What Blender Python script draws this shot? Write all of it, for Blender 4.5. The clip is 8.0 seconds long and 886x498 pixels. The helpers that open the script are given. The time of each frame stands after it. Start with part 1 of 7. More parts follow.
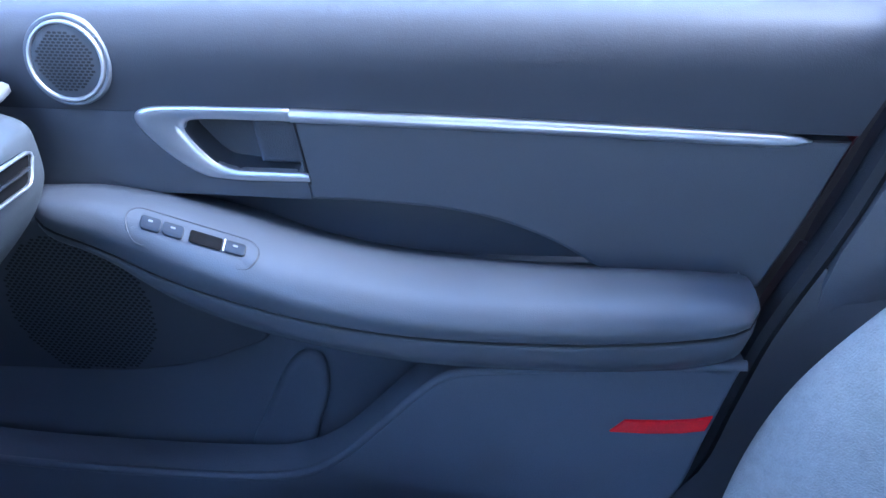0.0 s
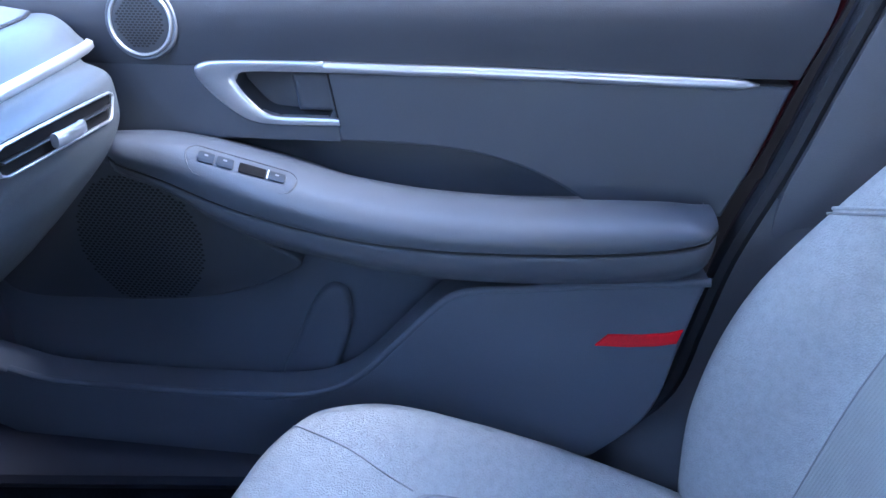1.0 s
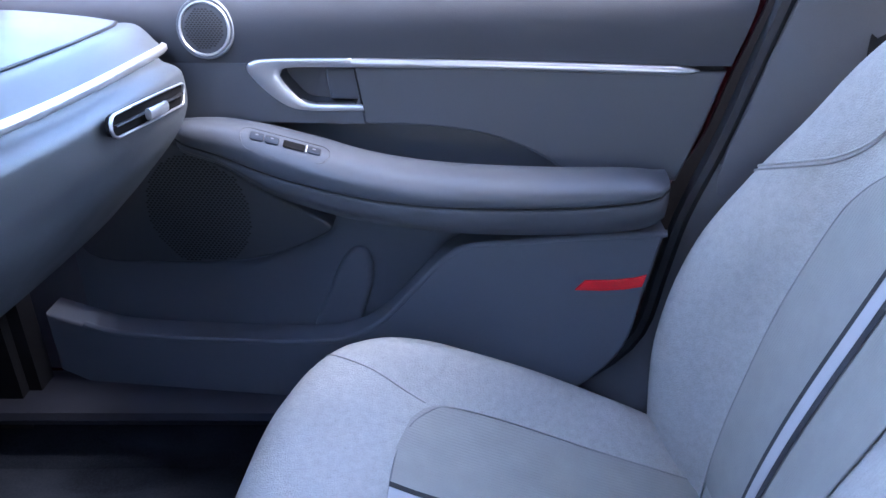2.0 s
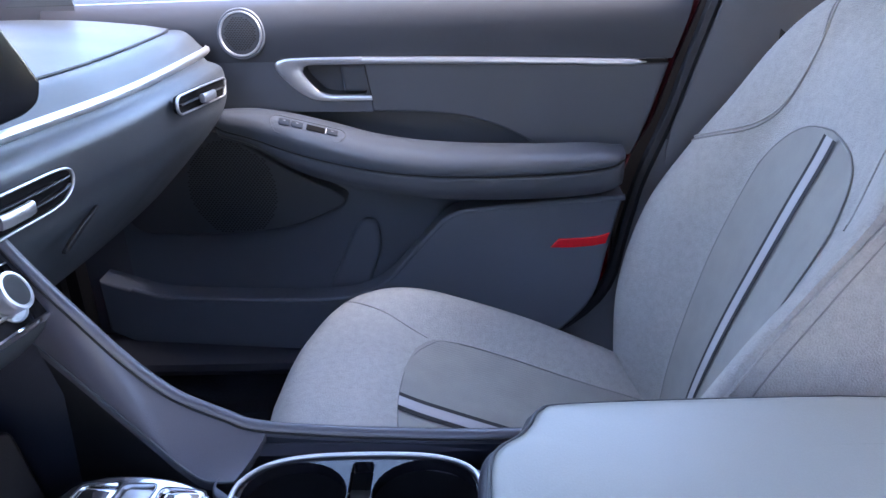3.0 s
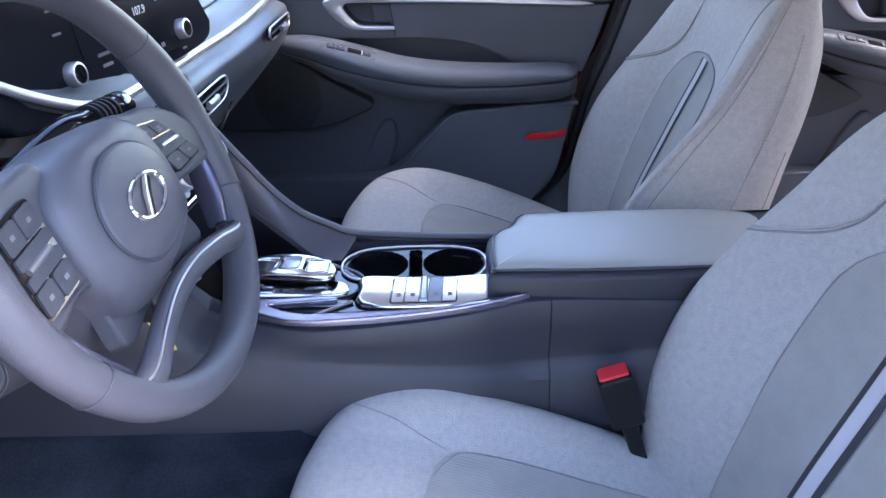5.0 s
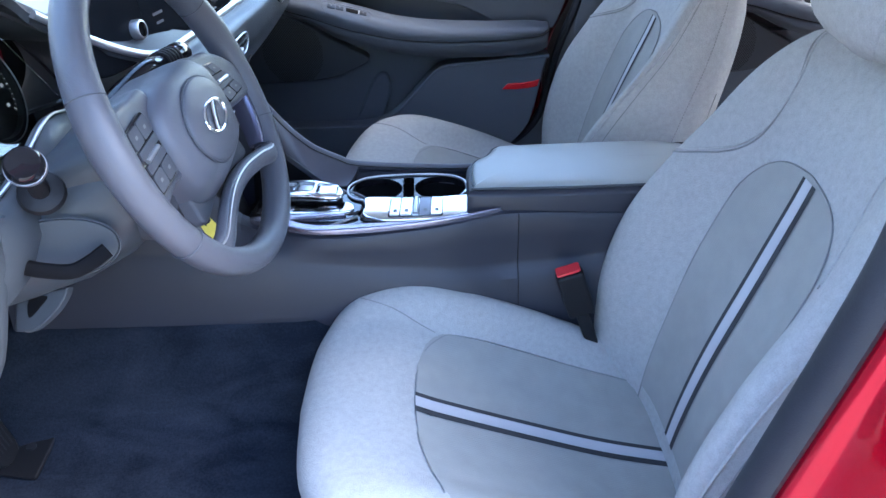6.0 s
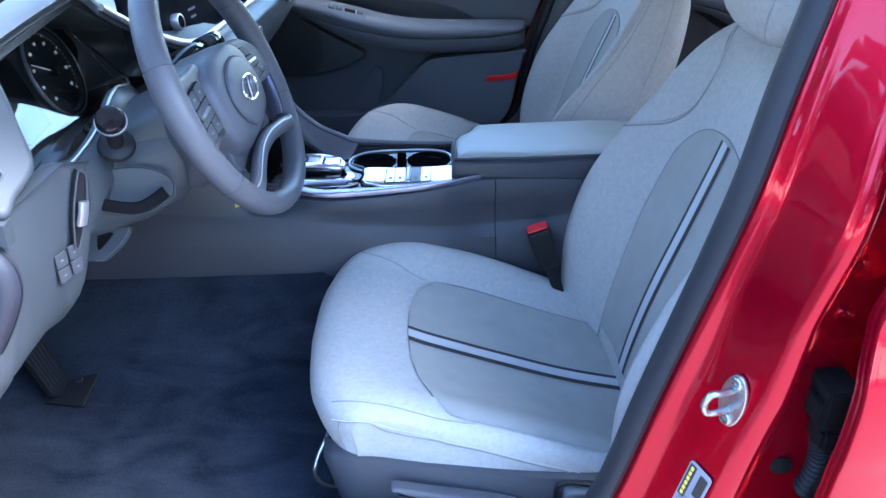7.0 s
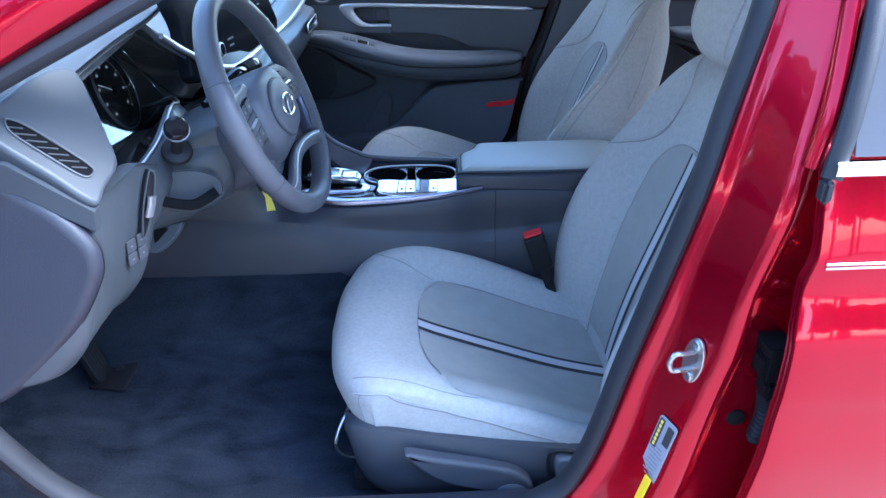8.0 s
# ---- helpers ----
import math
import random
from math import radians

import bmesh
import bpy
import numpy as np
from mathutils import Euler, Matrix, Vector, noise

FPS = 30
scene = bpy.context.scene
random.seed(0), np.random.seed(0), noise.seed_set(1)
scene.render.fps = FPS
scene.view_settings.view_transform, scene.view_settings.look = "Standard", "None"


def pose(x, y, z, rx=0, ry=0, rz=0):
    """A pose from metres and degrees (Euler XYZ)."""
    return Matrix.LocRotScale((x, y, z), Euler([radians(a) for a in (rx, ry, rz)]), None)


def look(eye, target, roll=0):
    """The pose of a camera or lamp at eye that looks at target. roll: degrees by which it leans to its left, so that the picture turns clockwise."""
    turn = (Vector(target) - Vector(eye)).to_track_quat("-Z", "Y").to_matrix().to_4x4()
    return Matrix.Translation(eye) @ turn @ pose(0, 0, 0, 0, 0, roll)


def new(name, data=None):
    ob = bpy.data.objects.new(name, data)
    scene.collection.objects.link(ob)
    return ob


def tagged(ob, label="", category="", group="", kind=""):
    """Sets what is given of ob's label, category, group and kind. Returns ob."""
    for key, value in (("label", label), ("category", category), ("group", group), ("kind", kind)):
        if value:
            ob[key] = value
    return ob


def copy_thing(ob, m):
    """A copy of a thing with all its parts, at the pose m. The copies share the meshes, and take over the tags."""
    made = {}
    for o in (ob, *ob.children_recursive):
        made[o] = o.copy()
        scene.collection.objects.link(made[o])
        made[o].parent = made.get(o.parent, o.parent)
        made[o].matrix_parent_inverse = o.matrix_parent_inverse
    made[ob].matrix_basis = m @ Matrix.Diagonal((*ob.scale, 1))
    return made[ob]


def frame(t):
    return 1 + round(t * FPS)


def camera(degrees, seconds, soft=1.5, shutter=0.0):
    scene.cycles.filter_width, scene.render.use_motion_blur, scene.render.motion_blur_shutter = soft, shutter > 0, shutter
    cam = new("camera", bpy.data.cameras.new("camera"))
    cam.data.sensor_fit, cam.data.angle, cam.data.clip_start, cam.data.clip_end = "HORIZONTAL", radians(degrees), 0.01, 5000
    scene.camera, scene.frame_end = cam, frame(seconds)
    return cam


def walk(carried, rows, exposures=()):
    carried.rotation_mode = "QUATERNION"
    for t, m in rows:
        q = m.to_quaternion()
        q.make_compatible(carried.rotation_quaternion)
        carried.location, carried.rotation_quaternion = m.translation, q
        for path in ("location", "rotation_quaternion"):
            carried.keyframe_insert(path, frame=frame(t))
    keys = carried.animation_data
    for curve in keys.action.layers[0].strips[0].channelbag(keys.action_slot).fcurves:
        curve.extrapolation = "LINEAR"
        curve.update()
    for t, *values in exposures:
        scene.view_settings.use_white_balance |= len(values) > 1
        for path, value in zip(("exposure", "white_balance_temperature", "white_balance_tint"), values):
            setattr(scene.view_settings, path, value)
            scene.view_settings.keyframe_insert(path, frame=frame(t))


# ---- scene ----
cam = camera(59.0, 8.0)
PATH = [
    (0, (-0.056, 0.101, 1.174), (-0.065, 1.816, 0.146), -0.7),
    (0.5, (-0.05, 0.03, 1.157), (-0.089, 1.771, 0.174), -0.8),
    (1, (-0.049, -0.06, 1.147), (-0.095, 1.696, 0.191), -0.9),
    (1.5, (-0.042, -0.158, 1.15), (-0.114, 1.612, 0.22), -1.5),
    (2.8, (-0.038, -0.452, 1.16), (-0.097, 1.367, 0.332), -2.2),
    (3, (-0.038, -0.496, 1.159), (-0.094, 1.324, 0.333), -2.3),
    (3.5, (-0.043, -0.606, 1.183), (-0.076, 1.209, 0.343), -2.1),
    (4, (-0.059, -0.706, 1.21), (-0.064, 1.09, 0.33), -1.7),
    (4.5, (-0.076, -0.833, 1.264), (-0.065, 0.931, 0.322), -1.5),
    (5, (-0.103, -0.975, 1.297), (-0.085, 0.758, 0.299), -1.3),
    (5.2, (-0.112, -1.039, 1.313), (-0.094, 0.684, 0.298), -1.4),
    (6.3, (-0.099, -1.293, 1.373), (-0.051, 0.387, 0.288), -1.3),
    (6.5, (-0.098, -1.347, 1.379), (-0.044, 0.335, 0.297), -1.2),
    (7, (-0.107, -1.463, 1.412), (-0.043, 0.229, 0.347), -1.1),
    (7.5, (-0.122, -1.558, 1.437), (-0.051, 0.152, 0.402), -0.8),
    (8, (-0.135, -1.649, 1.457), (-0.059, 0.083, 0.461), -0.6),
]
LIGHT = [
    (0.0, 4.53, 4880, 12),
    (0.8, 4.55, 5150, 14),
    (1.5, 4.56, 5500, 18),
    (2.9, 4.22, 6300, 21),
    (3.5, 4.05, 6350, 21),
    (5.0, 3.96, 6350, 21),
    (6.5, 3.93, 5600, 8),
    (8.0, 3.48, 5320, 9),
]
walk(cam, [(t, look(eye, target, roll)) for t, eye, target, roll in PATH], LIGHT)

# ---- daylight ----
world = bpy.data.worlds.new("sky")
scene.world = world
world.use_nodes = True
wn = world.node_tree
sky = wn.nodes.new("ShaderNodeTexSky")
sky.sky_type, sky.sun_disc = "NISHITA", False
sky.sun_elevation, sky.sun_rotation = radians(48), radians(97)
sky.air_density, sky.dust_density, sky.ozone_density = 1.0, 0.7, 1.0
wn.links.new(sky.outputs[0], wn.nodes["Background"].inputs[0])
wn.nodes["Background"].inputs[1].default_value = 0.15
sun = new("sun", bpy.data.lights.new("sun", "SUN"))
sun.data.energy, sun.data.angle, sun.data.color = 1.3, radians(30), (1.0, 0.96, 0.91)
sun.matrix_world = look((3.2, -0.4, 3.6), (0, 0, 0))


# ---- materials ----
def mat(name, colour, rough=0.5, metal=0.0, grain=0.0, scale=600.0, mottle=0.12, patch=14.0, coat=0.0, emit=0.0, worn=0.1, spec=0.5):
    """A painted, moulded or woven surface with fine relief and two scales of variation."""
    m = bpy.data.materials.new(name)
    m.use_nodes = True
    n, link = m.node_tree.nodes, m.node_tree.links.new
    b = n["Principled BSDF"]
    b.inputs["Metallic"].default_value = metal
    b.inputs["Coat Weight"].default_value = coat
    b.inputs["Coat Roughness"].default_value = 0.03
    b.inputs["Specular IOR Level"].default_value = spec
    co = n.new("ShaderNodeTexCoord")
    big = n.new("ShaderNodeTexNoise")
    big.inputs["Scale"].default_value, big.inputs["Detail"].default_value = patch, 6
    link(co.outputs["Object"], big.inputs["Vector"])
    fine = n.new("ShaderNodeTexNoise")
    fine.inputs["Scale"].default_value, fine.inputs["Detail"].default_value = scale, 3
    link(co.outputs["Object"], fine.inputs["Vector"])
    both = n.new("ShaderNodeMath")
    both.operation = "ADD"
    link(big.outputs["Fac"], both.inputs[0])
    link(fine.outputs["Fac"], both.inputs[1])
    ramp = n.new("ShaderNodeMapRange")
    ramp.inputs[1].default_value, ramp.inputs[2].default_value = 0.6, 1.4
    ramp.inputs[3].default_value, ramp.inputs[4].default_value = 1 - mottle, 1 + mottle
    link(both.outputs[0], ramp.inputs[0])
    tint = n.new("ShaderNodeVectorMath")
    tint.operation = "SCALE"
    tint.inputs[0].default_value = colour
    link(ramp.outputs[0], tint.inputs["Scale"])
    link(tint.outputs[0], b.inputs["Base Color"])
    ro = n.new("ShaderNodeMapRange")
    ro.inputs[1].default_value, ro.inputs[2].default_value = 0.35, 0.65
    ro.inputs[3].default_value, ro.inputs[4].default_value = max(0.02, rough * (1 - worn)), min(1, rough * (1 + worn))
    link(big.outputs["Fac"], ro.inputs[0])
    link(ro.outputs[0], b.inputs["Roughness"])
    if grain:
        bump = n.new("ShaderNodeBump")
        bump.inputs["Strength"].default_value, bump.inputs["Distance"].default_value = grain, 0.0012
        link(fine.outputs["Fac"], bump.inputs["Height"])
        link(bump.outputs[0], b.inputs["Normal"])
    if emit:
        b.inputs["Emission Color"].default_value = (*colour, 1)
        b.inputs["Emission Strength"].default_value = emit
    return m


def ribbed(name, colour, pitch, axis=1):
    """Woven cloth with fine ribs running along the seat."""
    m = mat(name, colour, 0.95, 0, 0.5, 1400, 0.12, 30, spec=0.2)
    n, link = m.node_tree.nodes, m.node_tree.links.new
    co = n.new("ShaderNodeTexCoord")
    w = n.new("ShaderNodeTexWave")
    w.bands_direction = "XYZ"[axis]
    w.inputs["Scale"].default_value = 0.314 / pitch
    w.inputs["Distortion"].default_value = 0.4
    link(co.outputs["Object"], w.inputs["Vector"])
    bump = n.new("ShaderNodeBump")
    bump.inputs["Strength"].default_value, bump.inputs["Distance"].default_value = 0.2, 0.001
    link(w.outputs["Fac"], bump.inputs["Height"])
    old = next(x for x in n if x.bl_idname == "ShaderNodeBump" and x != bump)
    link(old.outputs[0], bump.inputs["Normal"])
    link(bump.outputs[0], n["Principled BSDF"].inputs["Normal"])
    return m


def pile(name, deep, dusty):
    """Short carpet pile: dark where brushed down, paler where dusty and brushed up."""
    m = mat(name, dusty, 1.0, 0, 1.0, 700, 0.1, 6, spec=0.08)
    n, link = m.node_tree.nodes, m.node_tree.links.new
    co = n.new("ShaderNodeTexCoord")
    shift = n.new("ShaderNodeMapping")
    shift.inputs["Scale"].default_value = (0.55, 1.6, 1.0)
    shift.inputs["Rotation"].default_value = (0, 0, 0.5)
    link(co.outputs["Object"], shift.inputs["Vector"])
    total = None
    for src, scale, detail, bend, share in ((co, 3.6, 4, 0.6, 0.46), (shift, 9.0, 4, 1.2, 0.36), (co, 260.0, 2, 0.0, 0.18)):
        w = n.new("ShaderNodeTexNoise")
        w.inputs["Scale"].default_value, w.inputs["Detail"].default_value, w.inputs["Distortion"].default_value = scale, detail, bend
        link(src.outputs["Object" if src is co else "Vector"], w.inputs["Vector"])
        k = n.new("ShaderNodeMath")
        k.operation = "MULTIPLY_ADD"
        k.inputs[1].default_value, k.inputs[2].default_value = share, 0.0
        link(w.outputs["Fac"], k.inputs[0])
        if total:
            link(total.outputs[0], k.inputs[2])
        total = k
    ramp = n.new("ShaderNodeValToRGB")
    ramp.color_ramp.elements[0].position, ramp.color_ramp.elements[0].color = 0.40, (*deep, 1)
    ramp.color_ramp.elements[1].position, ramp.color_ramp.elements[1].color = 0.62, (*dusty, 1)
    link(total.outputs[0], ramp.inputs[0])
    link(ramp.outputs[0], n["Principled BSDF"].inputs["Base Color"])
    return m


def clear(name, colour=(1, 1, 1), rough=0.0):
    m = bpy.data.materials.new(name)
    m.use_nodes = True
    b = m.node_tree.nodes["Principled BSDF"]
    b.inputs["Base Color"].default_value = (*colour, 1)
    b.inputs["Transmission Weight"].default_value = 1.0
    b.inputs["Roughness"].default_value = rough
    b.inputs["IOR"].default_value = 1.45
    return m


DOOR = mat("slate_door_plastic", (0.062, 0.068, 0.084), 0.52, 0, 0.22, 900, 0.06, 9)
# door slate darkened to offset the strong light on the upper panel
DOOR_TOP = mat("soft_slate_darkened_skin", (0.042, 0.046, 0.057), 0.62, 0, 0.15, 900, 0.06, 9, spec=0.35)
LEGEND_GREY = mat("grey_legend", (0.17, 0.17, 0.18), 0.6)
# door slate lightened to make up for weak light low in the cabin
DOOR_LOW = mat("lightened_lower_plastic", (0.096, 0.107, 0.131), 0.55, 0, 0.4, 800, 0.08, 9)
SEAT_TRIM = mat("slate_seat_trim", (0.044, 0.048, 0.060), 0.5, 0, 0.3, 800, 0.08, 9)
VINYL = mat("slate_vinyl", (0.058, 0.065, 0.081), 0.46, 0, 0.14, 900, 0.05, 12)
RECESS = mat("dark_grained_plastic", (0.046, 0.050, 0.061), 0.6, 0, 0.4, 800, 0.08, 10)
DASH = mat("grey_dash_skin", (0.048, 0.055, 0.064), 0.46, 0, 0.2, 900, 0.05, 8, spec=0.42)
DASH_TOP = mat("grey_dash_top", (0.070, 0.075, 0.082), 0.45, 0, 0.3, 900, 0.05, 8)
CONSOLE = mat("violet_grey_console_plastic", (0.026, 0.028, 0.040), 0.44, 0, 0.35, 900, 0.07, 10)
DECK = mat("satin_violet_grey_deck", (0.070, 0.070, 0.088), 0.36, 0, 0.15, 900, 0.05, 10)
SWITCH = mat("dark_switch_plastic", (0.016, 0.018, 0.024), 0.35, 0, 0.1, 900, 0.06, 12)
SATIN = mat("satin_silver", (0.56, 0.56, 0.58), 0.36, 0.9, 0.0, 500, 0.04, 20)
BRIGHT = mat("bright_chrome", (0.82, 0.82, 0.83), 0.07, 1.0, 0, 400, 0.02, 20)
# silver parts, and sky reflection coloured onto gloss black panels
SKY_SILVER = mat("silver_with_sky_sheen", (0.80, 0.81, 0.82), 0.13, 1.0, 0, 900, 0.04, 20)
BLACK = mat("black_plastic", (0.012, 0.012, 0.014), 0.5, 0, 0.3, 900, 0.1, 12, spec=0.25)
GLOSS = mat("piano_black", (0.008, 0.008, 0.010), 0.08, 0, 0, 500, 0.05, 15, spec=0.35)
RUBBER = mat("dark_rubber_seal", (0.020, 0.021, 0.026), 0.6, 0, 0.3, 700, 0.1, 15, spec=0.3)
RED = mat("red_metallic_paint", (0.36, 0.0006, 0.016), 0.24, 0.75, 0, 2500, 0.10, 6, coat=0.5, spec=0.1)
# body red darkened for the shade between door and pillar
RED_DARK = mat("red_paint_in_shade", (0.045, 0.0015, 0.0045), 0.4, 0.2, 0, 1500, 0.1, 8, coat=0.5)
CLOTH = mat("pale_grey_cloth", (0.388, 0.386, 0.374), 0.95, 0, 1.0, 560, 0.15, 110, spec=0.2)
INSERT = ribbed("grey_ribbed_cloth", (0.308, 0.308, 0.292), 0.004)
STRIPE_DARK = mat("charcoal_stripe_cloth", (0.035, 0.036, 0.04), 0.9, 0, 0.5, 1500, 0.1, 30)
STRIPE_PALE = mat("silver_stripe_cloth", (0.45, 0.45, 0.47), 0.7, 0, 0.4, 1500, 0.06, 30)
THREAD = mat("seam_thread", (0.23, 0.23, 0.23), 0.9, 0, 0.3, 1500, 0.1, 40)
THREAD_PALE = mat("pale_thread", (0.5, 0.5, 0.5), 0.9, 0, 0.3, 1500, 0.1, 40)
CARPET = pile("dark_carpet", (0.009, 0.012, 0.019), (0.033, 0.039, 0.054))
WHEEL = mat("grey_wheel_rubber", (0.066, 0.069, 0.084), 0.38, 0, 0.4, 1100, 0.06, 14)
HUB = mat("grey_airbag_cover", (0.080, 0.084, 0.102), 0.45, 0, 0.35, 1000, 0.05, 12)
LINER = mat("grey_roof_lining", (0.62, 0.63, 0.65), 0.95, 0, 0.4, 1200, 0.06, 12)
TRIM = mat("dark_pillar_trim", (0.080, 0.083, 0.096), 0.6, 0, 0.35, 900, 0.07, 10)
REFLECTOR = mat("red_reflector", (0.75, 0.004, 0.012), 0.15, 0, 0.5, 500, 0.15, 40, coat=0.6)
BUCKLE_RED = mat("red_release_button", (0.62, 0.03, 0.04), 0.35, 0, 0, 500, 0.05, 30)
STEEL = mat("zinc_steel", (0.42, 0.42, 0.42), 0.32, 1.0, 0.2, 300, 0.12, 60)
STICKER = mat("yellow_sticker_film", (0.80, 0.52, 0.01), 0.5, 0, 0, 300, 0.04, 40)
YELLOW = mat("yellow_card", (0.75, 0.62, 0.10), 0.7, 0, 0.1, 300, 0.06, 40)
PAPER = mat("silver_label_film", (0.26, 0.26, 0.30), 0.4, 0, 0, 300, 0.03, 40)
# plain black parts, and the shade put into cup wells and vent mouths
MATT_BLACK = mat("matt_black_and_shade", (0.005, 0.005, 0.006), 0.8, 0, 0.2, 600, 0.1, 20, spec=0.1)
INK = mat("dark_ink", (0.03, 0.03, 0.03), 0.6)
SCREEN = mat("screen_glass", (0.012, 0.014, 0.018), 0.12, 0, 0, 400, 0.1, 6, spec=0.06)
SCREEN_GLOW = mat("lit_characters", (0.5, 0.55, 0.6), 0.5, emit=0.04)
DIAL_GLOW = mat("lit_dial_marks", (0.55, 0.58, 0.6), 0.5, emit=0.03)
BLUE_GLOW = mat("lit_blue_mark", (0.05, 0.2, 0.8), 0.5, emit=0.5)
RED_GLOW = mat("lit_red_mark", (0.8, 0.05, 0.02), 0.5, emit=0.5)
LEGEND = mat("white_legend", (0.7, 0.7, 0.7), 0.6)
DIAL = mat("black_dial_face", (0.022, 0.023, 0.028), 0.4)
LEAF = mat("dull_green_leaf", (0.050, 0.075, 0.028), 0.8, 0, 0, 60, 0.35, 0.6, spec=0.2)
BARK = mat("grey_brown_bark", (0.12, 0.09, 0.065), 0.9, 0, 0.3, 40, 0.3, 3)
ASPHALT = mat("pale_concrete_ground", (0.30, 0.282, 0.255), 0.9, 0, 0.6, 80, 0.25, 1.5)
LACQUER = mat("black_lacquer", (0.005, 0.005, 0.007), 0.05, 0, 0, 500, 0.05, 15, coat=0.3, spec=0.5)
GLASS = clear("window_glass", (0.92, 0.96, 0.94))
PRIVACY = clear("dark_tinted_glass", (0.30, 0.32, 0.33))
SIDE_TINT = clear("lightly_tinted_glass", (0.50, 0.55, 0.58))
TINT = mat("tinted_rear_glass", (0.07, 0.074, 0.085), 0.35, 0, 0, 300, 0.05, 2, spec=0.0)


# ---- tools ----
from mathutils.geometry import tessellate_polygon

V = Vector
HOME = {}


def thing(name, at, label="", category="", group="", kind=""):
    ob = new(name)
    ob.location = at
    HOME[ob] = V(at)
    return tagged(ob, label, category, group, kind)


def part(name, bm, material, parent, label="", sharp=38, kind=""):
    """Links a bmesh, given in world metres, as one mesh under a thing or a part."""
    bm.transform(Matrix.Translation(-HOME[parent]))
    bmesh.ops.recalc_face_normals(bm, faces=bm.faces)
    me = bpy.data.meshes.new(name)
    bm.to_mesh(me)
    bm.free()
    me.polygons.foreach_set("use_smooth", [True] * len(me.polygons))
    me.set_sharp_from_angle(angle=radians(sharp))
    me.materials.append(material)
    ob = new(name, me)
    ob.parent = parent
    HOME[ob] = HOME[parent]
    return tagged(ob, label, kind=kind)


def curve(pts, n=12, closed=False):
    """A Catmull-Rom line through the points, n steps a span."""
    p = [V(q) for q in pts]
    k = len(p)
    out = []
    for i in range(k if closed else k - 1):
        if closed:
            a, b, c, d = p[i - 1], p[i], p[(i + 1) % k], p[(i + 2) % k]
        else:
            b, c = p[i], p[i + 1]
            a = p[i - 1] if i else b * 2 - c
            d = p[i + 2] if i + 2 < k else c * 2 - b
        for j in range(n):
            t = j / n
            out.append(0.5 * (2 * b + (c - a) * t + (2 * a - 5 * b + 4 * c - d) * t * t + (3 * b - a - 3 * c + d) * t * t * t))
    if not closed:
        out.append(p[-1].copy())
    return out


def along(table, x):
    """Smooth interpolation in rows of (x, value)."""
    if x <= table[0][0]:
        return table[0][1]
    for (a, u), (b, v) in zip(table, table[1:]):
        if x <= b:
            t = (x - a) / (b - a)
            return u + (v - u) * t
    return table[-1][1]


def eased(table, x):
    """Interpolation along a Catmull-Rom line through rows of (x, value)."""
    k = len(table)
    if x <= table[0][0]:
        return table[0][1]
    if x >= table[-1][0]:
        return table[-1][1]
    for i in range(k - 1):
        x0, y0 = table[i]
        x1, y1 = table[i + 1]
        if x <= x1:
            m0 = (y1 - table[i - 1][1]) / (x1 - table[i - 1][0]) if i else (y1 - y0) / (x1 - x0)
            m1 = (table[i + 2][1] - y0) / (table[i + 2][0] - x0) if i + 2 < k else (y1 - y0) / (x1 - x0)
            h = x1 - x0
            t = (x - x0) / h
            return (2 * t**3 - 3 * t * t + 1) * y0 + (t**3 - 2 * t * t + t) * h * m0 + (3 * t * t - 2 * t**3) * y1 + (t**3 - t * t) * h * m1


def loft(bm, loops, ring=True, caps=True):
    """Joins loops of equal length by quads."""
    rows = [[bm.verts.new(p) for p in loop] for loop in loops]
    n = len(rows[0])
    for a, b in zip(rows, rows[1:]):
        for i in range(n if ring else n - 1):
            j = (i + 1) % n
            bm.faces.new((a[i], a[j], b[j], b[i]))
    if ring and caps:
        bm.faces.new(rows[0][::-1])
        bm.faces.new(rows[-1])
    return bm


def sweep(path, section, up=(0, 0, 1), closed=False, size=None, bm=None):
    """A section of (side, up) points swept along a path; size(t) scales it."""
    bm = bm or bmesh.new()
    p = [V(q) for q in path]
    n = len(p)
    loops = []
    for i, q in enumerate(p):
        a = p[i - 1] if i or closed else p[i]
        b = p[(i + 1) % n] if i + 1 < n or closed else p[i]
        t = (b - a).normalized()
        side = t.cross(V(up))
        side = side.normalized() if side.length > 1e-5 else V((1, 0, 0))
        top = side.cross(t).normalized()
        k = size(i / max(1, n - 1)) if size else 1
        loops.append([q + side * (u * k) + top * (w * k) for u, w in section])
    if closed:
        loops.append(loops[0])
        rows = [[bm.verts.new(c) for c in loop] for loop in loops[:-1]]
        rows.append(rows[0])
        m = len(section)
        for a, b in zip(rows, rows[1:]):
            for i in range(m):
                j = (i + 1) % m
                bm.faces.new((a[i], a[j], b[j], b[i]))
        return bm
    return loft(bm, loops)


def oval(a, b=None, n=10, power=1.0):
    """A ring of (side, up) points; power below 1 squares it."""
    b = a if b is None else b
    out = []
    for i in range(n):
        c, s = math.cos(math.tau * i / n), math.sin(math.tau * i / n)
        out.append((a * math.copysign(abs(c) ** power, c), b * math.copysign(abs(s) ** power, s)))
    return out


def tube(path, r, n=8, closed=False, up=(0, 0, 1), bm=None):
    return sweep(path, oval(r, n=n), up, closed, None, bm)


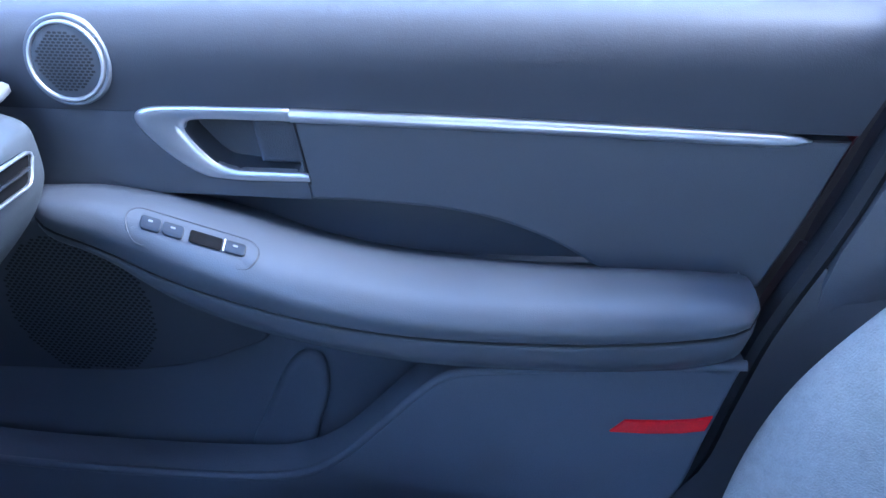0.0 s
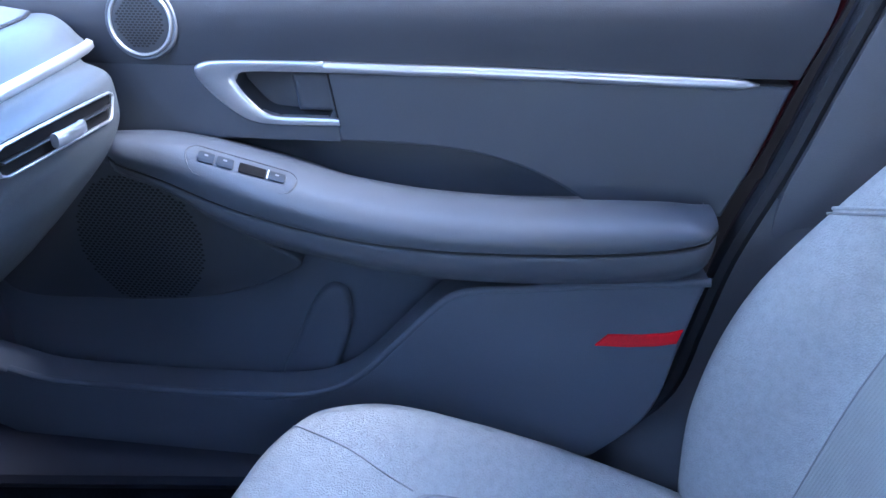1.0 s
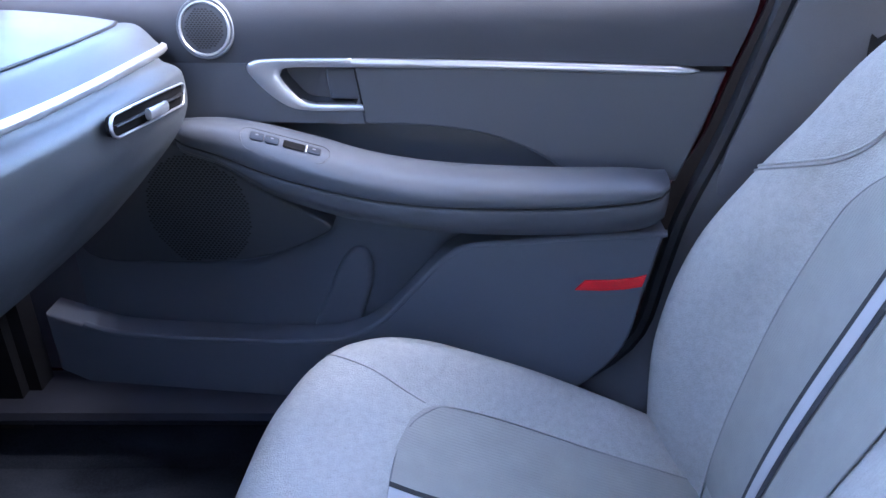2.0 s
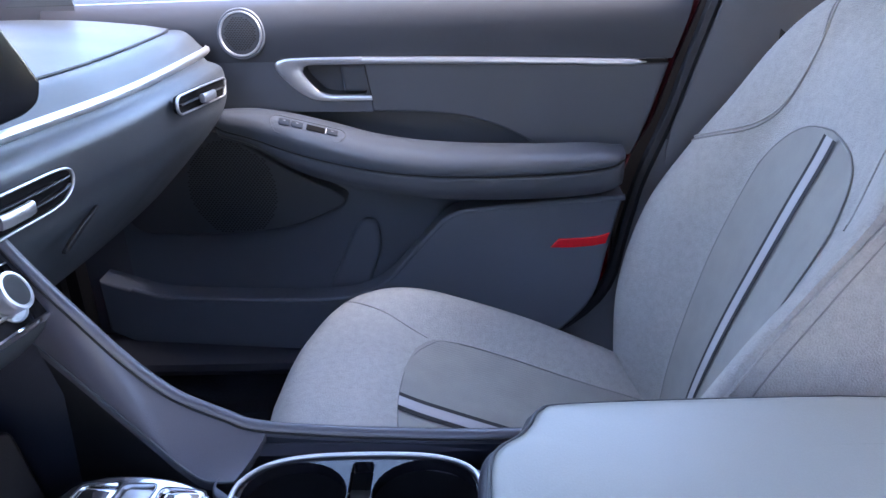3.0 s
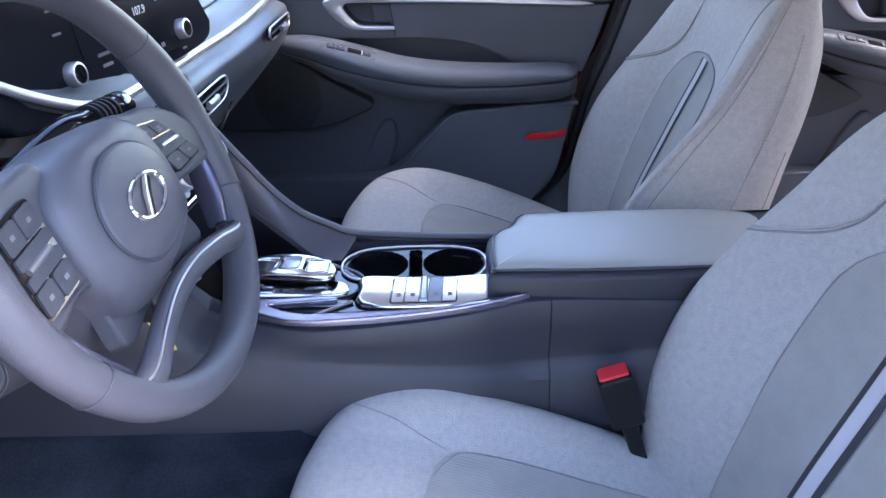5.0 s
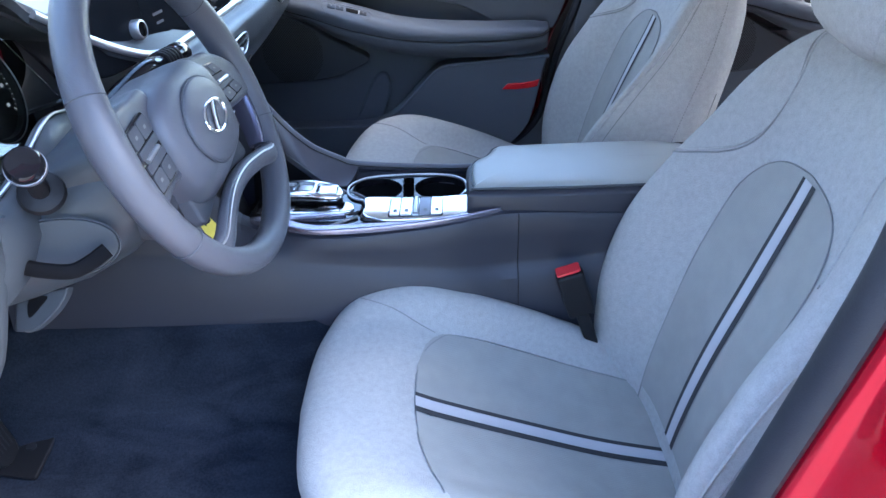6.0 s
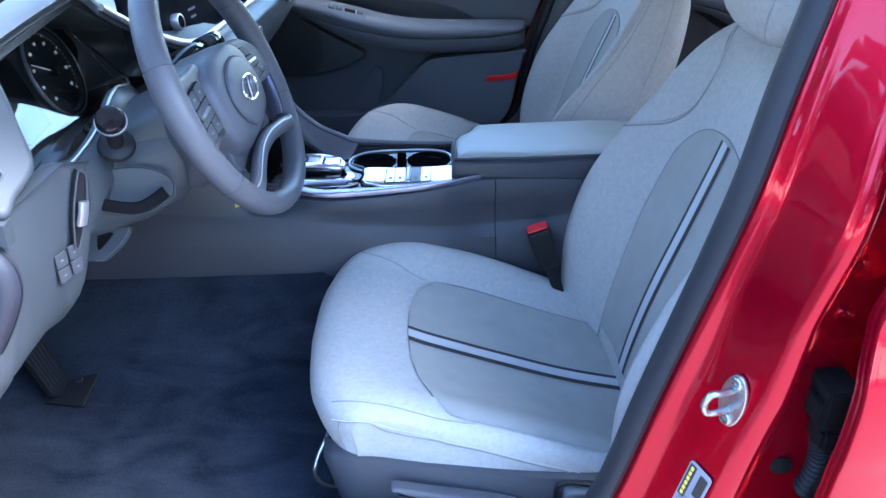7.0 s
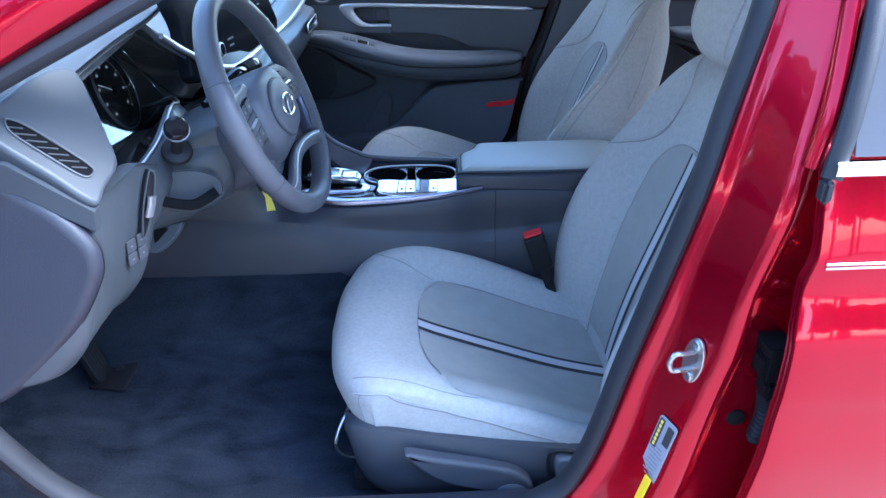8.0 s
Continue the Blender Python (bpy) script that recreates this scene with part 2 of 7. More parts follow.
def inset(poly, d):
    """A closed 2D outline, counter-clockwise, drawn in by d."""
    n = len(poly)
    out = []
    for i in range(n):
        a, b, c = poly[i - 1], poly[i], poly[(i + 1) % n]
        e = (b - a).normalized() if (b - a).length > 1e-9 else V((0, 0))
        f = (c - b).normalized() if (c - b).length > 1e-9 else e
        m = (e + f)
        m = m.normalized() if m.length > 1e-6 else e
        out.append(b + V((-m.y, m.x)) * min(d / max(0.5, m.dot(e)), 3 * d))
    return out


def area(poly):
    return sum(a.x * b.y - b.x * a.y for a, b in zip(poly, poly[1:] + poly[:1])) / 2


def slab(outline, place, depth, edge=0.004, steps=3, bm=None, holes=(), back=True):
    """A plate with a rounded front edge. outline: 2D points; place(u, v, w) puts them in the world, w is up from the back."""
    bm = bm or bmesh.new()
    poly = [V((p[0], p[1])) for p in outline]
    if area(poly) < 0:
        poly.reverse()
    rings = [[place(p.x, p.y, 0) for p in poly]]
    for i in range(steps + 1):
        a = math.pi / 2 * i / steps
        q = inset(poly, edge * (1 - math.cos(a))) if i else poly
        rings.append([place(p.x, p.y, depth - edge + edge * math.sin(a)) for p in q])
    rings.append([place(p.x, p.y, depth) for p in inset(poly, edge * 1.12 + 0.00015)])
    rows = [[bm.verts.new(p) for p in r] for r in rings]
    n = len(poly)
    for a, b in zip(rows, rows[1:]):
        for i in range(n):
            j = (i + 1) % n
            bm.faces.new((a[i], a[j], b[j], b[i]))
    if not holes:
        for ring in (rows[-1], rows[0]) if back else (rows[-1],):
            for t in tessellate_polygon([[V((p.x, p.y, 0)) for p in poly]]):
                bm.faces.new([ring[k] for k in t])
        return bm
    fill = [bm.edges.get((rows[-1][i], rows[-1][(i + 1) % n])) for i in range(n)]
    for hole in holes:
        h = [V((p[0], p[1])) for p in hole]
        if area(h) < 0:
            h.reverse()
        top = [bm.verts.new(place(p.x, p.y, depth)) for p in h]
        low = [bm.verts.new(place(p.x, p.y, 0)) for p in h]
        for i in range(len(h)):
            j = (i + 1) % len(h)
            bm.faces.new((top[i], top[j], low[j], low[i]))
            fill.append(bm.edges.get((top[i], top[j])))
    bmesh.ops.triangle_fill(bm, edges=fill, use_beauty=True)
    return bm


def round_box(w, h, r, n=5, cx=0.0, cy=0.0):
    """A rounded rectangle as 2D points."""
    out = []
    for sx, sy, a0 in ((1, 1, 0), (-1, 1, 90), (-1, -1, 180), (1, -1, 270)):
        for i in range(n + 1):
            a = radians(a0 + 90 * i / n)
            out.append((cx + sx * (w / 2 - r) + r * math.cos(a), cy + sy * (h / 2 - r) + r * math.sin(a)))
    return out


def frame_at(origin, u, v):
    """A placing function for slab: u and v span the plate, w stands on it."""
    o, u = V(origin), V(u).normalized()
    w = u.cross(V(v)).normalized()
    v = w.cross(u)
    return lambda a, b, c: o + u * a + v * b + w * c


def lathe(profile, origin, axis, n=32, bm=None, squash=1.0, caps=True):
    """Turns a profile of (radius, height) round an axis."""
    bm = bm or bmesh.new()
    axis = V(axis).normalized()
    s = axis.cross(V((0, 0, 1)))
    s = s.normalized() if s.length > 1e-4 else V((1, 0, 0))
    t = axis.cross(s)
    loops = [[V(origin) + axis * h + (s * math.cos(math.tau * i / n) + t * squash * math.sin(math.tau * i / n)) * max(r, 1e-5) for i in range(n)] for r, h in profile]
    return loft(bm, loops, caps=caps)


def brick(bm, lo, hi, edge=0.0):
    """A box, with its edges chamfered."""
    m = Matrix.LocRotScale((V(lo) + V(hi)) / 2, None, V(hi) - V(lo))
    got = bmesh.ops.create_cube(bm, size=1, matrix=m)
    if edge:
        es = list({e for v in got["verts"] for e in v.link_edges})
        bmesh.ops.bevel(bm, geom=es, offset=edge, segments=2, affect="EDGES")
    return bm


def sheet(bm, rows):
    """An open grid of points."""
    return loft(bm, rows, ring=False)


def thick(rows, back):
    """A grid given a back at the offset back, closed all round."""
    bm = bmesh.new()
    nr, nc = len(rows), len(rows[0])
    f = [[bm.verts.new(p) for p in r] for r in rows]
    g = [[bm.verts.new(V(p) + V(back)) for p in r] for r in rows]
    for i in range(nr - 1):
        for j in range(nc - 1):
            bm.faces.new((f[i][j], f[i][j + 1], f[i + 1][j + 1], f[i + 1][j]))
            bm.faces.new((g[i][j], g[i + 1][j], g[i + 1][j + 1], g[i][j + 1]))
    for i in range(nr - 1):
        bm.faces.new((f[i][0], f[i + 1][0], g[i + 1][0], g[i][0]))
        bm.faces.new((f[i][-1], g[i][-1], g[i + 1][-1], f[i + 1][-1]))
    for j in range(nc - 1):
        bm.faces.new((f[0][j], g[0][j], g[0][j + 1], f[0][j + 1]))
        bm.faces.new((f[-1][j], f[-1][j + 1], g[-1][j + 1], g[-1][j]))
    return bm


def span(a, b, n):
    return [a + (b - a) * i / n for i in range(n + 1)]


# ---- the car's shell ----
def door_y(x):
    """The inner face of the passenger door, in plan."""
    return 0.725 - 0.12 * x


EDGE = [(0.40, 0.03), (0.449, 0.078), (0.468, 0.112), (0.537, 0.170), (0.636, 0.194), (0.725, 0.214), (0.835, 0.253), (0.914, 0.276), (1.0, 0.302), (1.06, 0.320)]


def door_edge(z):
    """The rear edge of the door trim at a height."""
    return eased(EDGE, z)


ground = thing("ground", (0, 0, 0.03), "dark asphalt ground round the car", "ground", kind="structure")
bm = bmesh.new()
sheet(bm, [[V((x, y, 0.03)) for x in (-400, -20, -3, 0, 3, 20, 400)] for y in (-400, -20, -3, 0, 3, 20, 400)])
part("asphalt", bm, ASPHALT, ground)

# a line of trees across the lot beyond the open door, set close to dim the sky
woods = thing("tree_line", (0, -16, 0.03), "row of green trees by the paved lot, with unseen shading trees ahead", "trees", kind="stuff")
rng = random.Random(11)
crowns, trunks = bmesh.new(), bmesh.new()
# a row along the driver side, then an unseen row ahead added to shade the cabin
for k in range(56):
    along_side = k < 34
    tx = (-20 + 2.0 * k if along_side else -21 + rng.uniform(-2.5, 2.5)) + rng.uniform(-0.7, 0.7)
    ty = -17 + rng.uniform(-2.5, 2.5) if along_side else -15 + 2.0 * (k - 34) + rng.uniform(-0.7, 0.7)
    th = rng.uniform(6.5, 10.5)
    loft(trunks, [[V((tx + r * math.cos(a) + lean, ty + r * math.sin(a), z)) for a in (math.tau * i / 7 for i in range(7))] for r, z, lean in ((0.22, 0, 0), (0.15, th * 0.35, 0.1), (0.05, th * 0.8, 0.25))])
    for n in range(30):
        a, h = rng.uniform(0, math.tau), rng.uniform(0.28, 1.0)
        spread = th * 0.30 * math.sin(math.pi * min(0.97, 0.12 + 0.85 * h)) * rng.uniform(0.3, 1.0)
        m = Matrix.LocRotScale((tx + spread * math.cos(a), ty + spread * math.sin(a), th * h), Euler((rng.uniform(0, 6), rng.uniform(0, 6), 0)), V((rng.uniform(0.4, 0.9), rng.uniform(0.4, 0.9), rng.uniform(0.3, 0.6))))
        got = bmesh.ops.create_icosphere(crowns, subdivisions=1, radius=1.0, matrix=m)
        for v in got["verts"]:
            v.co += V((rng.uniform(-0.2, 0.2), rng.uniform(-0.2, 0.2), rng.uniform(-0.2, 0.2)))
part("crowns", crowns, LEAF, woods, sharp=10, kind="stuff")
part("trunks", trunks, BARK, woods, kind="stuff")

floor = thing("floor", (0, 0, 0.32), "dark worn carpet in the footwells", "carpet", kind="structure")


# the well's section from the tunnel outwards
TUNNEL = [(0.0, 0.557), (0.170, 0.557), (0.182, 0.547), (0.248, 0.422), (0.272, 0.396), (0.33, 0.368), (0.45, 0.335), (0.55, 0.322), (0.75, 0.322)]


def carpet_z(x, y):
    """The carpet: flat wells, the tunnel's flanks and the toe board."""
    a = abs(y)
    k = min(1, max(0, (x + 0.30) / 0.20))
    k = k * k * (3 - 2 * k)
    under_seat = 0.322 + 0.236 * min(1, max(0, (0.112 - a) / 0.018))
    z = eased(TUNNEL, a) * (1 - k) + under_seat * k
    if x < -0.93:
        z += (-0.93 - x) * 1.3
    if a > 0.66:
        z += (a - 0.66) * 0.9
    return z + 0.004 * noise.noise(V((x * 6, y * 6, 0))) + 0.002 * noise.noise(V((x * 25, y * 25, 3)))


bm = bmesh.new()
sheet(bm, [[V((x, y, carpet_z(x, y))) for y in span(-0.74, 0.74, 148)] for x in span(-1.15, 1.5, 90)])
part("carpet", bm, CARPET, floor)

body = thing("car_body", (0, 0, 0.2), "red metallic saloon car body with open driver door", "car", kind="structure")
# floor pan, bulkhead and tail close the shell
bm = bmesh.new()
brick(bm, (-1.6, -0.80, 0.17), (2.2, 0.80, 0.29), 0.02)
part("floor_pan", bm, BLACK, body)
bm = bmesh.new()
brick(bm, (-1.75, -0.76, 0.25), (-1.2, 0.76, 0.93), 0.03)
part("bulkhead", bm, BLACK, body)


def hull(table):
    """Rounded cross sections of the outer body, joined along the car."""
    return loft(bmesh.new(), [[V((x, w * c, (lo + hi) / 2 + (hi - lo) / 2 * q)) for c, q in oval(1.0, 1.0, 40, 0.42)] for x, w, lo, hi in table])


part("bonnet", hull([(-2.66, 0.50, 0.42, 0.60), (-2.62, 0.66, 0.36, 0.68), (-2.50, 0.78, 0.32, 0.76), (-2.25, 0.84, 0.32, 0.83), (-1.90, 0.86, 0.32, 0.885), (-1.55, 0.86, 0.32, 0.92), (-1.20, 0.85, 0.34, 0.935)]), RED, body, "", 50)
part("boot", hull([(2.0, 0.84, 0.36, 1.00), (2.2, 0.84, 0.36, 1.03), (2.5, 0.82, 0.38, 1.035), (2.75, 0.78, 0.42, 1.02), (2.86, 0.70, 0.46, 0.98), (2.90, 0.58, 0.52, 0.90)]), RED, body, "", 50)
for s in (-1, 1):
    bm = bmesh.new()
    brick(bm, (-1.15, s * 0.745 - 0.04, 0.30), (-0.72 if s > 0 else -0.97, s * 0.745 + 0.04, 0.98), 0.02)
    part("kick_panel", bm, BLACK, body)

# roof with its lining
ROOF = [(-0.42, 1.325), (-0.2, 1.385), (0.15, 1.425), (0.6, 1.435), (1.1, 1.41), (1.5, 1.34)]
rows = []
for x in span(-0.42, 1.5, 24):
    zc = eased(ROOF, x)
    rows.append([V((x, y, zc - 0.055 * (abs(y) / 0.58) ** 3)) for y in span(-0.58, 0.58, 16)])
bm = sheet(bmesh.new(), [[V((x, door_y(x) + 0.008, z)) for x in span(-1.15, -0.66, 6)] for z in span(0.34, 1.07, 6)])
part("passenger_kick_trim", bm, TRIM, body)
ceiling = thing("ceiling", (0, 0, 1.38), "pale grey fabric roof lining", "ceiling", kind="structure")
part("lining", thick(rows, (0, 0, 0.012)), LINER, ceiling)
part("roof_skin", thick([[p + V((0, 0, 0.03)) for p in r] for r in rows], (0, 0, 0.02)), RED, body)


def rail(name, pts, a, b, material, parent, up=(0, 0, 1), power=0.7, n=10, label=""):
    return part(name, sweep(curve(pts, n), oval(a, b, 14, power), up), material, parent, label)


for s in (-1, 1):
    # side rails of the roof, front pillars with inner trim
    rail("roof_rail", [(-0.42, s * 0.655, 1.318), (-0.1, s * 0.615, 1.388), (0.3, s * 0.60, 1.41), (0.8, s * 0.60, 1.41), (1.3, s * 0.62, 1.36)], 0.045, 0.026, RED, body)
    rail("roof_rail_trim", [(-0.42, s * 0.632, 1.305), (-0.1, s * 0.592, 1.374), (0.3, s * 0.578, 1.395), (0.8, s * 0.578, 1.395), (1.3, s * 0.60, 1.345)], 0.040, 0.026, LINER, body, label="pale grey roof rail lining")
    rail("front_pillar", [(-1.22, s * 0.80, 0.94), (-0.80, s * 0.765, 1.132), (-0.56, s * 0.725, 1.254), (-0.42, s * 0.69, 1.322), (-0.30, s * 0.655, 1.365)], 0.042, 0.036, RED, body)
    rail("front_pillar_trim", [(-1.20, s * 0.745, 0.96), (-0.80, s * 0.715, 1.125), (-0.56, s * 0.68, 1.245), (-0.42, s * 0.65, 1.31)], 0.046, 0.022, LINER, body, label="pale grey pillar lining")
    rail("rear_pillar", [(1.3, s * 0.62, 1.36), (1.7, s * 0.70, 1.16), (2.0, s * 0.76, 1.0)], 0.08, 0.03, RED, body)
    rail("side_sill", [(-0.95, s * 0.83, 0.34), (0, s * 0.835, 0.34), (1.3, s * 0.83, 0.34)], 0.075, 0.06, RED, body)
    # sill trim is coloured dark for the shade of seat and door
    rail("sill_trim", [(-0.9, s * 0.735, 0.405), (0, s * 0.735, 0.40), (1.2, s * 0.735, 0.405)], 0.06, 0.020, CONSOLE, body)
    # front wing behind the wheel
    bm = bmesh.new()
    brick(bm, (-2.2, s * 0.855 - 0.025, 0.34), (-0.98, s * 0.855 + 0.025, 0.86), 0.02)
    part("front_wing", bm, RED, body)

for y0, y1, name in ((-0.74, 0.74, "windscreen"),):
    w = thing(name, (-0.8, 0, 1.15), "clear sloping laminated windscreen", "windscreen", kind="structure")
    rows = [[V((-1.23 + 0.80 * t - 0.05 * (1 - (y / 0.74) ** 2), y * (1 - 0.10 * t), 0.965 + 0.365 * t)) for y in span(y0, y1, 12)] for t in span(0, 1, 8)]
    p = part("pane", thick(rows, (-0.003, 0, 0.003)), GLASS, w)
    p.visible_shadow = False
w = thing("rear_window", (1.7, 0, 1.2), "sloping tinted rear window glass", "window", kind="structure")
rows = [[V((1.5 + 0.5 * t, y, 1.33 - 0.29 * t)) for y in span(-0.6, 0.6, 8)] for t in span(0, 1, 6)]
p = part("pane", thick(rows, (0.003, 0, 0.003)), PRIVACY, w)
p.visible_shadow = False
bm = bmesh.new()
brick(bm, (1.42, -0.68, 0.92), (2.05, 0.68, 0.95), 0.01)
part("parcel_shelf", bm, TRIM, body)

# passenger side glass
w = thing("window_passenger", (0, 0.76, 1.1), "clear closed passenger side window", "window", kind="structure")
rows = [[V((x, 0.775 - 0.11 * t, 1.02 + 0.34 * t)) for x in span(-0.75 + 0.4 * t, 0.30, 8)] for t in span(0, 1, 5)]
p = part("pane", thick(rows, (0, 0.004, 0.001)), GLASS, w)
p.visible_shadow = False
w = thing("window_rear_passenger", (0.8, 0.76, 1.1), "dark tinted closed rear side window", "window", kind="structure")
rows = [[V((x, 0.775 - 0.11 * t, 1.02 + 0.34 * t)) for x in span(0.46, 1.35 - 0.15 * t, 8)] for t in span(0, 1, 5)]
p = part("pane", thick(rows, (0, 0.004, 0.001)), SIDE_TINT, w)
p.visible_shadow = False

# outer skin of the passenger side, so that the shell is closed
for x0, x1 in ((-1.0, 0.30), (0.33, 1.3)):
    rows = [[V((x, 0.86 + 0.05 * math.sin(math.pi * t), 0.34 + 0.69 * t)) for x in span(x0, x1, 8)] for t in span(0, 1, 8)]
    part("door_skin", thick(rows, (0, 0.01, 0)), RED, body)

# ---- passenger centre pillar, with its painted flange and trim ----
pillar = thing("pillar_passenger", (0.35, 0.72, 0.4), "dark grey centre pillar trim behind the passenger door", "pillar trim", kind="structure")
path = [V((door_edge(z) + 0.010, door_y(door_edge(z)) + 0.022 + 0.010 * min(1, max(0, (0.98 - z) / 0.08)) + 0.026 * min(1, max(0, (0.82 - z) / 0.05)), z)) for z in span(0.47, 1.06, 24)]
# black block added behind the door gap to keep daylight out
bm = bmesh.new()
brick(bm, (0.22, 0.775, 0.35), (0.42, 0.80, 1.14), 0.004)
part("gap_filler", bm, BLACK, pillar)
part("painted_flange", sweep(path, oval(0.006, 0.014, 8), (0, 1, 0)), RED_DARK, pillar, "red painted door flange, darkened for gap shade")
path = [V((door_edge(z) + 0.029, door_y(door_edge(z)) - 0.002, z)) for z in span(0.44, 1.06, 24)]
part("seal", sweep(path, oval(0.011, 0.014, 8), (0, 1, 0)), RUBBER, pillar)
rows = []
for z in span(0.36, 0.80, 14):
    x0 = door_edge(max(z, 0.45)) + 0.036
    if z < 0.45:
        x0 -= 0.05 * (0.45 - z) / 0.09
    rows.append([V((x0 + 0.30 * t, door_y(x0) - 0.006 - 0.075 * math.sin(math.pi * min(1, t * 1.25) * 0.5) - 0.02 * max(0, 0.5 - z), z)) for t in span(0, 1, 10)])
part("lower_trim", thick(rows, (0, 0.05, 0)), TRIM, pillar)
rows = []
for z in span(0.745, 1.36, 16):
    x0 = door_edge(min(z, 1.06)) + 0.036 + max(0, z - 1.06) * 0.22
    lean = max(0, z - 1.0) * 0.22
    inn = 0.030 * min(1, (z - 0.745) / 0.05)
    rows.append([V((x0 + 0.022 * (1 - min(1, (z - 0.745) / 0.06)) + 0.19 * t, door_y(x0) - lean - 0.014 - inn * math.sin(math.pi * t) ** 0.6, z)) for t in span(0, 1, 10)])
part("upper_trim", thick(rows, (0, 0.06, 0)), TRIM, pillar)
belt_x = 0.43
bm = bmesh.new()
loft(bm, [[V((belt_x + a + 0.02 * t, 0.655 - 0.035 * t + b, 1.30 - 0.98 * t)) for a, b in round_box(0.046, 0.0024, 0.001, 2)] for t in span(0, 1, 8)])
part("seat_belt", bm, BLACK, pillar, "dark woven seat belt webbing")

# ---- driver side opening: centre pillar, seal, sill ----
bp = thing("pillar_driver", (0.25, -0.82, 0.3), "glossy red painted centre pillar with black seal", "pillar", kind="structure")
SEAL = [(0.485, 0.060), (0.514, 0.095), (0.58, 0.123), (0.642, 0.140), (0.748, 0.163), (0.952, 0.213), (1.124, 0.254), (1.257, 0.291), (1.36, 0.322)]


def seal_at(z):
    return V((eased(SEAL, z), -0.765 + 0.25 * max(0, z - 1.02) ** 1.2, z))


# painted flank, folded in three ribs from the seal back to the rear door
FOLD = [(0.006, -0.010), (0.012, -0.023), (0.022, -0.029), (0.030, -0.036), (0.046, -0.066), (0.060, -0.094), (0.067, -0.106), (0.080, -0.112), (0.092, -0.108), (0.099, -0.098), (0.110, -0.093), (0.16, -0.091), (0.21, -0.091)]
FOLDED = [(c.x, c.y) for c in curve([(*q, 0) for q in FOLD], 4)]
rows = []
for z in span(0.36, 1.36, 40):
    base = seal_at(max(z, 0.50))
    wide = 1 + 0.25 * max(0, 0.80 - z) / 0.4 - 0.20 * min(1, max(0, (z - 0.84) / 0.10))
    tuck = 1.0 - 0.45 * max(0, z - 1.05) / 0.3
    rows.append([V((base.x + a * wide, base.y + b * tuck, z)) for a, b in FOLDED])
part("flank", thick(rows, (0.0, 0.015, 0)), RED, bp, "red painted flank with folds", sharp=60)
loop = [V((-0.93, -0.745, 0.90)), V((-0.86, -0.745, 0.80)), V((-0.80, -0.745, 0.70)), V((-0.755, -0.745, 0.61)), V((-0.70, -0.745, 0.525)), V((-0.62, -0.745, 0.462)), V((-0.48, -0.75, 0.432)), V((-0.2, -0.76, 0.428)), V((-0.02, -0.765, 0.438))]
loop += [seal_at(z) for z in (0.485, 0.514, 0.58, 0.642, 0.748, 0.85, 0.952, 1.04, 1.124, 1.257)]
top = [V((0.305, -0.668, 1.325)), V((0.22, -0.645, 1.365)), V((0.0, -0.645, 1.375)), V((-0.2, -0.66, 1.360)), V((-0.379, -0.712, 1.290)), V((-0.506, -0.738, 1.229)), V((-0.618, -0.75, 1.175)), V((-0.78, -0.765, 1.092)), V((-0.93, -0.775, 1.005))]
part("door_seal", sweep(curve(loop + top, 8), oval(0.013, 0.021, 12), (0, 1, 0)), RUBBER, bp, "soft dark rubber door seal")
# inner pillar trim behind the seat belt side
rows = []
for z in span(0.40, 1.34, 14):
    p = seal_at(max(z, 0.5))
    rows.append([V((p.x + 0.012 + 0.24 * t, p.y + 0.006 + 0.05 * math.sin(math.pi * min(1, t * 1.2) * 0.5), z)) for t in span(0, 1, 8)])
part("inner_trim", thick(rows, (0, -0.02, 0)), TRIM, bp)
# kick plate at the foot of the front pillar
rows = []
for t in span(0, 1, 16):
    c = curve([(-0.93, 0, 0.90), (-0.80, 0, 0.70), (-0.755, 0, 0.61), (-0.70, 0, 0.525), (-0.62, 0, 0.455), (-0.45, 0, 0.415), (0.05, 0, 0.41)], 16)
    q = c[int(t * (len(c) - 1))]
    rows.append([V((q.x - 0.05 * u, -0.735 + 0.055 * u, q.z - 0.02 - 0.06 * u)) for u in span(0, 1, 4)])
part("kick_trim", thick(rows, (-0.01, -0.01, -0.01)), DASH, bp)

# striker
st = thing("door_striker", (0.247, -0.83, 0.82), "zinc plated steel door striker loop on its plate", "striker")
hold = frame_at((0.231, -0.843, 0.812), (0.447, -0.894, 0.0), (0.12, 0.02, 1))
plate = [(c * 0.017, s * 0.034) for c, s in ((math.cos(math.tau * i / 28), math.sin(math.tau * i / 28)) for i in range(28))]
part("plate", slab(plate, hold, 0.004, 0.0015), STEEL, st)
pts = [hold(-0.002, 0.013, 0.002), hold(-0.003, 0.013, 0.018), hold(-0.007, 0.012, 0.031), hold(-0.009, 0.0, 0.036), hold(-0.007, -0.012, 0.031), hold(-0.003, -0.013, 0.018), hold(-0.002, -0.013, 0.002)]
part("loop", tube(curve(pts, 8), 0.0040, 10), STEEL, st)
for v in (0.024, -0.024):
    part("bolt", lathe([(0.0075, 0), (0.0075, 0.002), (0.006, 0.0035), (0.0035, 0.0035), (0.003, 0.001), (0.0, 0.001)], hold(0, v, 0.004), hold(0, 0, 1) - hold(0, 0, 0), 14), STEEL, st)

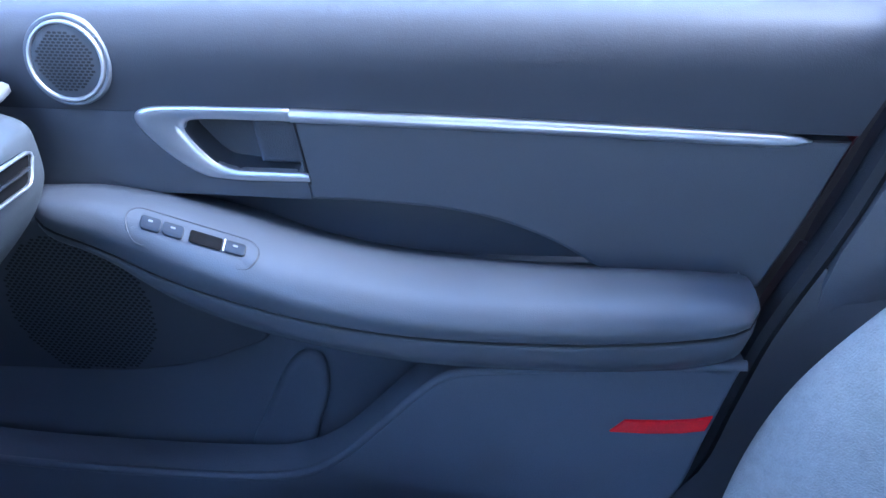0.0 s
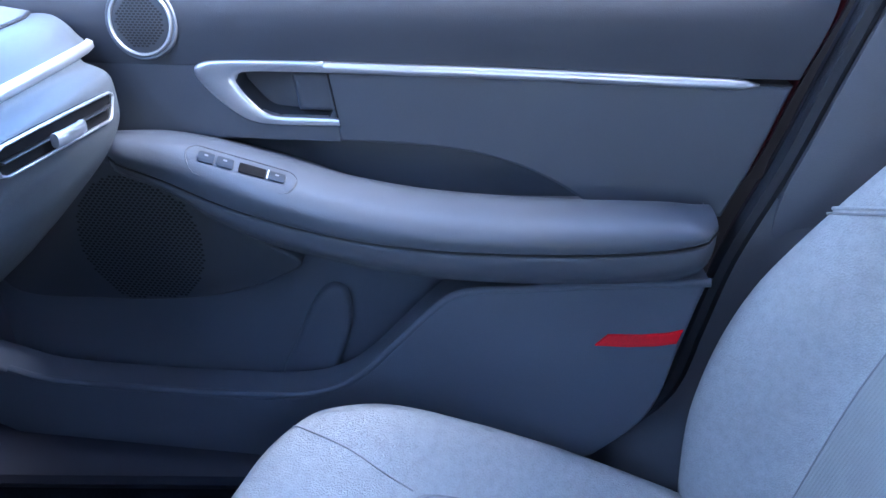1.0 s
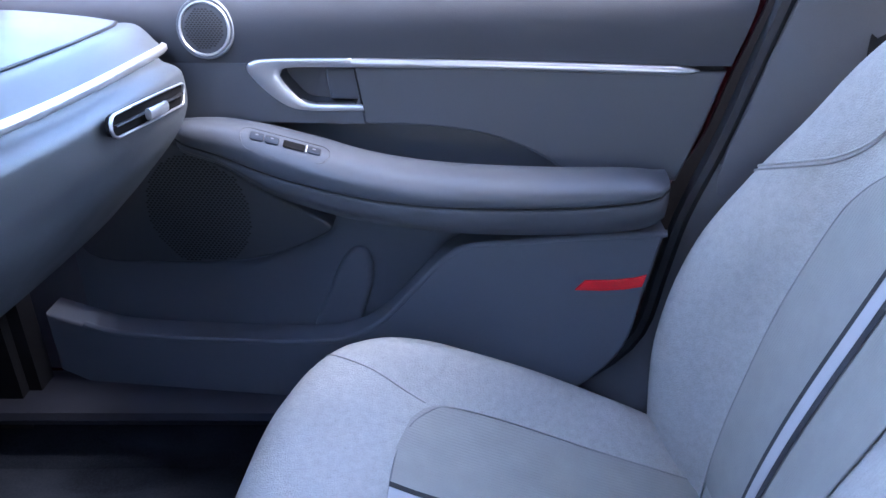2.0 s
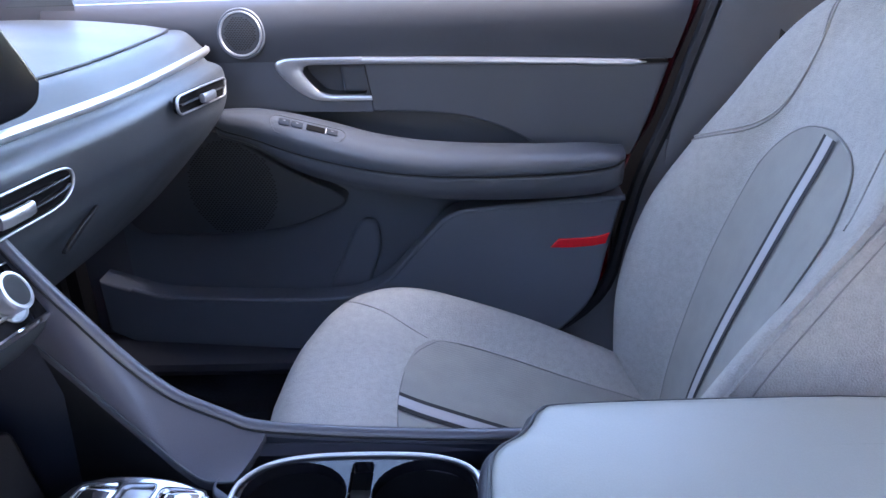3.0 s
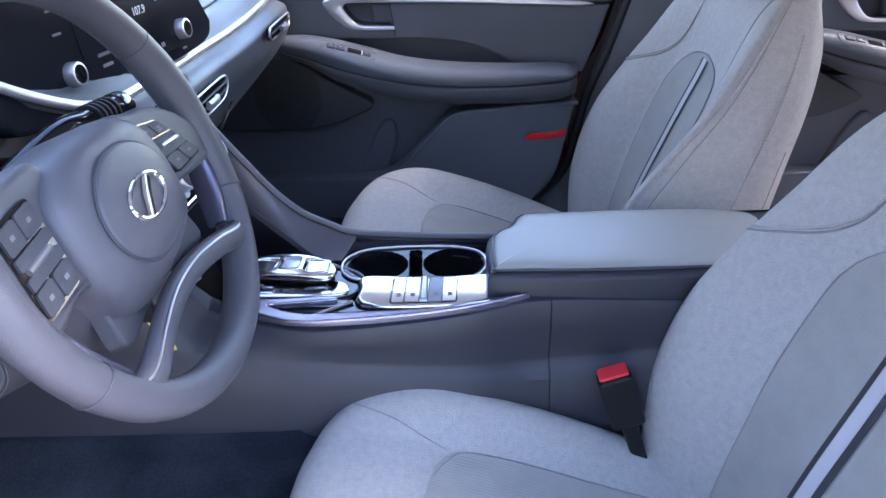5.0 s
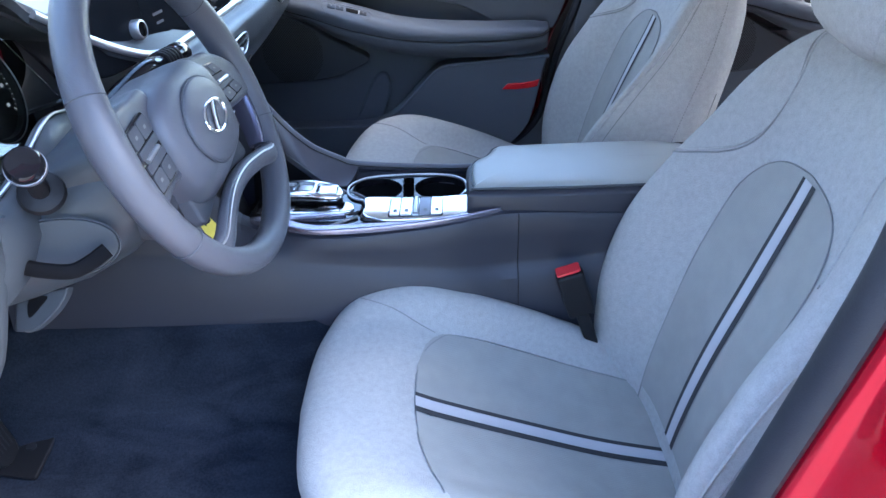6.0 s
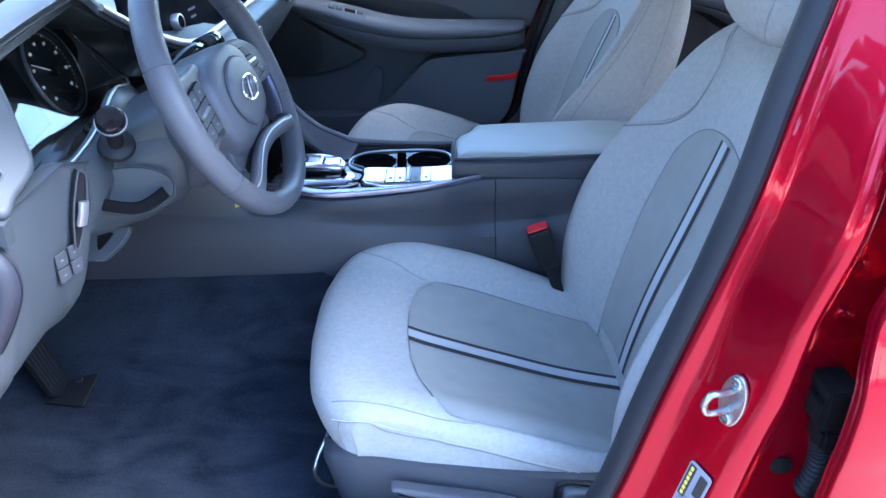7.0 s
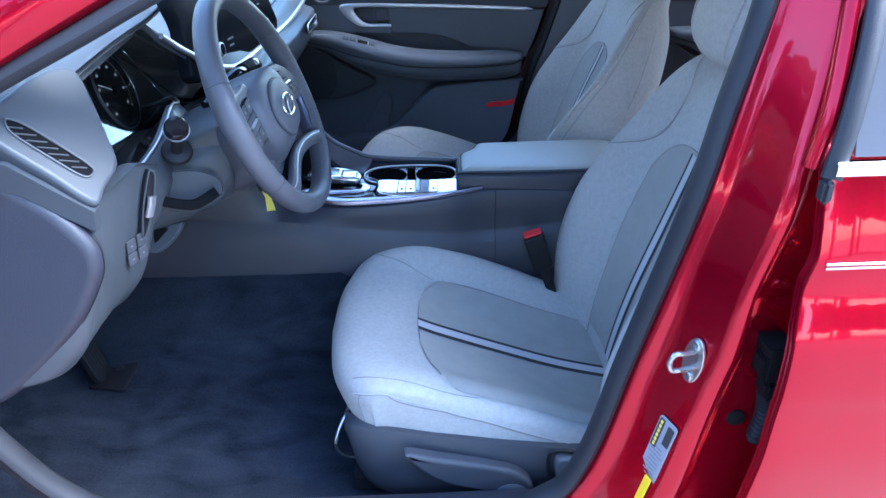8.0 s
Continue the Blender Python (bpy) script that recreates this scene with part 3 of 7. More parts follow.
# hinge bolts and bracket
for z in (0.996, 0.937):
    b = thing("hinge_bolt", (0.311, -0.857, z), "red painted hinge bolt on the pillar", "bolt", "hinge bolts")
    part("head", lathe([(0.0068, 0), (0.0068, 0.0055), (0.0058, 0.0065), (0.0030, 0.0065), (0.0026, 0.004), (0.0, 0.004)], (0.311, -0.855, z), (-0.10, -0.99, 0), 16), RED, b)
    part("washer", lathe([(0.0125, 0), (0.0125, 0.0014), (0.0115, 0.0020), (0.0, 0.0020)], (0.311, -0.8555, z), (-0.10, -0.99, 0), 20), RED, b)
bm = bmesh.new()
brick(bm, (0.297, -0.878, 0.914), (0.330, -0.852, 0.919), 0.0015)
hb = thing("hinge_bracket", (0.315, -0.857, 0.916), "small red painted steel hinge bracket", "bracket")
part("arm", bm, RED, hb)

# wiring boot between pillar and rear door
wb = thing("wiring_boot", (0.335, -0.86, 0.70), "black plastic connector with ribbed rubber boot", "wiring boot")
bm = bmesh.new()
brick(bm, (0.302, -0.894, 0.806), (0.330, -0.852, 0.858), 0.005)
brick(bm, (0.300, -0.898, 0.852), (0.334, -0.852, 0.866), 0.002)
brick(bm, (0.308, -0.897, 0.782), (0.330, -0.862, 0.808), 0.004)
brick(bm, (0.297, -0.890, 0.820), (0.303, -0.866, 0.846), 0.002)
part("connector", bm, MATT_BLACK, wb)
path = curve([(0.319, -0.880, 0.785), (0.322, -0.881, 0.765), (0.323, -0.880, 0.735), (0.320, -0.876, 0.700)], 44)
part("boot", sweep(path, oval(0.0122, n=14), (0, 1, 0), size=lambda t: 0.96 + 0.20 * math.sin(t * math.tau * 12)), BLACK, wb, "ribbed black rubber boot")
part("grommet", lathe([(0.013, 0), (0.013, 0.006), (0.008, 0.009), (0.0, 0.009)], (0.297, -0.853, 0.722), (-0.2, -0.98, 0), 18), MATT_BLACK, wb)

# stickers on the pillar
lab = thing("certification_label", (0.20, -0.835, 0.65), "white printed information label stuck on the pillar", "label")
on = frame_at((0.2005, -0.8465, 0.655), (0.42, -0.90, -0.12), (0.16, -0.02, 1))
part("film", slab(round_box(0.034, 0.115, 0.005), on, 0.0012, 0.0004, 1), PAPER, lab)
bm = bmesh.new()
for k in range(9):
    slab(round_box(0.026 - 0.005 * (k % 3), 0.0020, 0.0005, 1, -0.001 * (k % 2), -0.046 + 0.0065 * k), lambda a, b, c: on(a, b, c + 0.0013), 0.0004, 0.0001, 1, bm)
part("printed_lines", bm, LEGEND_GREY, lab)
bm = bmesh.new()
slab(round_box(0.010, 0.052, 0.001, 1, -0.010, 0.028), lambda a, b, c: on(a, b, c + 0.0013), 0.0004, 0.0001, 1, bm)
slab(round_box(0.012, 0.034, 0.001, 1, 0.008, 0.034), lambda a, b, c: on(a, b, c + 0.0013), 0.0004, 0.0001, 1, bm)
part("dark_blocks", bm, INK, lab)
bm = bmesh.new()
for k in range(6):
    slab(round_box(0.004, 0.006, 0.0005, 1, -0.010, 0.008 + 0.008 * k), lambda a, b, c: on(a, b, c + 0.0018), 0.0004, 0.0001, 1, bm)
part("yellow_marks", bm, YELLOW, lab)
lab = thing("yellow_sticker", (0.165, -0.83, 0.55), "plain yellow sticker strip on the red pillar", "label")
on2 = frame_at((0.1835, -0.853, 0.576), (0.42, -0.90, -0.12), (0.20, 0.0, 1))
part("film", slab(round_box(0.013, 0.075, 0.002), on2, 0.0012, 0.0004, 1), STICKER, lab)

# ---- rear door on the driver side, closed ----
rd = thing("rear_door_driver", (0.8, -0.9, 0.35), "closed red rear door with chrome waist moulding", "car door", kind="structure")
DOOR_FRONT = [(0.35, 0.280), (0.666, 0.289), (0.74, 0.2935), (0.856, 0.295), (0.92, 0.295), (0.977, 0.302), (1.014, 0.312), (1.087, 0.312), (1.105, 0.310)]
# the shoulder under the side moulding leans up to the sky
BULGE = [(0.35, -0.885), (0.50, -0.920), (0.70, -0.946), (0.815, -0.951), (0.826, -0.9525), (0.88, -0.952), (0.905, -0.950), (0.92, -0.946), (0.945, -0.9365), (0.965, -0.9295), (0.975, -0.9275), (1.004, -0.926), (1.012, -0.924), (1.05, -0.914), (1.105, -0.898)]
rows = []
for z in span(0.36, 1.10, 74):
    x0 = along(DOOR_FRONT, z)
    y = eased(BULGE, z)
    rows.append([V((x0 + 0.004, y + 0.013, z)), V((x0 + 0.001, y + 0.010, z)), V((x0 + 0.001, y + 0.005, z)), V((x0 + 0.003, y + 0.001, z)), V((x0 + 0.008, y, z))] + [V((x0 + 0.008 + 1.0 * t, y + 0.02 * t * t, z)) for t in span(0.04, 1, 12)])
part("skin", thick(rows, (0.002, 0.012, 0)), RED, rd)
rows = [[V((x, -0.905 + 0.21 * t - 0.0 * x, 1.125 + 0.24 * t)) for x in span(0.335 + 0.075 * t, 1.3, 8)] for t in span(0, 1, 8)]
part("glass", thick(rows, (0, 0.004, 0.001)), TINT, rd, "tinted side window")
path = [V((x, -0.909, 1.1135)) for x in span(0.314, 1.3, 10)]
part("waist_moulding", sweep(path, oval(0.006, 0.009, 10, 0.6)), BRIGHT, rd, "bright chrome waist moulding")
path = [V((x, -0.928, 1.004)) for x in span(0.321, 1.3, 10)]
for dz in (0.0026, -0.0026):
    part("side_moulding", sweep([p + V((0, 0, dz)) for p in path], oval(0.0019, 0.0015, 10, 0.7)), BRIGHT, rd, "thin chrome side moulding")
path = [V((0.315, -0.905, 1.10)), V((0.332, -0.885, 1.17)), V((0.354, -0.845, 1.25)), V((0.376, -0.79, 1.32))]
part("window_seal", sweep(curve(path, 8), oval(0.009, 0.012, 10), (1, 0, 0)), RUBBER, rd)
path = [V((0.300, -0.885, 1.105)), V((0.315, -0.870, 1.17)), V((0.334, -0.83, 1.25)), V((0.354, -0.78, 1.32))]
part("window_post", sweep(curve(path, 8), oval(0.012, 0.010, 10), (1, 0, 0)), RED, rd)
bm = bmesh.new()
brick(bm, (0.304, -0.917, 1.074), (0.316, -0.898, 1.102), 0.004)
part("corner_block", bm, RUBBER, rd, "rubber corner piece of the window frame")

# ---- driver door, swung wide open beside the doorway ----
dd = thing("driver_door", (-0.96, -0.90, 0.36), "red driver door swung wide open", "car door", kind="structure")
HINGE, TIP = V((-0.97, -0.90, 0)), V((-0.60, -1.92, 0))
OUT = V((-(TIP - HINGE).y, (TIP - HINGE).x, 0)).normalized() * -1


def swung(t, z, w):
    """A place on the open door: along it, up it, and out from its inner face."""
    return HINGE.lerp(TIP, t) + OUT * (w + 0.03 * math.sin(math.pi * t)) + V((0, 0, z))


rows = [[swung(t, z, 0.10 + 0.03 * math.sin(math.pi * (z - 0.36) / 0.66)) for t in span(0, 1, 12)] for z in span(0.36, 1.02, 10)]
part("skin", thick(rows, tuple(-OUT * 0.012)), RED, dd, "red outer skin")
rows = [[swung(t, z, 0.02 - 0.04 * math.exp(-(((z - 0.80) / 0.05) ** 2))) for t in span(0, 1, 12)] for z in span(0.38, 1.02, 16)]
part("trim", thick(rows, tuple(OUT * 0.02)), DOOR, dd, "slate inner trim")
frame_line = curve([swung(0.02, 1.02, 0.05), swung(0.45, 1.20, 0.0), swung(0.75, 1.33, -0.06), swung(0.97, 1.34, -0.07), swung(1.0, 1.18, -0.01), swung(1.0, 1.02, 0.05)], 8)
part("window_frame", sweep(frame_line, oval(0.02, 0.014, 8), tuple(OUT)), RED, dd, "red window frame")


# ---- front passenger door trim ----
def on_door(off, lean=0.0):
    """Places (x, z, w) on the door, w towards the cabin."""
    return lambda x, z, w: V((x, door_y(x) + off - w + lean * (z - 0.8), z))


def mesh_fill(bm, inside, place, x0, x1, z0, z1, px, pz, hx, hz, w):
    """Small sunken slots in rows, kept where inside(x, z)."""
    k = 0
    z = z0
    while z < z1:
        x = x0 + (px / 2 if k % 2 else 0)
        while x < x1:
            if inside(x, z):
                v = [bm.verts.new(place(x + a * hx, z + b * hz, w)) for a, b in ((-1, 0), (-0.6, -1), (0.6, -1), (1, 0), (0.6, 1), (-0.6, 1))]
                bm.faces.new(v)
            x += px
        z += pz
        k += 1
    return bm


def in_poly(poly, x, z):
    hit = False
    for (a, b), (c, d) in zip(poly, poly[1:] + poly[:1]):
        if (b > z) != (d > z) and x < (c - a) * (z - b) / (d - b) + a:
            hit = not hit
    return hit


def flat(pts, n=8, closed=True):
    return [(p.x, p.y) for p in curve([(a, b, 0) for a, b in pts], n, closed)]


def passenger_door():
    d = thing("passenger_door", (-0.15, 0.74, 0.42), "closed slate grey front door trim with padded armrest", "car door")
    # backing shell
    rows = [[V((x, door_y(x) + 0.070, z)) for x in span(-0.70, door_edge(z) - 0.004, 20)] for z in span(0.41, 1.0, 14)]
    part("backing", thick(rows, (0, 0.04, 0)), RECESS, d)
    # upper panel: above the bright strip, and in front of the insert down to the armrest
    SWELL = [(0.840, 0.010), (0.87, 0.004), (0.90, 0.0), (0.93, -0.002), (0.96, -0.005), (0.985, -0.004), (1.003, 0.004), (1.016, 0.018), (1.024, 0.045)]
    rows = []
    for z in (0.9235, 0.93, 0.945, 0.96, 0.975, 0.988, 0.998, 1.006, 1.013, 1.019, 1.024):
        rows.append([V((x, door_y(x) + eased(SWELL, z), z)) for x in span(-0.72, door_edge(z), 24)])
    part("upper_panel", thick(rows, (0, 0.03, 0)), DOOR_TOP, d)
    # insert with its falling lower edge over the grab recess
    low = flat([(-0.1805, 0.8425), (-0.10, 0.841), (-0.045, 0.836), (0.0, 0.826), (0.045, 0.808), (0.095, 0.778)], 8, False)
    rim = low + [(0.10, 0.772), (0.21, 0.772)] + [(door_edge(z) - 0.001, z) for z in span(0.772, 0.917, 8)] + [(-0.1900, 0.9215)]
    part("insert", slab(rim, on_door(0.032), 0.033, 0.004), DOOR, d, "flat slate insert panel")
    # bright strip
    path = [V((x, door_y(x) - 0.004, eased([(-0.190, 0.9262), (0.0, 0.9242), (0.245, 0.9185)], x))) for x in span(-0.190, 0.242, 30)]
    part("trim_strip", sweep(path, [(-0.006, -0.0052), (0.004, -0.0058), (0.007, -0.002), (0.006, 0.0035), (0.002, 0.0052), (-0.006, 0.0048)], size=lambda t: 1 if t < 0.93 else max(0.15, 1 - ((t - 0.93) / 0.07) ** 2)), SATIN, d, "long satin silver strip", 89)
    part("strip_shadow_gap", tube([V((x, door_y(x) + 0.0015, 0.9165)) for x in span(0.235, 0.275, 4)], 0.0016, 6), BLACK, d)
    # door pull: silver frame round a dark cup
    hole = flat([(-0.190, 0.9185), (-0.24, 0.9185), (-0.283, 0.9165), (-0.2895, 0.908), (-0.280, 0.893), (-0.263, 0.8745), (-0.245, 0.8695), (-0.190, 0.870)], 6)
    a, b = flat([(-0.1915, 0.9312), (-0.24, 0.9308), (-0.29, 0.9300), (-0.322, 0.9275), (-0.3340, 0.9190), (-0.328, 0.9040), (-0.307, 0.882), (-0.280, 0.8645), (-0.25, 0.8605), (-0.215, 0.8605), (-0.1792, 0.8615)], 6, False), flat([(-0.1905, 0.9185), (-0.235, 0.9185), (-0.268, 0.9180), (-0.284, 0.9160), (-0.2895, 0.9085), (-0.286, 0.9000), (-0.276, 0.8870), (-0.262, 0.8740), (-0.245, 0.8695), (-0.215, 0.8695), (-0.1802, 0.8695)], 6, False)
    loops = []
    for (x0, z0), (x1, z1) in zip(a, b):
        loops.append([on_door(0)(x0 + (x1 - x0) * k, z0 + (z1 - z0) * k, w) for k, w in ((0, -0.004), (0.0, 0.0022), (0.05, 0.0042), (0.20, 0.0052), (0.80, 0.0040), (0.96, 0.0028), (1.0, 0.0005), (1.0, -0.006))])
    part("handle_frame", loft(bmesh.new(), loops), SATIN, d, "satin silver door handle surround", 89)
    part("front_panel", slab([(-0.72, 0.8425), (-0.5, 0.8425), (-0.1795, 0.8425), (-0.1905, 0.9233), (-0.5, 0.9233), (-0.72, 0.9233)], on_door(0.032), 0.033, 0.0004, 1, holes=[hole]), DOOR, d)
    bm = bmesh.new()
    cup = [on_door(0)(x, z, -0.003) for x, z in hole]
    mid = [on_door(0)(-0.235 + (x + 0.235) * 0.97, 0.894 + (z - 0.894) * 0.96, -0.020) for x, z in hole]
    end = [on_door(0)(-0.235 + (x + 0.235) * 0.93, 0.894 + (z - 0.894) * 0.90, -0.028) for x, z in hole]
    loft(bm, [cup, mid, end], caps=False)
    bm.faces.new([bm.verts.new(p) for p in end])
    part("handle_cup", bm, RECESS, d)
    lever = [(-0.1845, 0.9172), (-0.232, 0.9172), (-0.226, 0.8715), (-0.1815, 0.8708)]
    part("release_lever", slab(lever, on_door(0.0265), 0.016, 0.007, 4), RECESS, d, "dark grey release lever")
    bm = bmesh.new()
    tube([on_door(-0.001)(-0.1908, 0.9315, 0), on_door(-0.001)(-0.180, 0.862, 0), on_door(0.004)(-0.175, 0.843, 0)], 0.0012, 6, bm=bm)
    part("panel_gap", bm, BLACK, d)
    # grab recess behind the armrest
    rows = [[V((x, door_y(x) + 0.046, z)) for x in span(-0.40, 0.10, 20)] for z in span(0.735, 0.85, 8)]
    part("grab_recess", thick(rows, (0, 0.02, 0)), DOOR, d)
    # armrest
    TOP = [(-0.440, 0.846), (-0.42, 0.850), (-0.38, 0.852), (-0.32, 0.846), (-0.25, 0.832), (-0.17, 0.816), (-0.08, 0.806), (0.05, 0.803), (0.17, 0.804), (0.222, 0.797)]
    SEAM = [(-0.440, 0.826), (-0.38, 0.816), (-0.32, 0.801), (-0.25, 0.787), (-0.17, 0.775), (-0.08, 0.769), (0.05, 0.770), (0.17, 0.777), (0.222, 0.783)]
    LOW = [(-0.440, 0.806), (-0.38, 0.795), (-0.32, 0.766), (-0.25, 0.745), (-0.17, 0.731), (-0.08, 0.723), (0.05, 0.723), (0.17, 0.730), (0.222, 0.739)]
    REACH = [(-0.440, 0.034), (-0.425, 0.048), (-0.41, 0.054), (-0.36, 0.066), (-0.28, 0.088), (-0.17, 0.103), (-0.05, 0.108), (0.10, 0.102), (0.18, 0.092), (0.212, 0.078), (0.222, 0.06)]
    BACKZ = [(-0.440, 0.848), (-0.36, 0.850), (-0.25, 0.828), (-0.17, 0.803), (-0.08, 0.789), (0.05, 0.783), (0.222, 0.784)]
    pad, base, stitch = [], [], []
    for x in span(-0.440, 0.208, 46):
        k = x if x < 0.1 else 0.1 + (x - 0.1) * 0.122 / 0.108
        y, r = door_y(x), eased(REACH, k)
        t, s, l, b = eased(TOP, k), eased(SEAM, k), eased(LOW, k), eased(BACKZ, k)
        ring = curve([(x, y + 0.04, b - 0.020), (x, y - r * 0.15, b + (t - b) * 0.5), (x, y - r * 0.45, t), (x, y - r * 0.78, t - (t - s) * 0.12), (x, y - r * 0.97, t - (t - s) * 0.5), (x, y - r * 0.985, s + 0.003), (x, y - r * 0.93, s)], 5)
        pad.append(ring + [V((x, y + 0.04, s))])
        low_ring = curve([(x, y - r * 0.91, s - 0.0015), (x, y - r * 0.965, s - 0.005), (x, y - r * 0.93, (s + l) / 2), (x, y - r * 0.80, l + 0.006), (x, y - r * 0.66, l), (x, y + 0.02, l - 0.006)], 4)
        base.append(low_ring + [V((x, y + 0.02, s - 0.0015))])
        stitch.append(V((x, y - r * 0.966, s - 0.0005)))
    bm = loft(bmesh.new(), pad)
    arm = part("armrest_pad", bm, VINYL, d, "soft slate vinyl armrest", 50)
    part("armrest_base", loft(bmesh.new(), base), DOOR, d, "lower slate plastic shell", 50)
    part("armrest_seam", tube(stitch, 0.0014, 6), BLACK, d)
    # switch plate on the armrest
    a, b = V((-0.352, 0, 0)), V((-0.212, 0, 0))

    def on_arm(u, v, w):
        x = -0.279 + u
        r, t, s, b = eased(REACH, x), eased(TOP, x), eased(SEAM, x), eased(BACKZ, x)
        d = 0.64 * r + 0.009 - v
        z = eased([(0.15 * r, b + (t - b) * 0.5), (0.45 * r, t), (0.78 * r, t - (t - s) * 0.12), (0.97 * r, t - (t - s) * 0.5)], d)
        return V((x, door_y(x) - d, z + 0.0006 + w))

    part("switch_plate", slab(round_box(0.120, 0.028, 0.014, 8), on_arm, 0.0006, 0.0004, 2), VINYL, arm, "oval switch panel")
    part("plate_gap", tube([on_arm(u, v, 0.0006) for u, v in round_box(0.1215, 0.0295, 0.0147, 8)], 0.0006, 5, True), RECESS, arm)
    keys = [(-0.037, 0.019), (-0.016, 0.019), (0.040, 0.018)]
    for u, wd in keys:
        k = part("switch", slab(round_box(wd, 0.0125, 0.003, 4, u, 0.0), lambda p, q, w: on_arm(p, q, w + 0.0006), 0.0012, 0.0006, 2), SWITCH, arm, "dark window or lock switch")
        part("legend", slab(round_box(0.0045, 0.0022, 0.001, 2, u, 0.001), lambda p, q, w: on_arm(p, q, w + 0.0018), 0.0003, 0.0001, 1), LEGEND_GREY, k)
    part("switch_well", slab(round_box(0.029, 0.0125, 0.002, 4, 0.0135, 0.0), lambda p, q, w: on_arm(p, q, w + 0.0006), 0.0006, 0.0002, 1), MATT_BLACK, arm)
    part("switch_lip", sweep([on_arm(0.030, -0.006, 0.0016), on_arm(0.0302, 0.006, 0.0016)], oval(0.0006, 0.0006, 6)), LEGEND, arm)
    # perforated speaker cover
    cover = flat([(-0.455, 0.815), (-0.40, 0.790), (-0.34, 0.752), (-0.28, 0.722), (-0.236, 0.694), (-0.275, 0.668), (-0.33, 0.646), (-0.40, 0.632), (-0.50, 0.626), (-0.62, 0.632), (-0.64, 0.72), (-0.60, 0.83)], 6)
    sp = part("speaker_cover", slab(cover, on_door(0.045), 0.062, 0.004), RECESS, d, "dark perforated speaker cover")
    pole = [(p[0], p[1]) for p in cover]
    small = [(-0.43 + (x + 0.43) * 0.96, 0.715 + (z - 0.715) * 0.94) for x, z in pole]
    ring = lambda x, z: ((x + 0.432) / 0.078) ** 2 + ((z - 0.712) / 0.088) ** 2 < 1
    bm = mesh_fill(bmesh.new(), lambda x, z: in_poly(small, x, z) and ring(x, z), on_door(0.045), -0.62, -0.24, 0.63, 0.83, 0.0062, 0.0036, 0.0022, 0.0013, 0.0624)
    part("perforations", bm, BLACK, sp, kind="stuff")
    bm = mesh_fill(bmesh.new(), lambda x, z: in_poly(small, x, z) and not ring(x, z), on_door(0.045), -0.62, -0.24, 0.63, 0.83, 0.0062, 0.0036, 0.0017, 0.0008, 0.0624)
    part("dimples", bm, RECESS, sp, kind="stuff")
    # map pocket: back wall and lower shell with a rolled lip
    rows = [[V((x, door_y(x) + 0.020 - 0.01 * math.sin((x + 0.6) * 9), z)) for x in span(-0.68, 0.0, 24)] for z in span(0.43, 0.735, 8)]
    part("pocket_back", thick(rows, (0, 0.02, 0)), DOOR_LOW, d)
    rib = flat([(-0.285, 0.50), (-0.262, 0.56), (-0.235, 0.62), (-0.212, 0.648), (-0.190, 0.642), (-0.186, 0.60), (-0.200, 0.55), (-0.222, 0.50)], 5)
    part("bottle_stop", slab(rib, on_door(0.02), 0.009, 0.008, 4), DOOR_LOW, d)
    lip = flat([(0.2135, 0.7185), (0.10, 0.708), (0.02, 0.698), (-0.035, 0.691), (-0.062, 0.680), (-0.088, 0.655), (-0.125, 0.612), (-0.165, 0.567), (-0.205, 0.538), (-0.255, 0.523), (-0.35, 0.516), (-0.48, 0.513), (-0.565, 0.514), (-0.605, 0.518), (-0.640, 0.528)], 6, False)
    rest = [(-0.70, 0.545), (-0.70, 0.44), (-0.62, 0.405), (-0.30, 0.398), (0.0, 0.415)] + [(door_edge(z) - 0.002, z) for z in span(0.449, 0.715, 14)]
    # shell colour is lifted above the door's, in place of light
    part("lower_shell", slab(lip + rest, on_door(0.0), 0.052, 0.005, 3), DOOR_LOW, d, "lower door shell with map pocket, lightened in its colour")
    path = [on_door(-0.048)(x, z, 0) for x, z in lip]
    part("pocket_lip", sweep(path, oval(0.0050, 0.0050, 12), (0, 1, 0)), DOOR_LOW, d)
    # red reflector
    shape = [(0.100, 0.6320), (0.113, 0.6475), (0.150, 0.6500), (0.176, 0.6545), (0.192, 0.6600), (0.187, 0.6420), (0.165, 0.6365), (0.135, 0.6330)]
    part("reflector", slab(shape, on_door(-0.051), 0.004, 0.0015, 2), REFLECTOR, d, "bright red door reflector")
    # tweeter
    c = on_door(-0.004)(-0.382, 0.969, 0)
    ax = V((-0.118, -0.985, 0.10)).normalized()
    tw = part("tweeter", lathe([(0.0395, -0.004), (0.0395, 0.002), (0.0385, 0.0035), (0.0360, 0.0035), (0.0360, 0.002)], c, ax, 48), DOOR_LOW, d, "round tweeter with a silver ring")
    part("ring", lathe([(0.0352, -0.002), (0.0352, 0.0045), (0.0344, 0.0058), (0.0328, 0.0058), (0.0318, 0.0045), (0.0318, -0.002)], c, ax, 48), SATIN, tw, "satin silver ring")
    part("grille", lathe([(0.033, -0.001), (0.033, 0.003), (0.026, 0.0052), (0.0, 0.006)], c, ax, 40), RECESS, tw)
    u = ax.cross(V((0, 0, 1))).normalized()
    w = u.cross(ax)
    spot = lambda x, z, h: c + u * x + w * z + ax * (h + 0.0062 - 1.2 * (x * x + z * z))
    bm = mesh_fill(bmesh.new(), lambda x, z: x * x + z * z < 0.0262**2, spot, -0.027, 0.027, -0.027, 0.027, 0.0048, 0.0027, 0.0020, 0.00095, 0.0004)
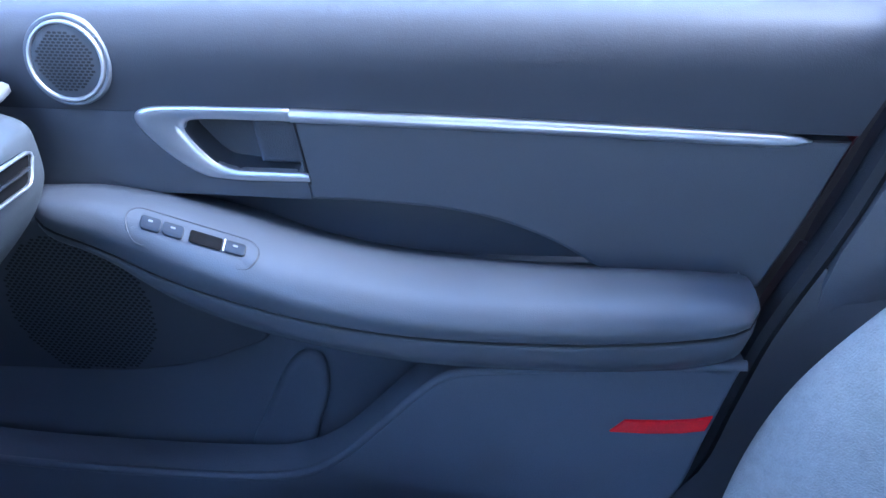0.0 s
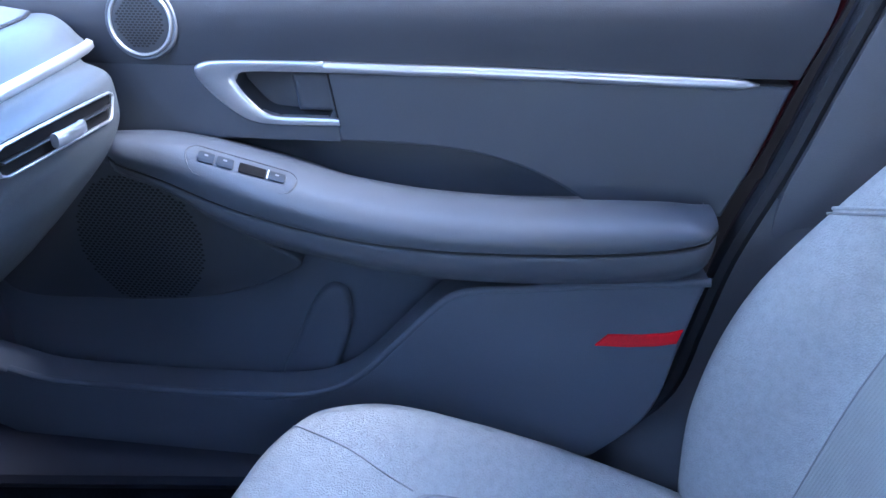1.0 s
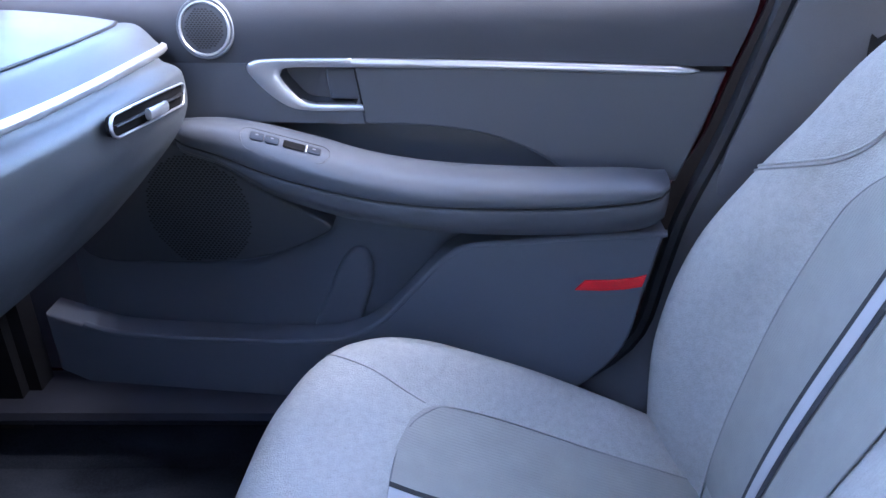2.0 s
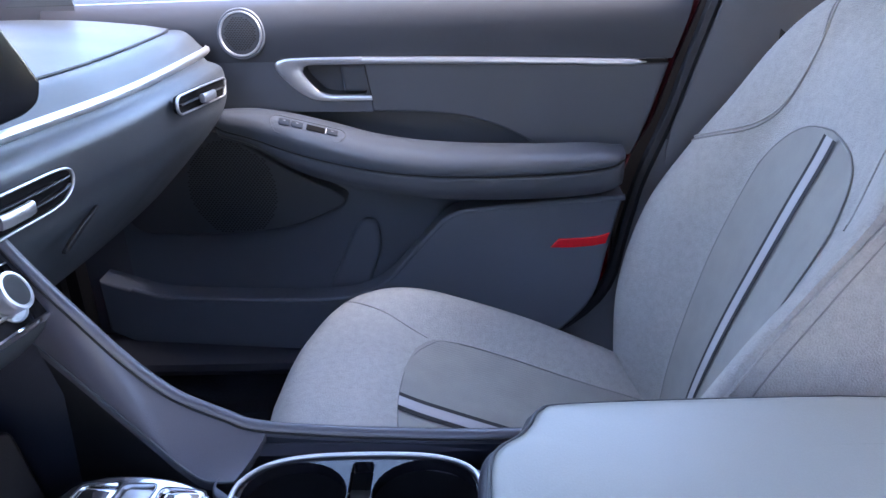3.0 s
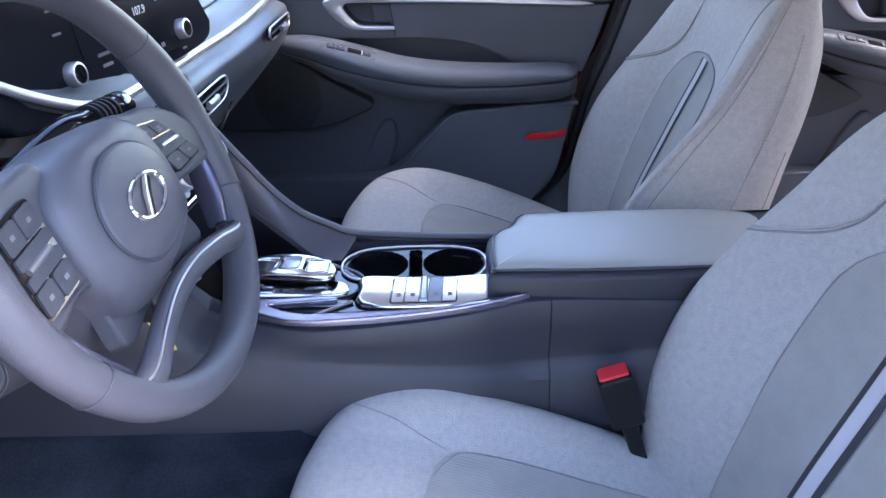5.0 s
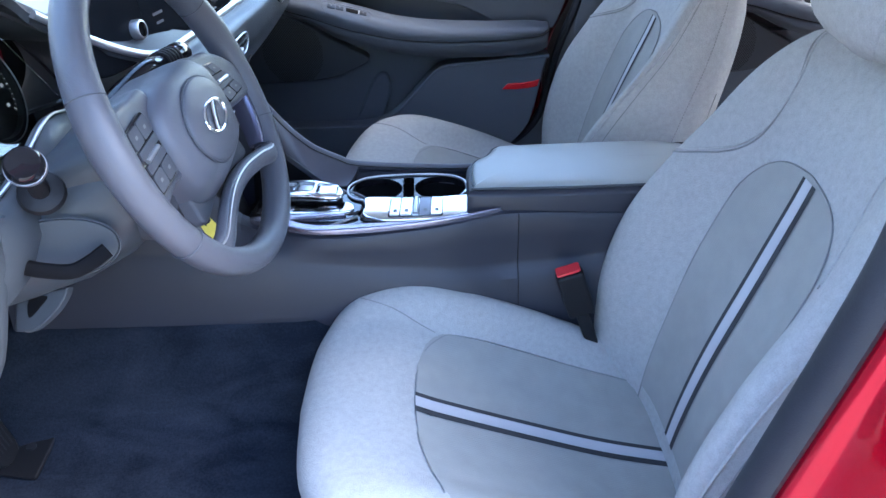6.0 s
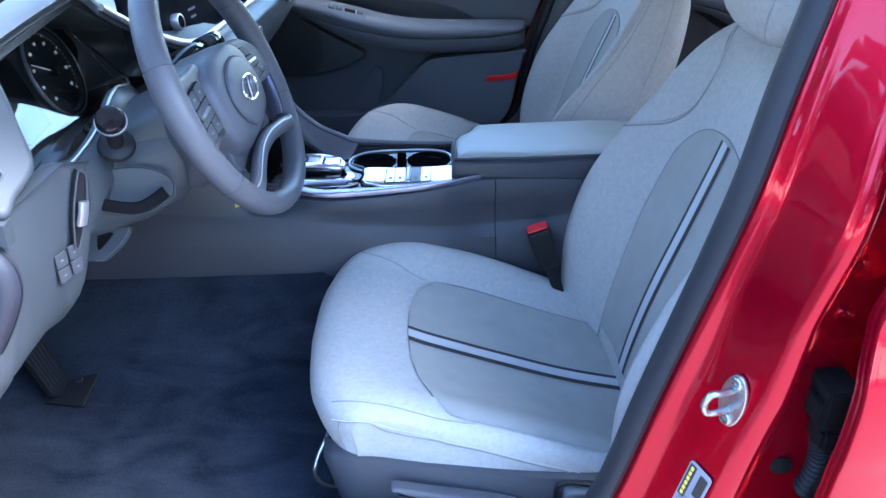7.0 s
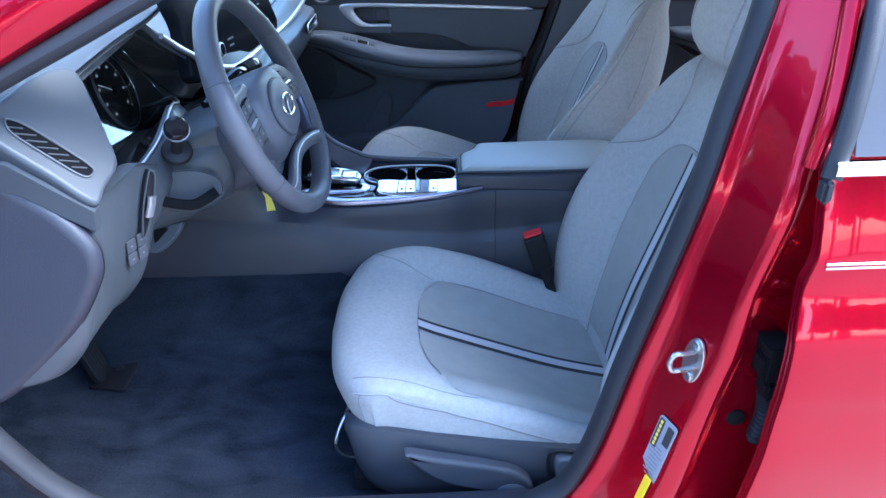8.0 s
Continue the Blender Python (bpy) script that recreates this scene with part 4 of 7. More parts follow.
    part("slots", bm, BLACK, tw, kind="stuff")
    return d


front_door = passenger_door()
rear = copy_thing(front_door, pose(-0.15 + 1.12, 0.735, 0.41))
rear.name = "rear_passenger_door"
tagged(rear, "closed slate grey rear door trim with armrest", "car door")


# ---- front seats ----
LEAN = radians(14.5)
UP, FWD = V((math.sin(LEAN), 0, math.cos(LEAN))), V((-math.cos(LEAN), 0, math.sin(LEAN)))
SEAT_BASE = V((0.255, 0, 0.42))

# cushion: along its length (u 0..1) and across (v -1..1)
C_X = [(0.0, -0.240), (0.08, -0.282), (0.16, -0.301), (0.24, -0.288), (0.32, -0.246), (0.42, -0.170), (0.52, -0.095), (0.70, 0.05), (0.85, 0.16), (1.0, 0.28)]
C_Z = [(0.0, 0.445), (0.08, 0.490), (0.16, 0.530), (0.24, 0.561), (0.32, 0.577), (0.42, 0.569), (0.52, 0.535), (0.70, 0.477), (0.85, 0.437), (1.0, 0.405)]
C_Y = [(0, 0.0), (0.30, 0.085), (0.52, 0.146), (0.58, 0.160), (0.70, 0.198), (0.80, 0.224), (0.88, 0.241), (0.94, 0.248), (1.0, 0.249)]
C_H = [(0, 0.0), (0.30, 0.006), (0.52, 0.022), (0.58, 0.030), (0.70, 0.058), (0.80, 0.062), (0.88, 0.044), (0.94, 0.012), (1.0, -0.062)]
C_W = [(0.0, 0.925), (0.08, 0.945), (0.16, 0.955), (0.24, 0.968), (0.32, 0.98), (0.42, 1.0), (0.75, 1.0), (1.0, 0.98)]
C_B = [(0.0, 0.0), (0.16, 0.05), (0.28, 0.20), (0.42, 0.62), (0.52, 1.05), (0.62, 1.2), (0.75, 1.18), (0.88, 0.98), (1.0, 0.5)]


C_R = [(0, 0.0), (0.35, 0.008), (0.55, 0.022), (0.70, 0.046), (0.82, 0.076), (0.92, 0.106), (1.0, 0.122)]


C_N = [(0.0, 0.28), (0.08, 0.60), (0.16, 0.75), (0.24, 0.645), (0.32, 0.51), (0.42, 0.333), (0.50, 0.172), (0.56, 0.02), (0.60, 0.0), (1.0, 0.0)]


def cushion(u, v, lift=0.0):
    a = abs(v)
    h = eased(C_H, a)
    if v < 0 and h > 0:
        h *= 1 - 0.42 * min(1, max(0, (a - 0.45) / 0.3))
    z = eased(C_Z, u) + (h * eased(C_B, u) if h > 0 else h * (0.55 + 0.45 * min(1, u / 0.42)))
    x = eased(C_X, u) + eased(C_R, a) * eased(C_N, u)
    p = V((x, math.copysign(eased(C_Y, a) * eased(C_W, u), v), z))
    if lift:
        e = 0.01
        n = (cushion(min(1, u + e), v) - cushion(max(0, u - e), v)).cross(cushion(u, min(1, v + e)) - cushion(u, max(-1, v - e)))
        p = p + n.normalized() * lift * (1 if n.z > 0 else -1)
    return p


# backrest: up its length (s in metres) and across
B_Y = [(0, 0.0), (0.30, 0.085), (0.50, 0.136), (0.56, 0.150), (0.68, 0.196), (0.78, 0.228), (0.86, 0.249), (0.93, 0.258), (1.0, 0.260)]
B_D = [(0, 0.0), (0.30, 0.004), (0.50, 0.018), (0.56, 0.028), (0.68, 0.077), (0.78, 0.095), (0.86, 0.096), (0.91, 0.089), (0.95, 0.058), (1.0, 0.0)]
B_W = [(-0.04, 0.90), (0.05, 0.945), (0.15, 0.975), (0.27, 0.99), (0.37, 0.955), (0.46, 0.90), (0.54, 0.83), (0.60, 0.73), (0.645, 0.60), (0.67, 0.46)]
B_K = [(-0.04, 0.65), (0.06, 0.86), (0.16, 1.03), (0.30, 1.02), (0.40, 0.78), (0.50, 0.46), (0.60, 0.24), (0.67, 0.1)]
B_F = [(-0.04, -0.008), (0.08, 0.006), (0.20, 0.010), (0.35, 0.004), (0.45, 0.0), (0.56, -0.004), (0.64, -0.022), (0.67, -0.048)]
B_T = [(-0.04, 0.115), (0.2, 0.115), (0.4, 0.10), (0.57, 0.085), (0.67, 0.03)]


# the passenger backrest stands a little twisted, its console side forward
B_TWIST = [(-0.04, 0.055), (0.10, 0.060), (0.20, 0.055), (0.30, 0.046), (0.40, 0.033), (0.47, 0.021), (0.55, 0.012), (0.67, 0.004)]
B_FLAT = [(-0.04, 0.0), (0.12, 0.0), (0.20, 0.006), (0.28, 0.016), (0.36, 0.022), (0.42, 0.022), (0.50, 0.006), (0.60, 0.0), (0.70, 0.0)]
B_SIDE = [(-1.0, 1.0), (-0.7, 1.0), (0.0, 0.55), (0.5, 0.14), (0.75, 0.0), (1.0, 0.0)]
twist = 0.0


def backrest(s, v, lift=0.0):
    a = abs(v)
    d = eased(B_D, a) * eased(B_K, s) + eased(B_F, s) + twist * (eased(B_TWIST, s) * eased(B_SIDE, v) - eased(B_FLAT, s) * math.exp(-(((v + 0.70) / 0.16) ** 2)))
    p = SEAT_BASE + UP * s + FWD * d + V((0, math.copysign(eased(B_Y, a) * eased(B_W, s), v), 0))
    if lift:
        e = 0.01
        n = (backrest(min(0.665, s + e), v) - backrest(s - e, v)).cross(backrest(s, min(1, v + e)) - backrest(s, max(-1, v - e)))
        p = p + n.normalized() * lift * (1 if n.x < 0 else -1)
    return p


# half width of the ribbed insert up the backrest
ARCH = [(0.0, 0.485), (0.05, 0.475), (0.18, 0.462), (0.30, 0.485), (0.40, 0.495), (0.43, 0.475), (0.455, 0.425), (0.475, 0.345), (0.489, 0.235), (0.496, 0.12), (0.499, 0.02)]


def seam(surface, pts, r, n=10, lift=0.0):
    return tube([surface(p.x, p.y, lift or 0.0002) for p in curve([(a, b, 0) for a, b in pts], n)], r, 6)


def patch(surface, rows, lift):
    return sheet(bmesh.new(), [[surface(u, v, lift) for v in vs] for u, vs in rows])


def front_seat(y0, label, dx=0.0, dz=0.0, back_dx=0.0, near=0.545):
    st = thing("front_seat", (0.05 + dx, y0, 0.33 + dz), label, "car seat", "front seats")
    slide = [0.0]

    def put(name, bm, material, parent, label="", sharp=60):
        bm.transform(Matrix.Translation((dx + slide[0], y0, dz)))
        return part(name, bm, material, parent, label, sharp)

    grid = []
    us = span(0, 1, 72)
    half = span(0, 0.76, 19) + [0.79, 0.82, 0.845, 0.865, 0.885, 0.90, 0.915, 0.93, 0.945, 0.96, 0.975, 0.99, 1.0]
    vs = [-v for v in half[:0:-1]] + half
    for u in us:
        row = [cushion(u, v) for v in vs]
        grid.append([row[0] + V((0.008, 0.018, -0.06)), row[0] + V((0.002, 0.004, -0.03))] + row + [row[-1] + V((0.002, -0.004, -0.03)), row[-1] + V((0.008, -0.018, -0.06))])
    bm = sheet(bmesh.new(), grid)
    sheet(bm, [[V((p.x + 0.03, p.y * 0.9, 0.40)) for p in grid[0]], grid[0]])
    cu = put("cushion", bm, CLOTH, st, "pale grey cloth seat cushion", 150)
    rows = []
    for u in span(0.475, 0.985, 28):
        w = 0.545 if u > 0.56 else 0.545 * math.sin(math.acos(max(0, min(1, (0.56 - u) / 0.0875)))) ** 0.55 if u > 0.476 else 0.25
        rows.append((u, span(-w * (1 if near < 0.6 else min(near / 0.545, 1 + max(0, u - 0.475) * 7)), w, 28)))
    put("cushion_insert", patch(cushion, rows, 0.0022), INSERT, cu, "darker ribbed cloth insert")
    for lo, hi, m, nm in ((-0.085, -0.045, STRIPE_DARK, "dark_band"), (-0.043, 0.030, STRIPE_PALE, "pale_band"), (0.032, 0.058, STRIPE_DARK, "dark_band")):
        put(nm, patch(cushion, [(u, span(lo, hi, 3)) for u in span(0.472, 0.985, 28)], 0.0036), m, cu)
    bm = bmesh.new()
    edge = [(0.99, 0.55), (0.8, 0.55), (0.58, 0.55), (0.515, 0.47), (0.482, 0.30), (0.473, 0.0), (0.482, -0.30), (0.515, -0.47 - (near - 0.545) * 0.8), (0.58, -near - 0.005), (0.8, -near - 0.005), (0.99, -near - 0.005)]
    put("insert_seam", seam(cushion, edge if near < 0.6 else edge[:-3], 0.0010, 8, 0.0018), THREAD, cu)
    for sgn in (-1, 1):
        line = [(0.515, sgn * 0.53), (0.44, sgn * 0.60), (0.36, sgn * 0.68), (0.28, sgn * 0.80)]
        put("corner_seam", seam(cushion, line if sgn > 0 else line[:2] if near < 0.6 else [(0.27, -0.70), (0.31, -0.735), (0.38, -0.79), (0.45, -0.832), (0.53, -0.835), (0.60, -0.815)], 0.0009), THREAD, cu)
        edge = [(0.25, sgn * 0.84), (0.30, sgn * 0.875), (0.36, sgn * 0.905), (0.45, sgn * 0.928), (0.6, sgn * 0.937), (0.8, sgn * 0.938), (0.86, sgn * 0.945), (0.885, sgn * 0.93), (0.91, sgn * 0.87)]
        if near > 0.6 and sgn < 0:
            edge = [(0.225, -0.79), (0.267, -0.876), (0.31, -0.930), (0.35, -0.954), (0.43, -0.957), (0.525, -0.941), (0.60, -0.932), (0.70, -0.936), (0.80, -0.938), (0.86, -0.945), (0.885, -0.93), (0.91, -0.87)]
        line = [cushion(p.x, p.y, 0.0011) for p in curve([(a, b, 0) for a, b in edge], 16)]
        bm = bmesh.new()
        for p, q in zip(line, line[1:]):
            tube([p, p.lerp(q, 0.62)], 0.0009, 5, bm=bm)
        put("bolster_stitching", bm, THREAD_PALE, cu)
        put("bolster_fold", seam(cushion, [(a, b * 1.008) for a, b in edge], 0.0011, lift=0.0006), THREAD, cu)
        put("front_seam", seam(cushion, [(0.25, sgn * 0.84), (0.20, sgn * 0.85), (0.12, sgn * 0.87), (0.03, sgn * 0.88)], 0.0009), THREAD, cu)
    # backrest shell
    slide[0] = back_dx
    loops = []
    for s in span(-0.04, 0.67, 46):
        ring = [backrest(s, v) for v in span(-1, 1, 44)]
        t, w = eased(B_T, s), eased(B_W, s)
        q = SEAT_BASE + UP * s + FWD * eased(B_F, s)
        g = twist * eased(B_TWIST, s)
        back = [q - FWD * (t * d - (g * (1 - d) if y < -0.2 and d < 1 else 0)) + V((0, y * w, 0)) for y, d in ((0.262, 0.25), (0.258, 0.6), (0.235, 0.92), (0.17, 1.03), (0.08, 1.06), (0, 1.07), (-0.08, 1.06), (-0.17, 1.03), (-0.235, 0.92), (-0.258, 0.6), (-0.262, 0.25))]
        loops.append(ring + back)
    br = put("backrest", loft(bmesh.new(), loops), CLOTH, st, "pale grey cloth backrest with side bolsters")
    rows = []
    for s in span(0.03, 0.4985, 44):
        w = eased(ARCH, s)
        rows.append((s, span(-w, w, 24)))
    put("backrest_insert", patch(backrest, rows, 0.0022), INSERT, br, "darker ribbed cloth insert")
    for lo, hi, m, nm in ((-0.085, -0.045, STRIPE_DARK, "dark_band"), (-0.043, 0.030, STRIPE_PALE, "pale_band"), (0.032, 0.058, STRIPE_DARK, "dark_band")):
        put(nm, patch(backrest, [(s, span(lo, hi, 3)) for s in span(0.03, 0.492, 30)], 0.0036), m, br)
    edge = [(a, b + 0.004) for a, b in ARCH] + [(a, -b - 0.004) for a, b in ARCH[::-1]]
    put("insert_seam", seam(backrest, edge, 0.0011, 8, 0.0018), THREAD, br)
    for sgn in (-1, 1):
        line = [(0.398, sgn * 0.93), (0.412, sgn * 0.80), (0.440, sgn * 0.66), (0.470, sgn * 0.59), (0.505, sgn * 0.555), (0.552, sgn * 0.56), (0.60, sgn * 0.63), (0.645, sgn * 0.80)]
        for k, m in ((0.0, THREAD), (0.006, CLOTH)):
            put("shoulder_seam", seam(backrest, [(a + k, b + sgn * k) for a, b in line[0 if sgn > 0 else 2 :]], 0.0013 if k == 0 else 0.0018), m, br)
        put("side_piping", seam(backrest, [(0.0, sgn * 0.92), (0.15, sgn * 0.915), (0.30, sgn * 0.92), (0.42, sgn * 0.93), (0.54, sgn * 0.95), (0.65, sgn * 0.97)], 0.0020), CLOTH, br)
        put("piping_seam", seam(backrest, [(0.0, sgn * 0.945), (0.15, sgn * 0.94), (0.30, sgn * 0.945), (0.42, sgn * 0.953), (0.54, sgn * 0.967), (0.65, sgn * 0.98)], 0.0009), THREAD, br)
        for depth, top in ((0.42, 0.60), (0.80, 0.43)):
            line = []
            for s in span(0.0, top, 110):
                q = SEAT_BASE + UP * s + FWD * (eased(B_F, s) - depth * eased(B_T, s)) + V((0, sgn * (0.2615 if depth < 0.6 else 0.2475) * eased(B_W, s), 0))
                if sgn < 0:
                    q = q + FWD * (twist * eased(B_TWIST, s) * (1 - depth))
                line.append(q)
            bm = bmesh.new()
            for p, q in zip(line, line[1:]):
                tube([p, p.lerp(q, 0.6 if depth < 0.6 else 0.99)], 0.0007, 5, bm=bm)
            put("side_stitching", bm, THREAD, br)
    # head restraint
    hb = SEAT_BASE + UP * 0.752 + FWD * 0.022
    loops = []
    for t in span(-1, 1, 18):
        k = max(0.02, 1 - abs(t) ** 3.2) ** 0.5
        h = 0.098
        w = 0.126 - 0.012 * t
        ring = []
        for i in range(28):
            c, sn = math.cos(math.tau * i / 28), math.sin(math.tau * i / 28)
            yy = w * k * math.copysign(abs(c) ** 0.62, c)
            dd = 0.062 * k * math.copysign(abs(sn) ** 0.75, sn) - (0.016 * (yy / w) ** 2 if sn > 0 else 0)
            ring.append(hb + UP * (t * h) + FWD * dd + V((0, yy, 0)))
        loops.append(ring)
    hr = put("head_restraint", loft(bmesh.new(), loops), CLOTH, st, "padded pale grey head restraint")
    for sgn in (-1, 1):
        pts = []
        for t in span(-0.93, 0.93, 20):
            k = max(0.02, 1 - abs(t) ** 3.2) ** 0.5
            pts.append(hb + UP * (t * 0.092) + FWD * (0.050 * k) + V((0, sgn * 0.083 * (0.5 + 0.5 * k), 0)))
        put("piping", tube(pts, 0.0028, 6), CLOTH, hr)
        post = hb + V((0, sgn * 0.055, 0)) + FWD * -0.075
        put("post", tube([post - UP * 0.17, post - UP * 0.05], 0.0065, 10), STEEL, hr, "steel head restraint post")
    # plinth and rails
    slide[0] = 0.0
    bm = bmesh.new()
    brick(bm, (-0.17, -0.20, 0.34), (0.27, 0.20, 0.395), 0.02)
    put("frame", bm, BLACK, st)
    for sgn in (-1, 1):
        bm = bmesh.new()
        brick(bm, (-0.26, sgn * 0.20 - 0.018, 0.325), (0.34, sgn * 0.20 + 0.018, 0.365), 0.005)
        put("slide_rail", bm, BLACK, st, "black steel slide rail")
    # moulded side covers
    for sgn in (-1, 1):
        rows = []
        for x in span(-0.268, 0.32, 34):
            topz = eased([(-0.268, 0.492), (-0.245, 0.503), (-0.224, 0.506), (-0.176, 0.505), (-0.078, 0.490), (0.022, 0.471), (0.12, 0.456), (0.18, 0.450), (0.25, 0.465), (0.32, 0.49)], x)
            lowz = eased([(-0.262, 0.48), (-0.25, 0.395), (-0.20, 0.345), (-0.10, 0.345), (0.05, 0.34), (0.2, 0.345), (0.32, 0.37)], x)
            y = eased([(-0.268, 0.214), (-0.24, 0.241), (-0.19, 0.255), (-0.12, 0.261), (-0.02, 0.264), (0.1, 0.266), (0.32, 0.262)], x) - (0.03 if sgn > 0 else 0)
            topz -= 0.03 if sgn > 0 else 0
            rows.append([V((x, sgn * (y + 0.006 * math.sin(math.pi * t) - 0.014 * (1 - t) ** 3 - 0.003 * t**8), lowz + (topz - lowz) * t)) for t in span(0, 1, 9)])
        put("side_cover", thick(rows, (0, -sgn * 0.03, 0)), SEAT_TRIM, st, "grey moulded seat side cover")
    return st


seat = front_seat(-0.37, "pale grey cloth driver seat with a centre stripe", near=0.80)
twist = 1.0
front_seat(0.37, "pale grey cloth passenger seat with a centre stripe", -0.002, -0.008, 0.014)
twist = 0.0

# driver seat controls and towel bar
Y = -0.37 - 0.273
lever = flat([(-0.158, 0.486), (-0.10, 0.472), (-0.02, 0.452), (0.035, 0.432), (0.062, 0.402), (0.062, 0.365), (0.04, 0.345), (0.0, 0.345), (-0.015, 0.365), (-0.03, 0.392), (-0.07, 0.405), (-0.115, 0.430), (-0.152, 0.468)], 6)
flatside = lambda x, z, w: V((x, Y - w, z))
lv = part("height_lever", slab(lever, flatside, 0.022, 0.008, 4), SEAT_TRIM, seat, "long grey height lever")
part("pivot_cap", lathe([(0.032, 0.0), (0.032, 0.002), (0.029, 0.004), (0.0, 0.0045)], (0.025, Y - 0.0215, 0.377), (0, -1, 0), 28), DOOR, lv)
part("recline_lever", slab(flat([(0.105, 0.452), (0.16, 0.45), (0.22, 0.455), (0.225, 0.40), (0.16, 0.385), (0.115, 0.392)], 5), flatside, 0.016, 0.005), DOOR_LOW, seat)
part("recline_surround", tube([flatside(x, z, 0.004) for x, z in flat([(0.095, 0.462), (0.16, 0.458), (0.228, 0.463), (0.234, 0.395), (0.16, 0.375), (0.106, 0.382)], 5)], 0.004, 6, True, (0, 1, 0)), BLACK, seat)
bar = curve([(-0.20, -0.56, 0.385), (-0.262, -0.572, 0.400), (-0.286, -0.575, 0.425), (-0.283, -0.565, 0.455), (-0.262, -0.52, 0.485), (-0.255, -0.40, 0.488), (-0.262, -0.24, 0.485), (-0.28, -0.17, 0.44), (-0.2, -0.17, 0.385)], 8)
part("slide_bar", tube(bar, 0.0034, 8), STEEL, seat, "bare metal slide release bar")

# belt buckles beside the tunnel
def buckle(y, lean, x0=0.108):
    b = thing("belt_buckle", (x0 + 0.02, y, 0.42), "black seat belt buckle with a red button", "seat belt buckle", "belt buckles")
    top = V((x0 + 0.018, y, 0.634))
    dn = V((0.32, 0.0, -0.95)).normalized()
    u = V((0.95, 0, 0.32)).normalized()
    hold = frame_at(top + dn * 0.045 + V((0, 0.012, 0)), u, -dn)
    part("housing", slab(round_box(0.046, 0.088, 0.007, 5, 0, -0.001), hold, 0.024, 0.005, 3), BLACK, b)
    bm = bmesh.new()
    for k in (0.0,):
        slab(round_box(0.040, 0.024, 0.004, 4, 0, 0.0125), lambda a, c, w: V(top) + u * a - dn * (0.003 - 0.0035 * 0) + V((0, 0.012 - c, 0)) - dn * w, 0.004, 0.0015, 2, bm)
    part("top_button", bm, BUCKLE_RED, b, "red release button")
    part("stalk", sweep([top + dn * 0.08, top + dn * 0.14, top + dn * 0.23], round_box(0.022, 0.012, 0.004, 2), (0, 1, 0)), BLACK, b)
    return b


buckle(-0.168, 0)
buckle(0.172, 0)

# rear bench, seen between the front seats
bench = thing("rear_bench", (1.2, 0, 0.33), "pale grey cloth rear bench seat", "car seat")
rows = [[V((x, y, z + 0.02 * math.cos(y * 8))) for y in span(-0.64, 0.64, 24)] for x, z in [(p.x, p.z) for p in curve([(0.82, 0, 0.36), (0.79, 0, 0.46), (0.84, 0, 0.52), (1.0, 0, 0.525), (1.25, 0, 0.49)], 6)]]
part("cushion", thick(rows, (0.02, 0, -0.06)), CLOTH, bench)
rows = [[V((x - 0.02 * math.cos(y * 8), y, z)) for y in span(-0.64, 0.64, 24)] for x, z in [(p.x, p.z) for p in curve([(1.22, 0, 0.46), (1.28, 0, 0.65), (1.38, 0, 0.9), (1.46, 0, 0.99), (1.56, 0, 0.98)], 6)]]
part("backrest", thick(rows, (0.1, 0, -0.02)), CLOTH, bench)


# ---- centre console ----
cn = thing("centre_console", (-0.1, 0, 0.45), "violet grey centre console with bright trim", "centre console")
RAIL = [(-0.49, 0.964), (-0.45, 0.919), (-0.42, 0.878), (-0.40, 0.851), (-0.38, 0.825), (-0.36, 0.799), (-0.34, 0.777), (-0.32, 0.759), (-0.30, 0.745), (-0.262, 0.727), (-0.235, 0.716), (-0.17, 0.709), (-0.11, 0.705), (-0.05, 0.702), (0.01, 0.7015), (0.12, 0.700), (0.40, 0.69)]
RAIL_Y = [(-0.49, 0.118), (-0.42, 0.108), (-0.36, 0.103), (-0.30, 0.096), (-0.2, 0.092), (0.4, 0.092)]
rail_path = curve([(x, eased(RAIL_Y, x), z) for x, z in RAIL], 6)


def rail_z(x):
    return eased(RAIL, x)


# flank towards the driver: upper band, crease, lower band
TOPL = [(-0.80, 0.87), (-0.56, 0.85), (-0.48, 0.790), (-0.44, 0.735), (-0.412, 0.704), (-0.38, 0.699), (-0.25, 0.701), (-0.10, 0.707), (0.03, 0.717), (0.10, 0.716), (0.40, 0.70)]
TOPY = [(-0.80, -0.135), (-0.48, -0.115), (-0.43, -0.088), (-0.40, -0.093), (-0.36, -0.110), (-0.31, -0.132), (-0.25, -0.141), (-0.16, -0.136), (-0.06, -0.125), (0.03, -0.108), (0.40, -0.109)]


def flank(x):
    t, y = eased(TOPL, x), eased(TOPY, x)
    g = eased([(-0.80, -0.140), (-0.25, -0.143), (-0.06, -0.131), (0.03, -0.113), (0.40, -0.113)], x)
    c = eased([(-0.80, 0.70), (-0.40, 0.662), (-0.15, 0.634), (0.05, 0.618), (0.40, 0.655)], x)
    return [V((x, y + 0.012, t + 0.001)), V((x, y - 0.001, t - 0.003)), V((x, y - 0.006, t - 0.012)), V((x, (y + g) / 2 - 0.005, (t + c) / 2)), V((x, g - 0.002, c + 0.008)), V((x, g - 0.004, c + 0.001)), V((x, g - 0.010, c - 0.007)), V((x, g - 0.020, 0.60)), V((x, g - 0.027, 0.565)), V((x, g - 0.029, 0.548)), V((x, g + 0.010, 0.36))]


part("driver_flank", thick([flank(x) for x in span(-0.80, 0.42, 60)], (0.0, 0.012, 0)), CONSOLE, cn, "violet grey moulded flank", 30)
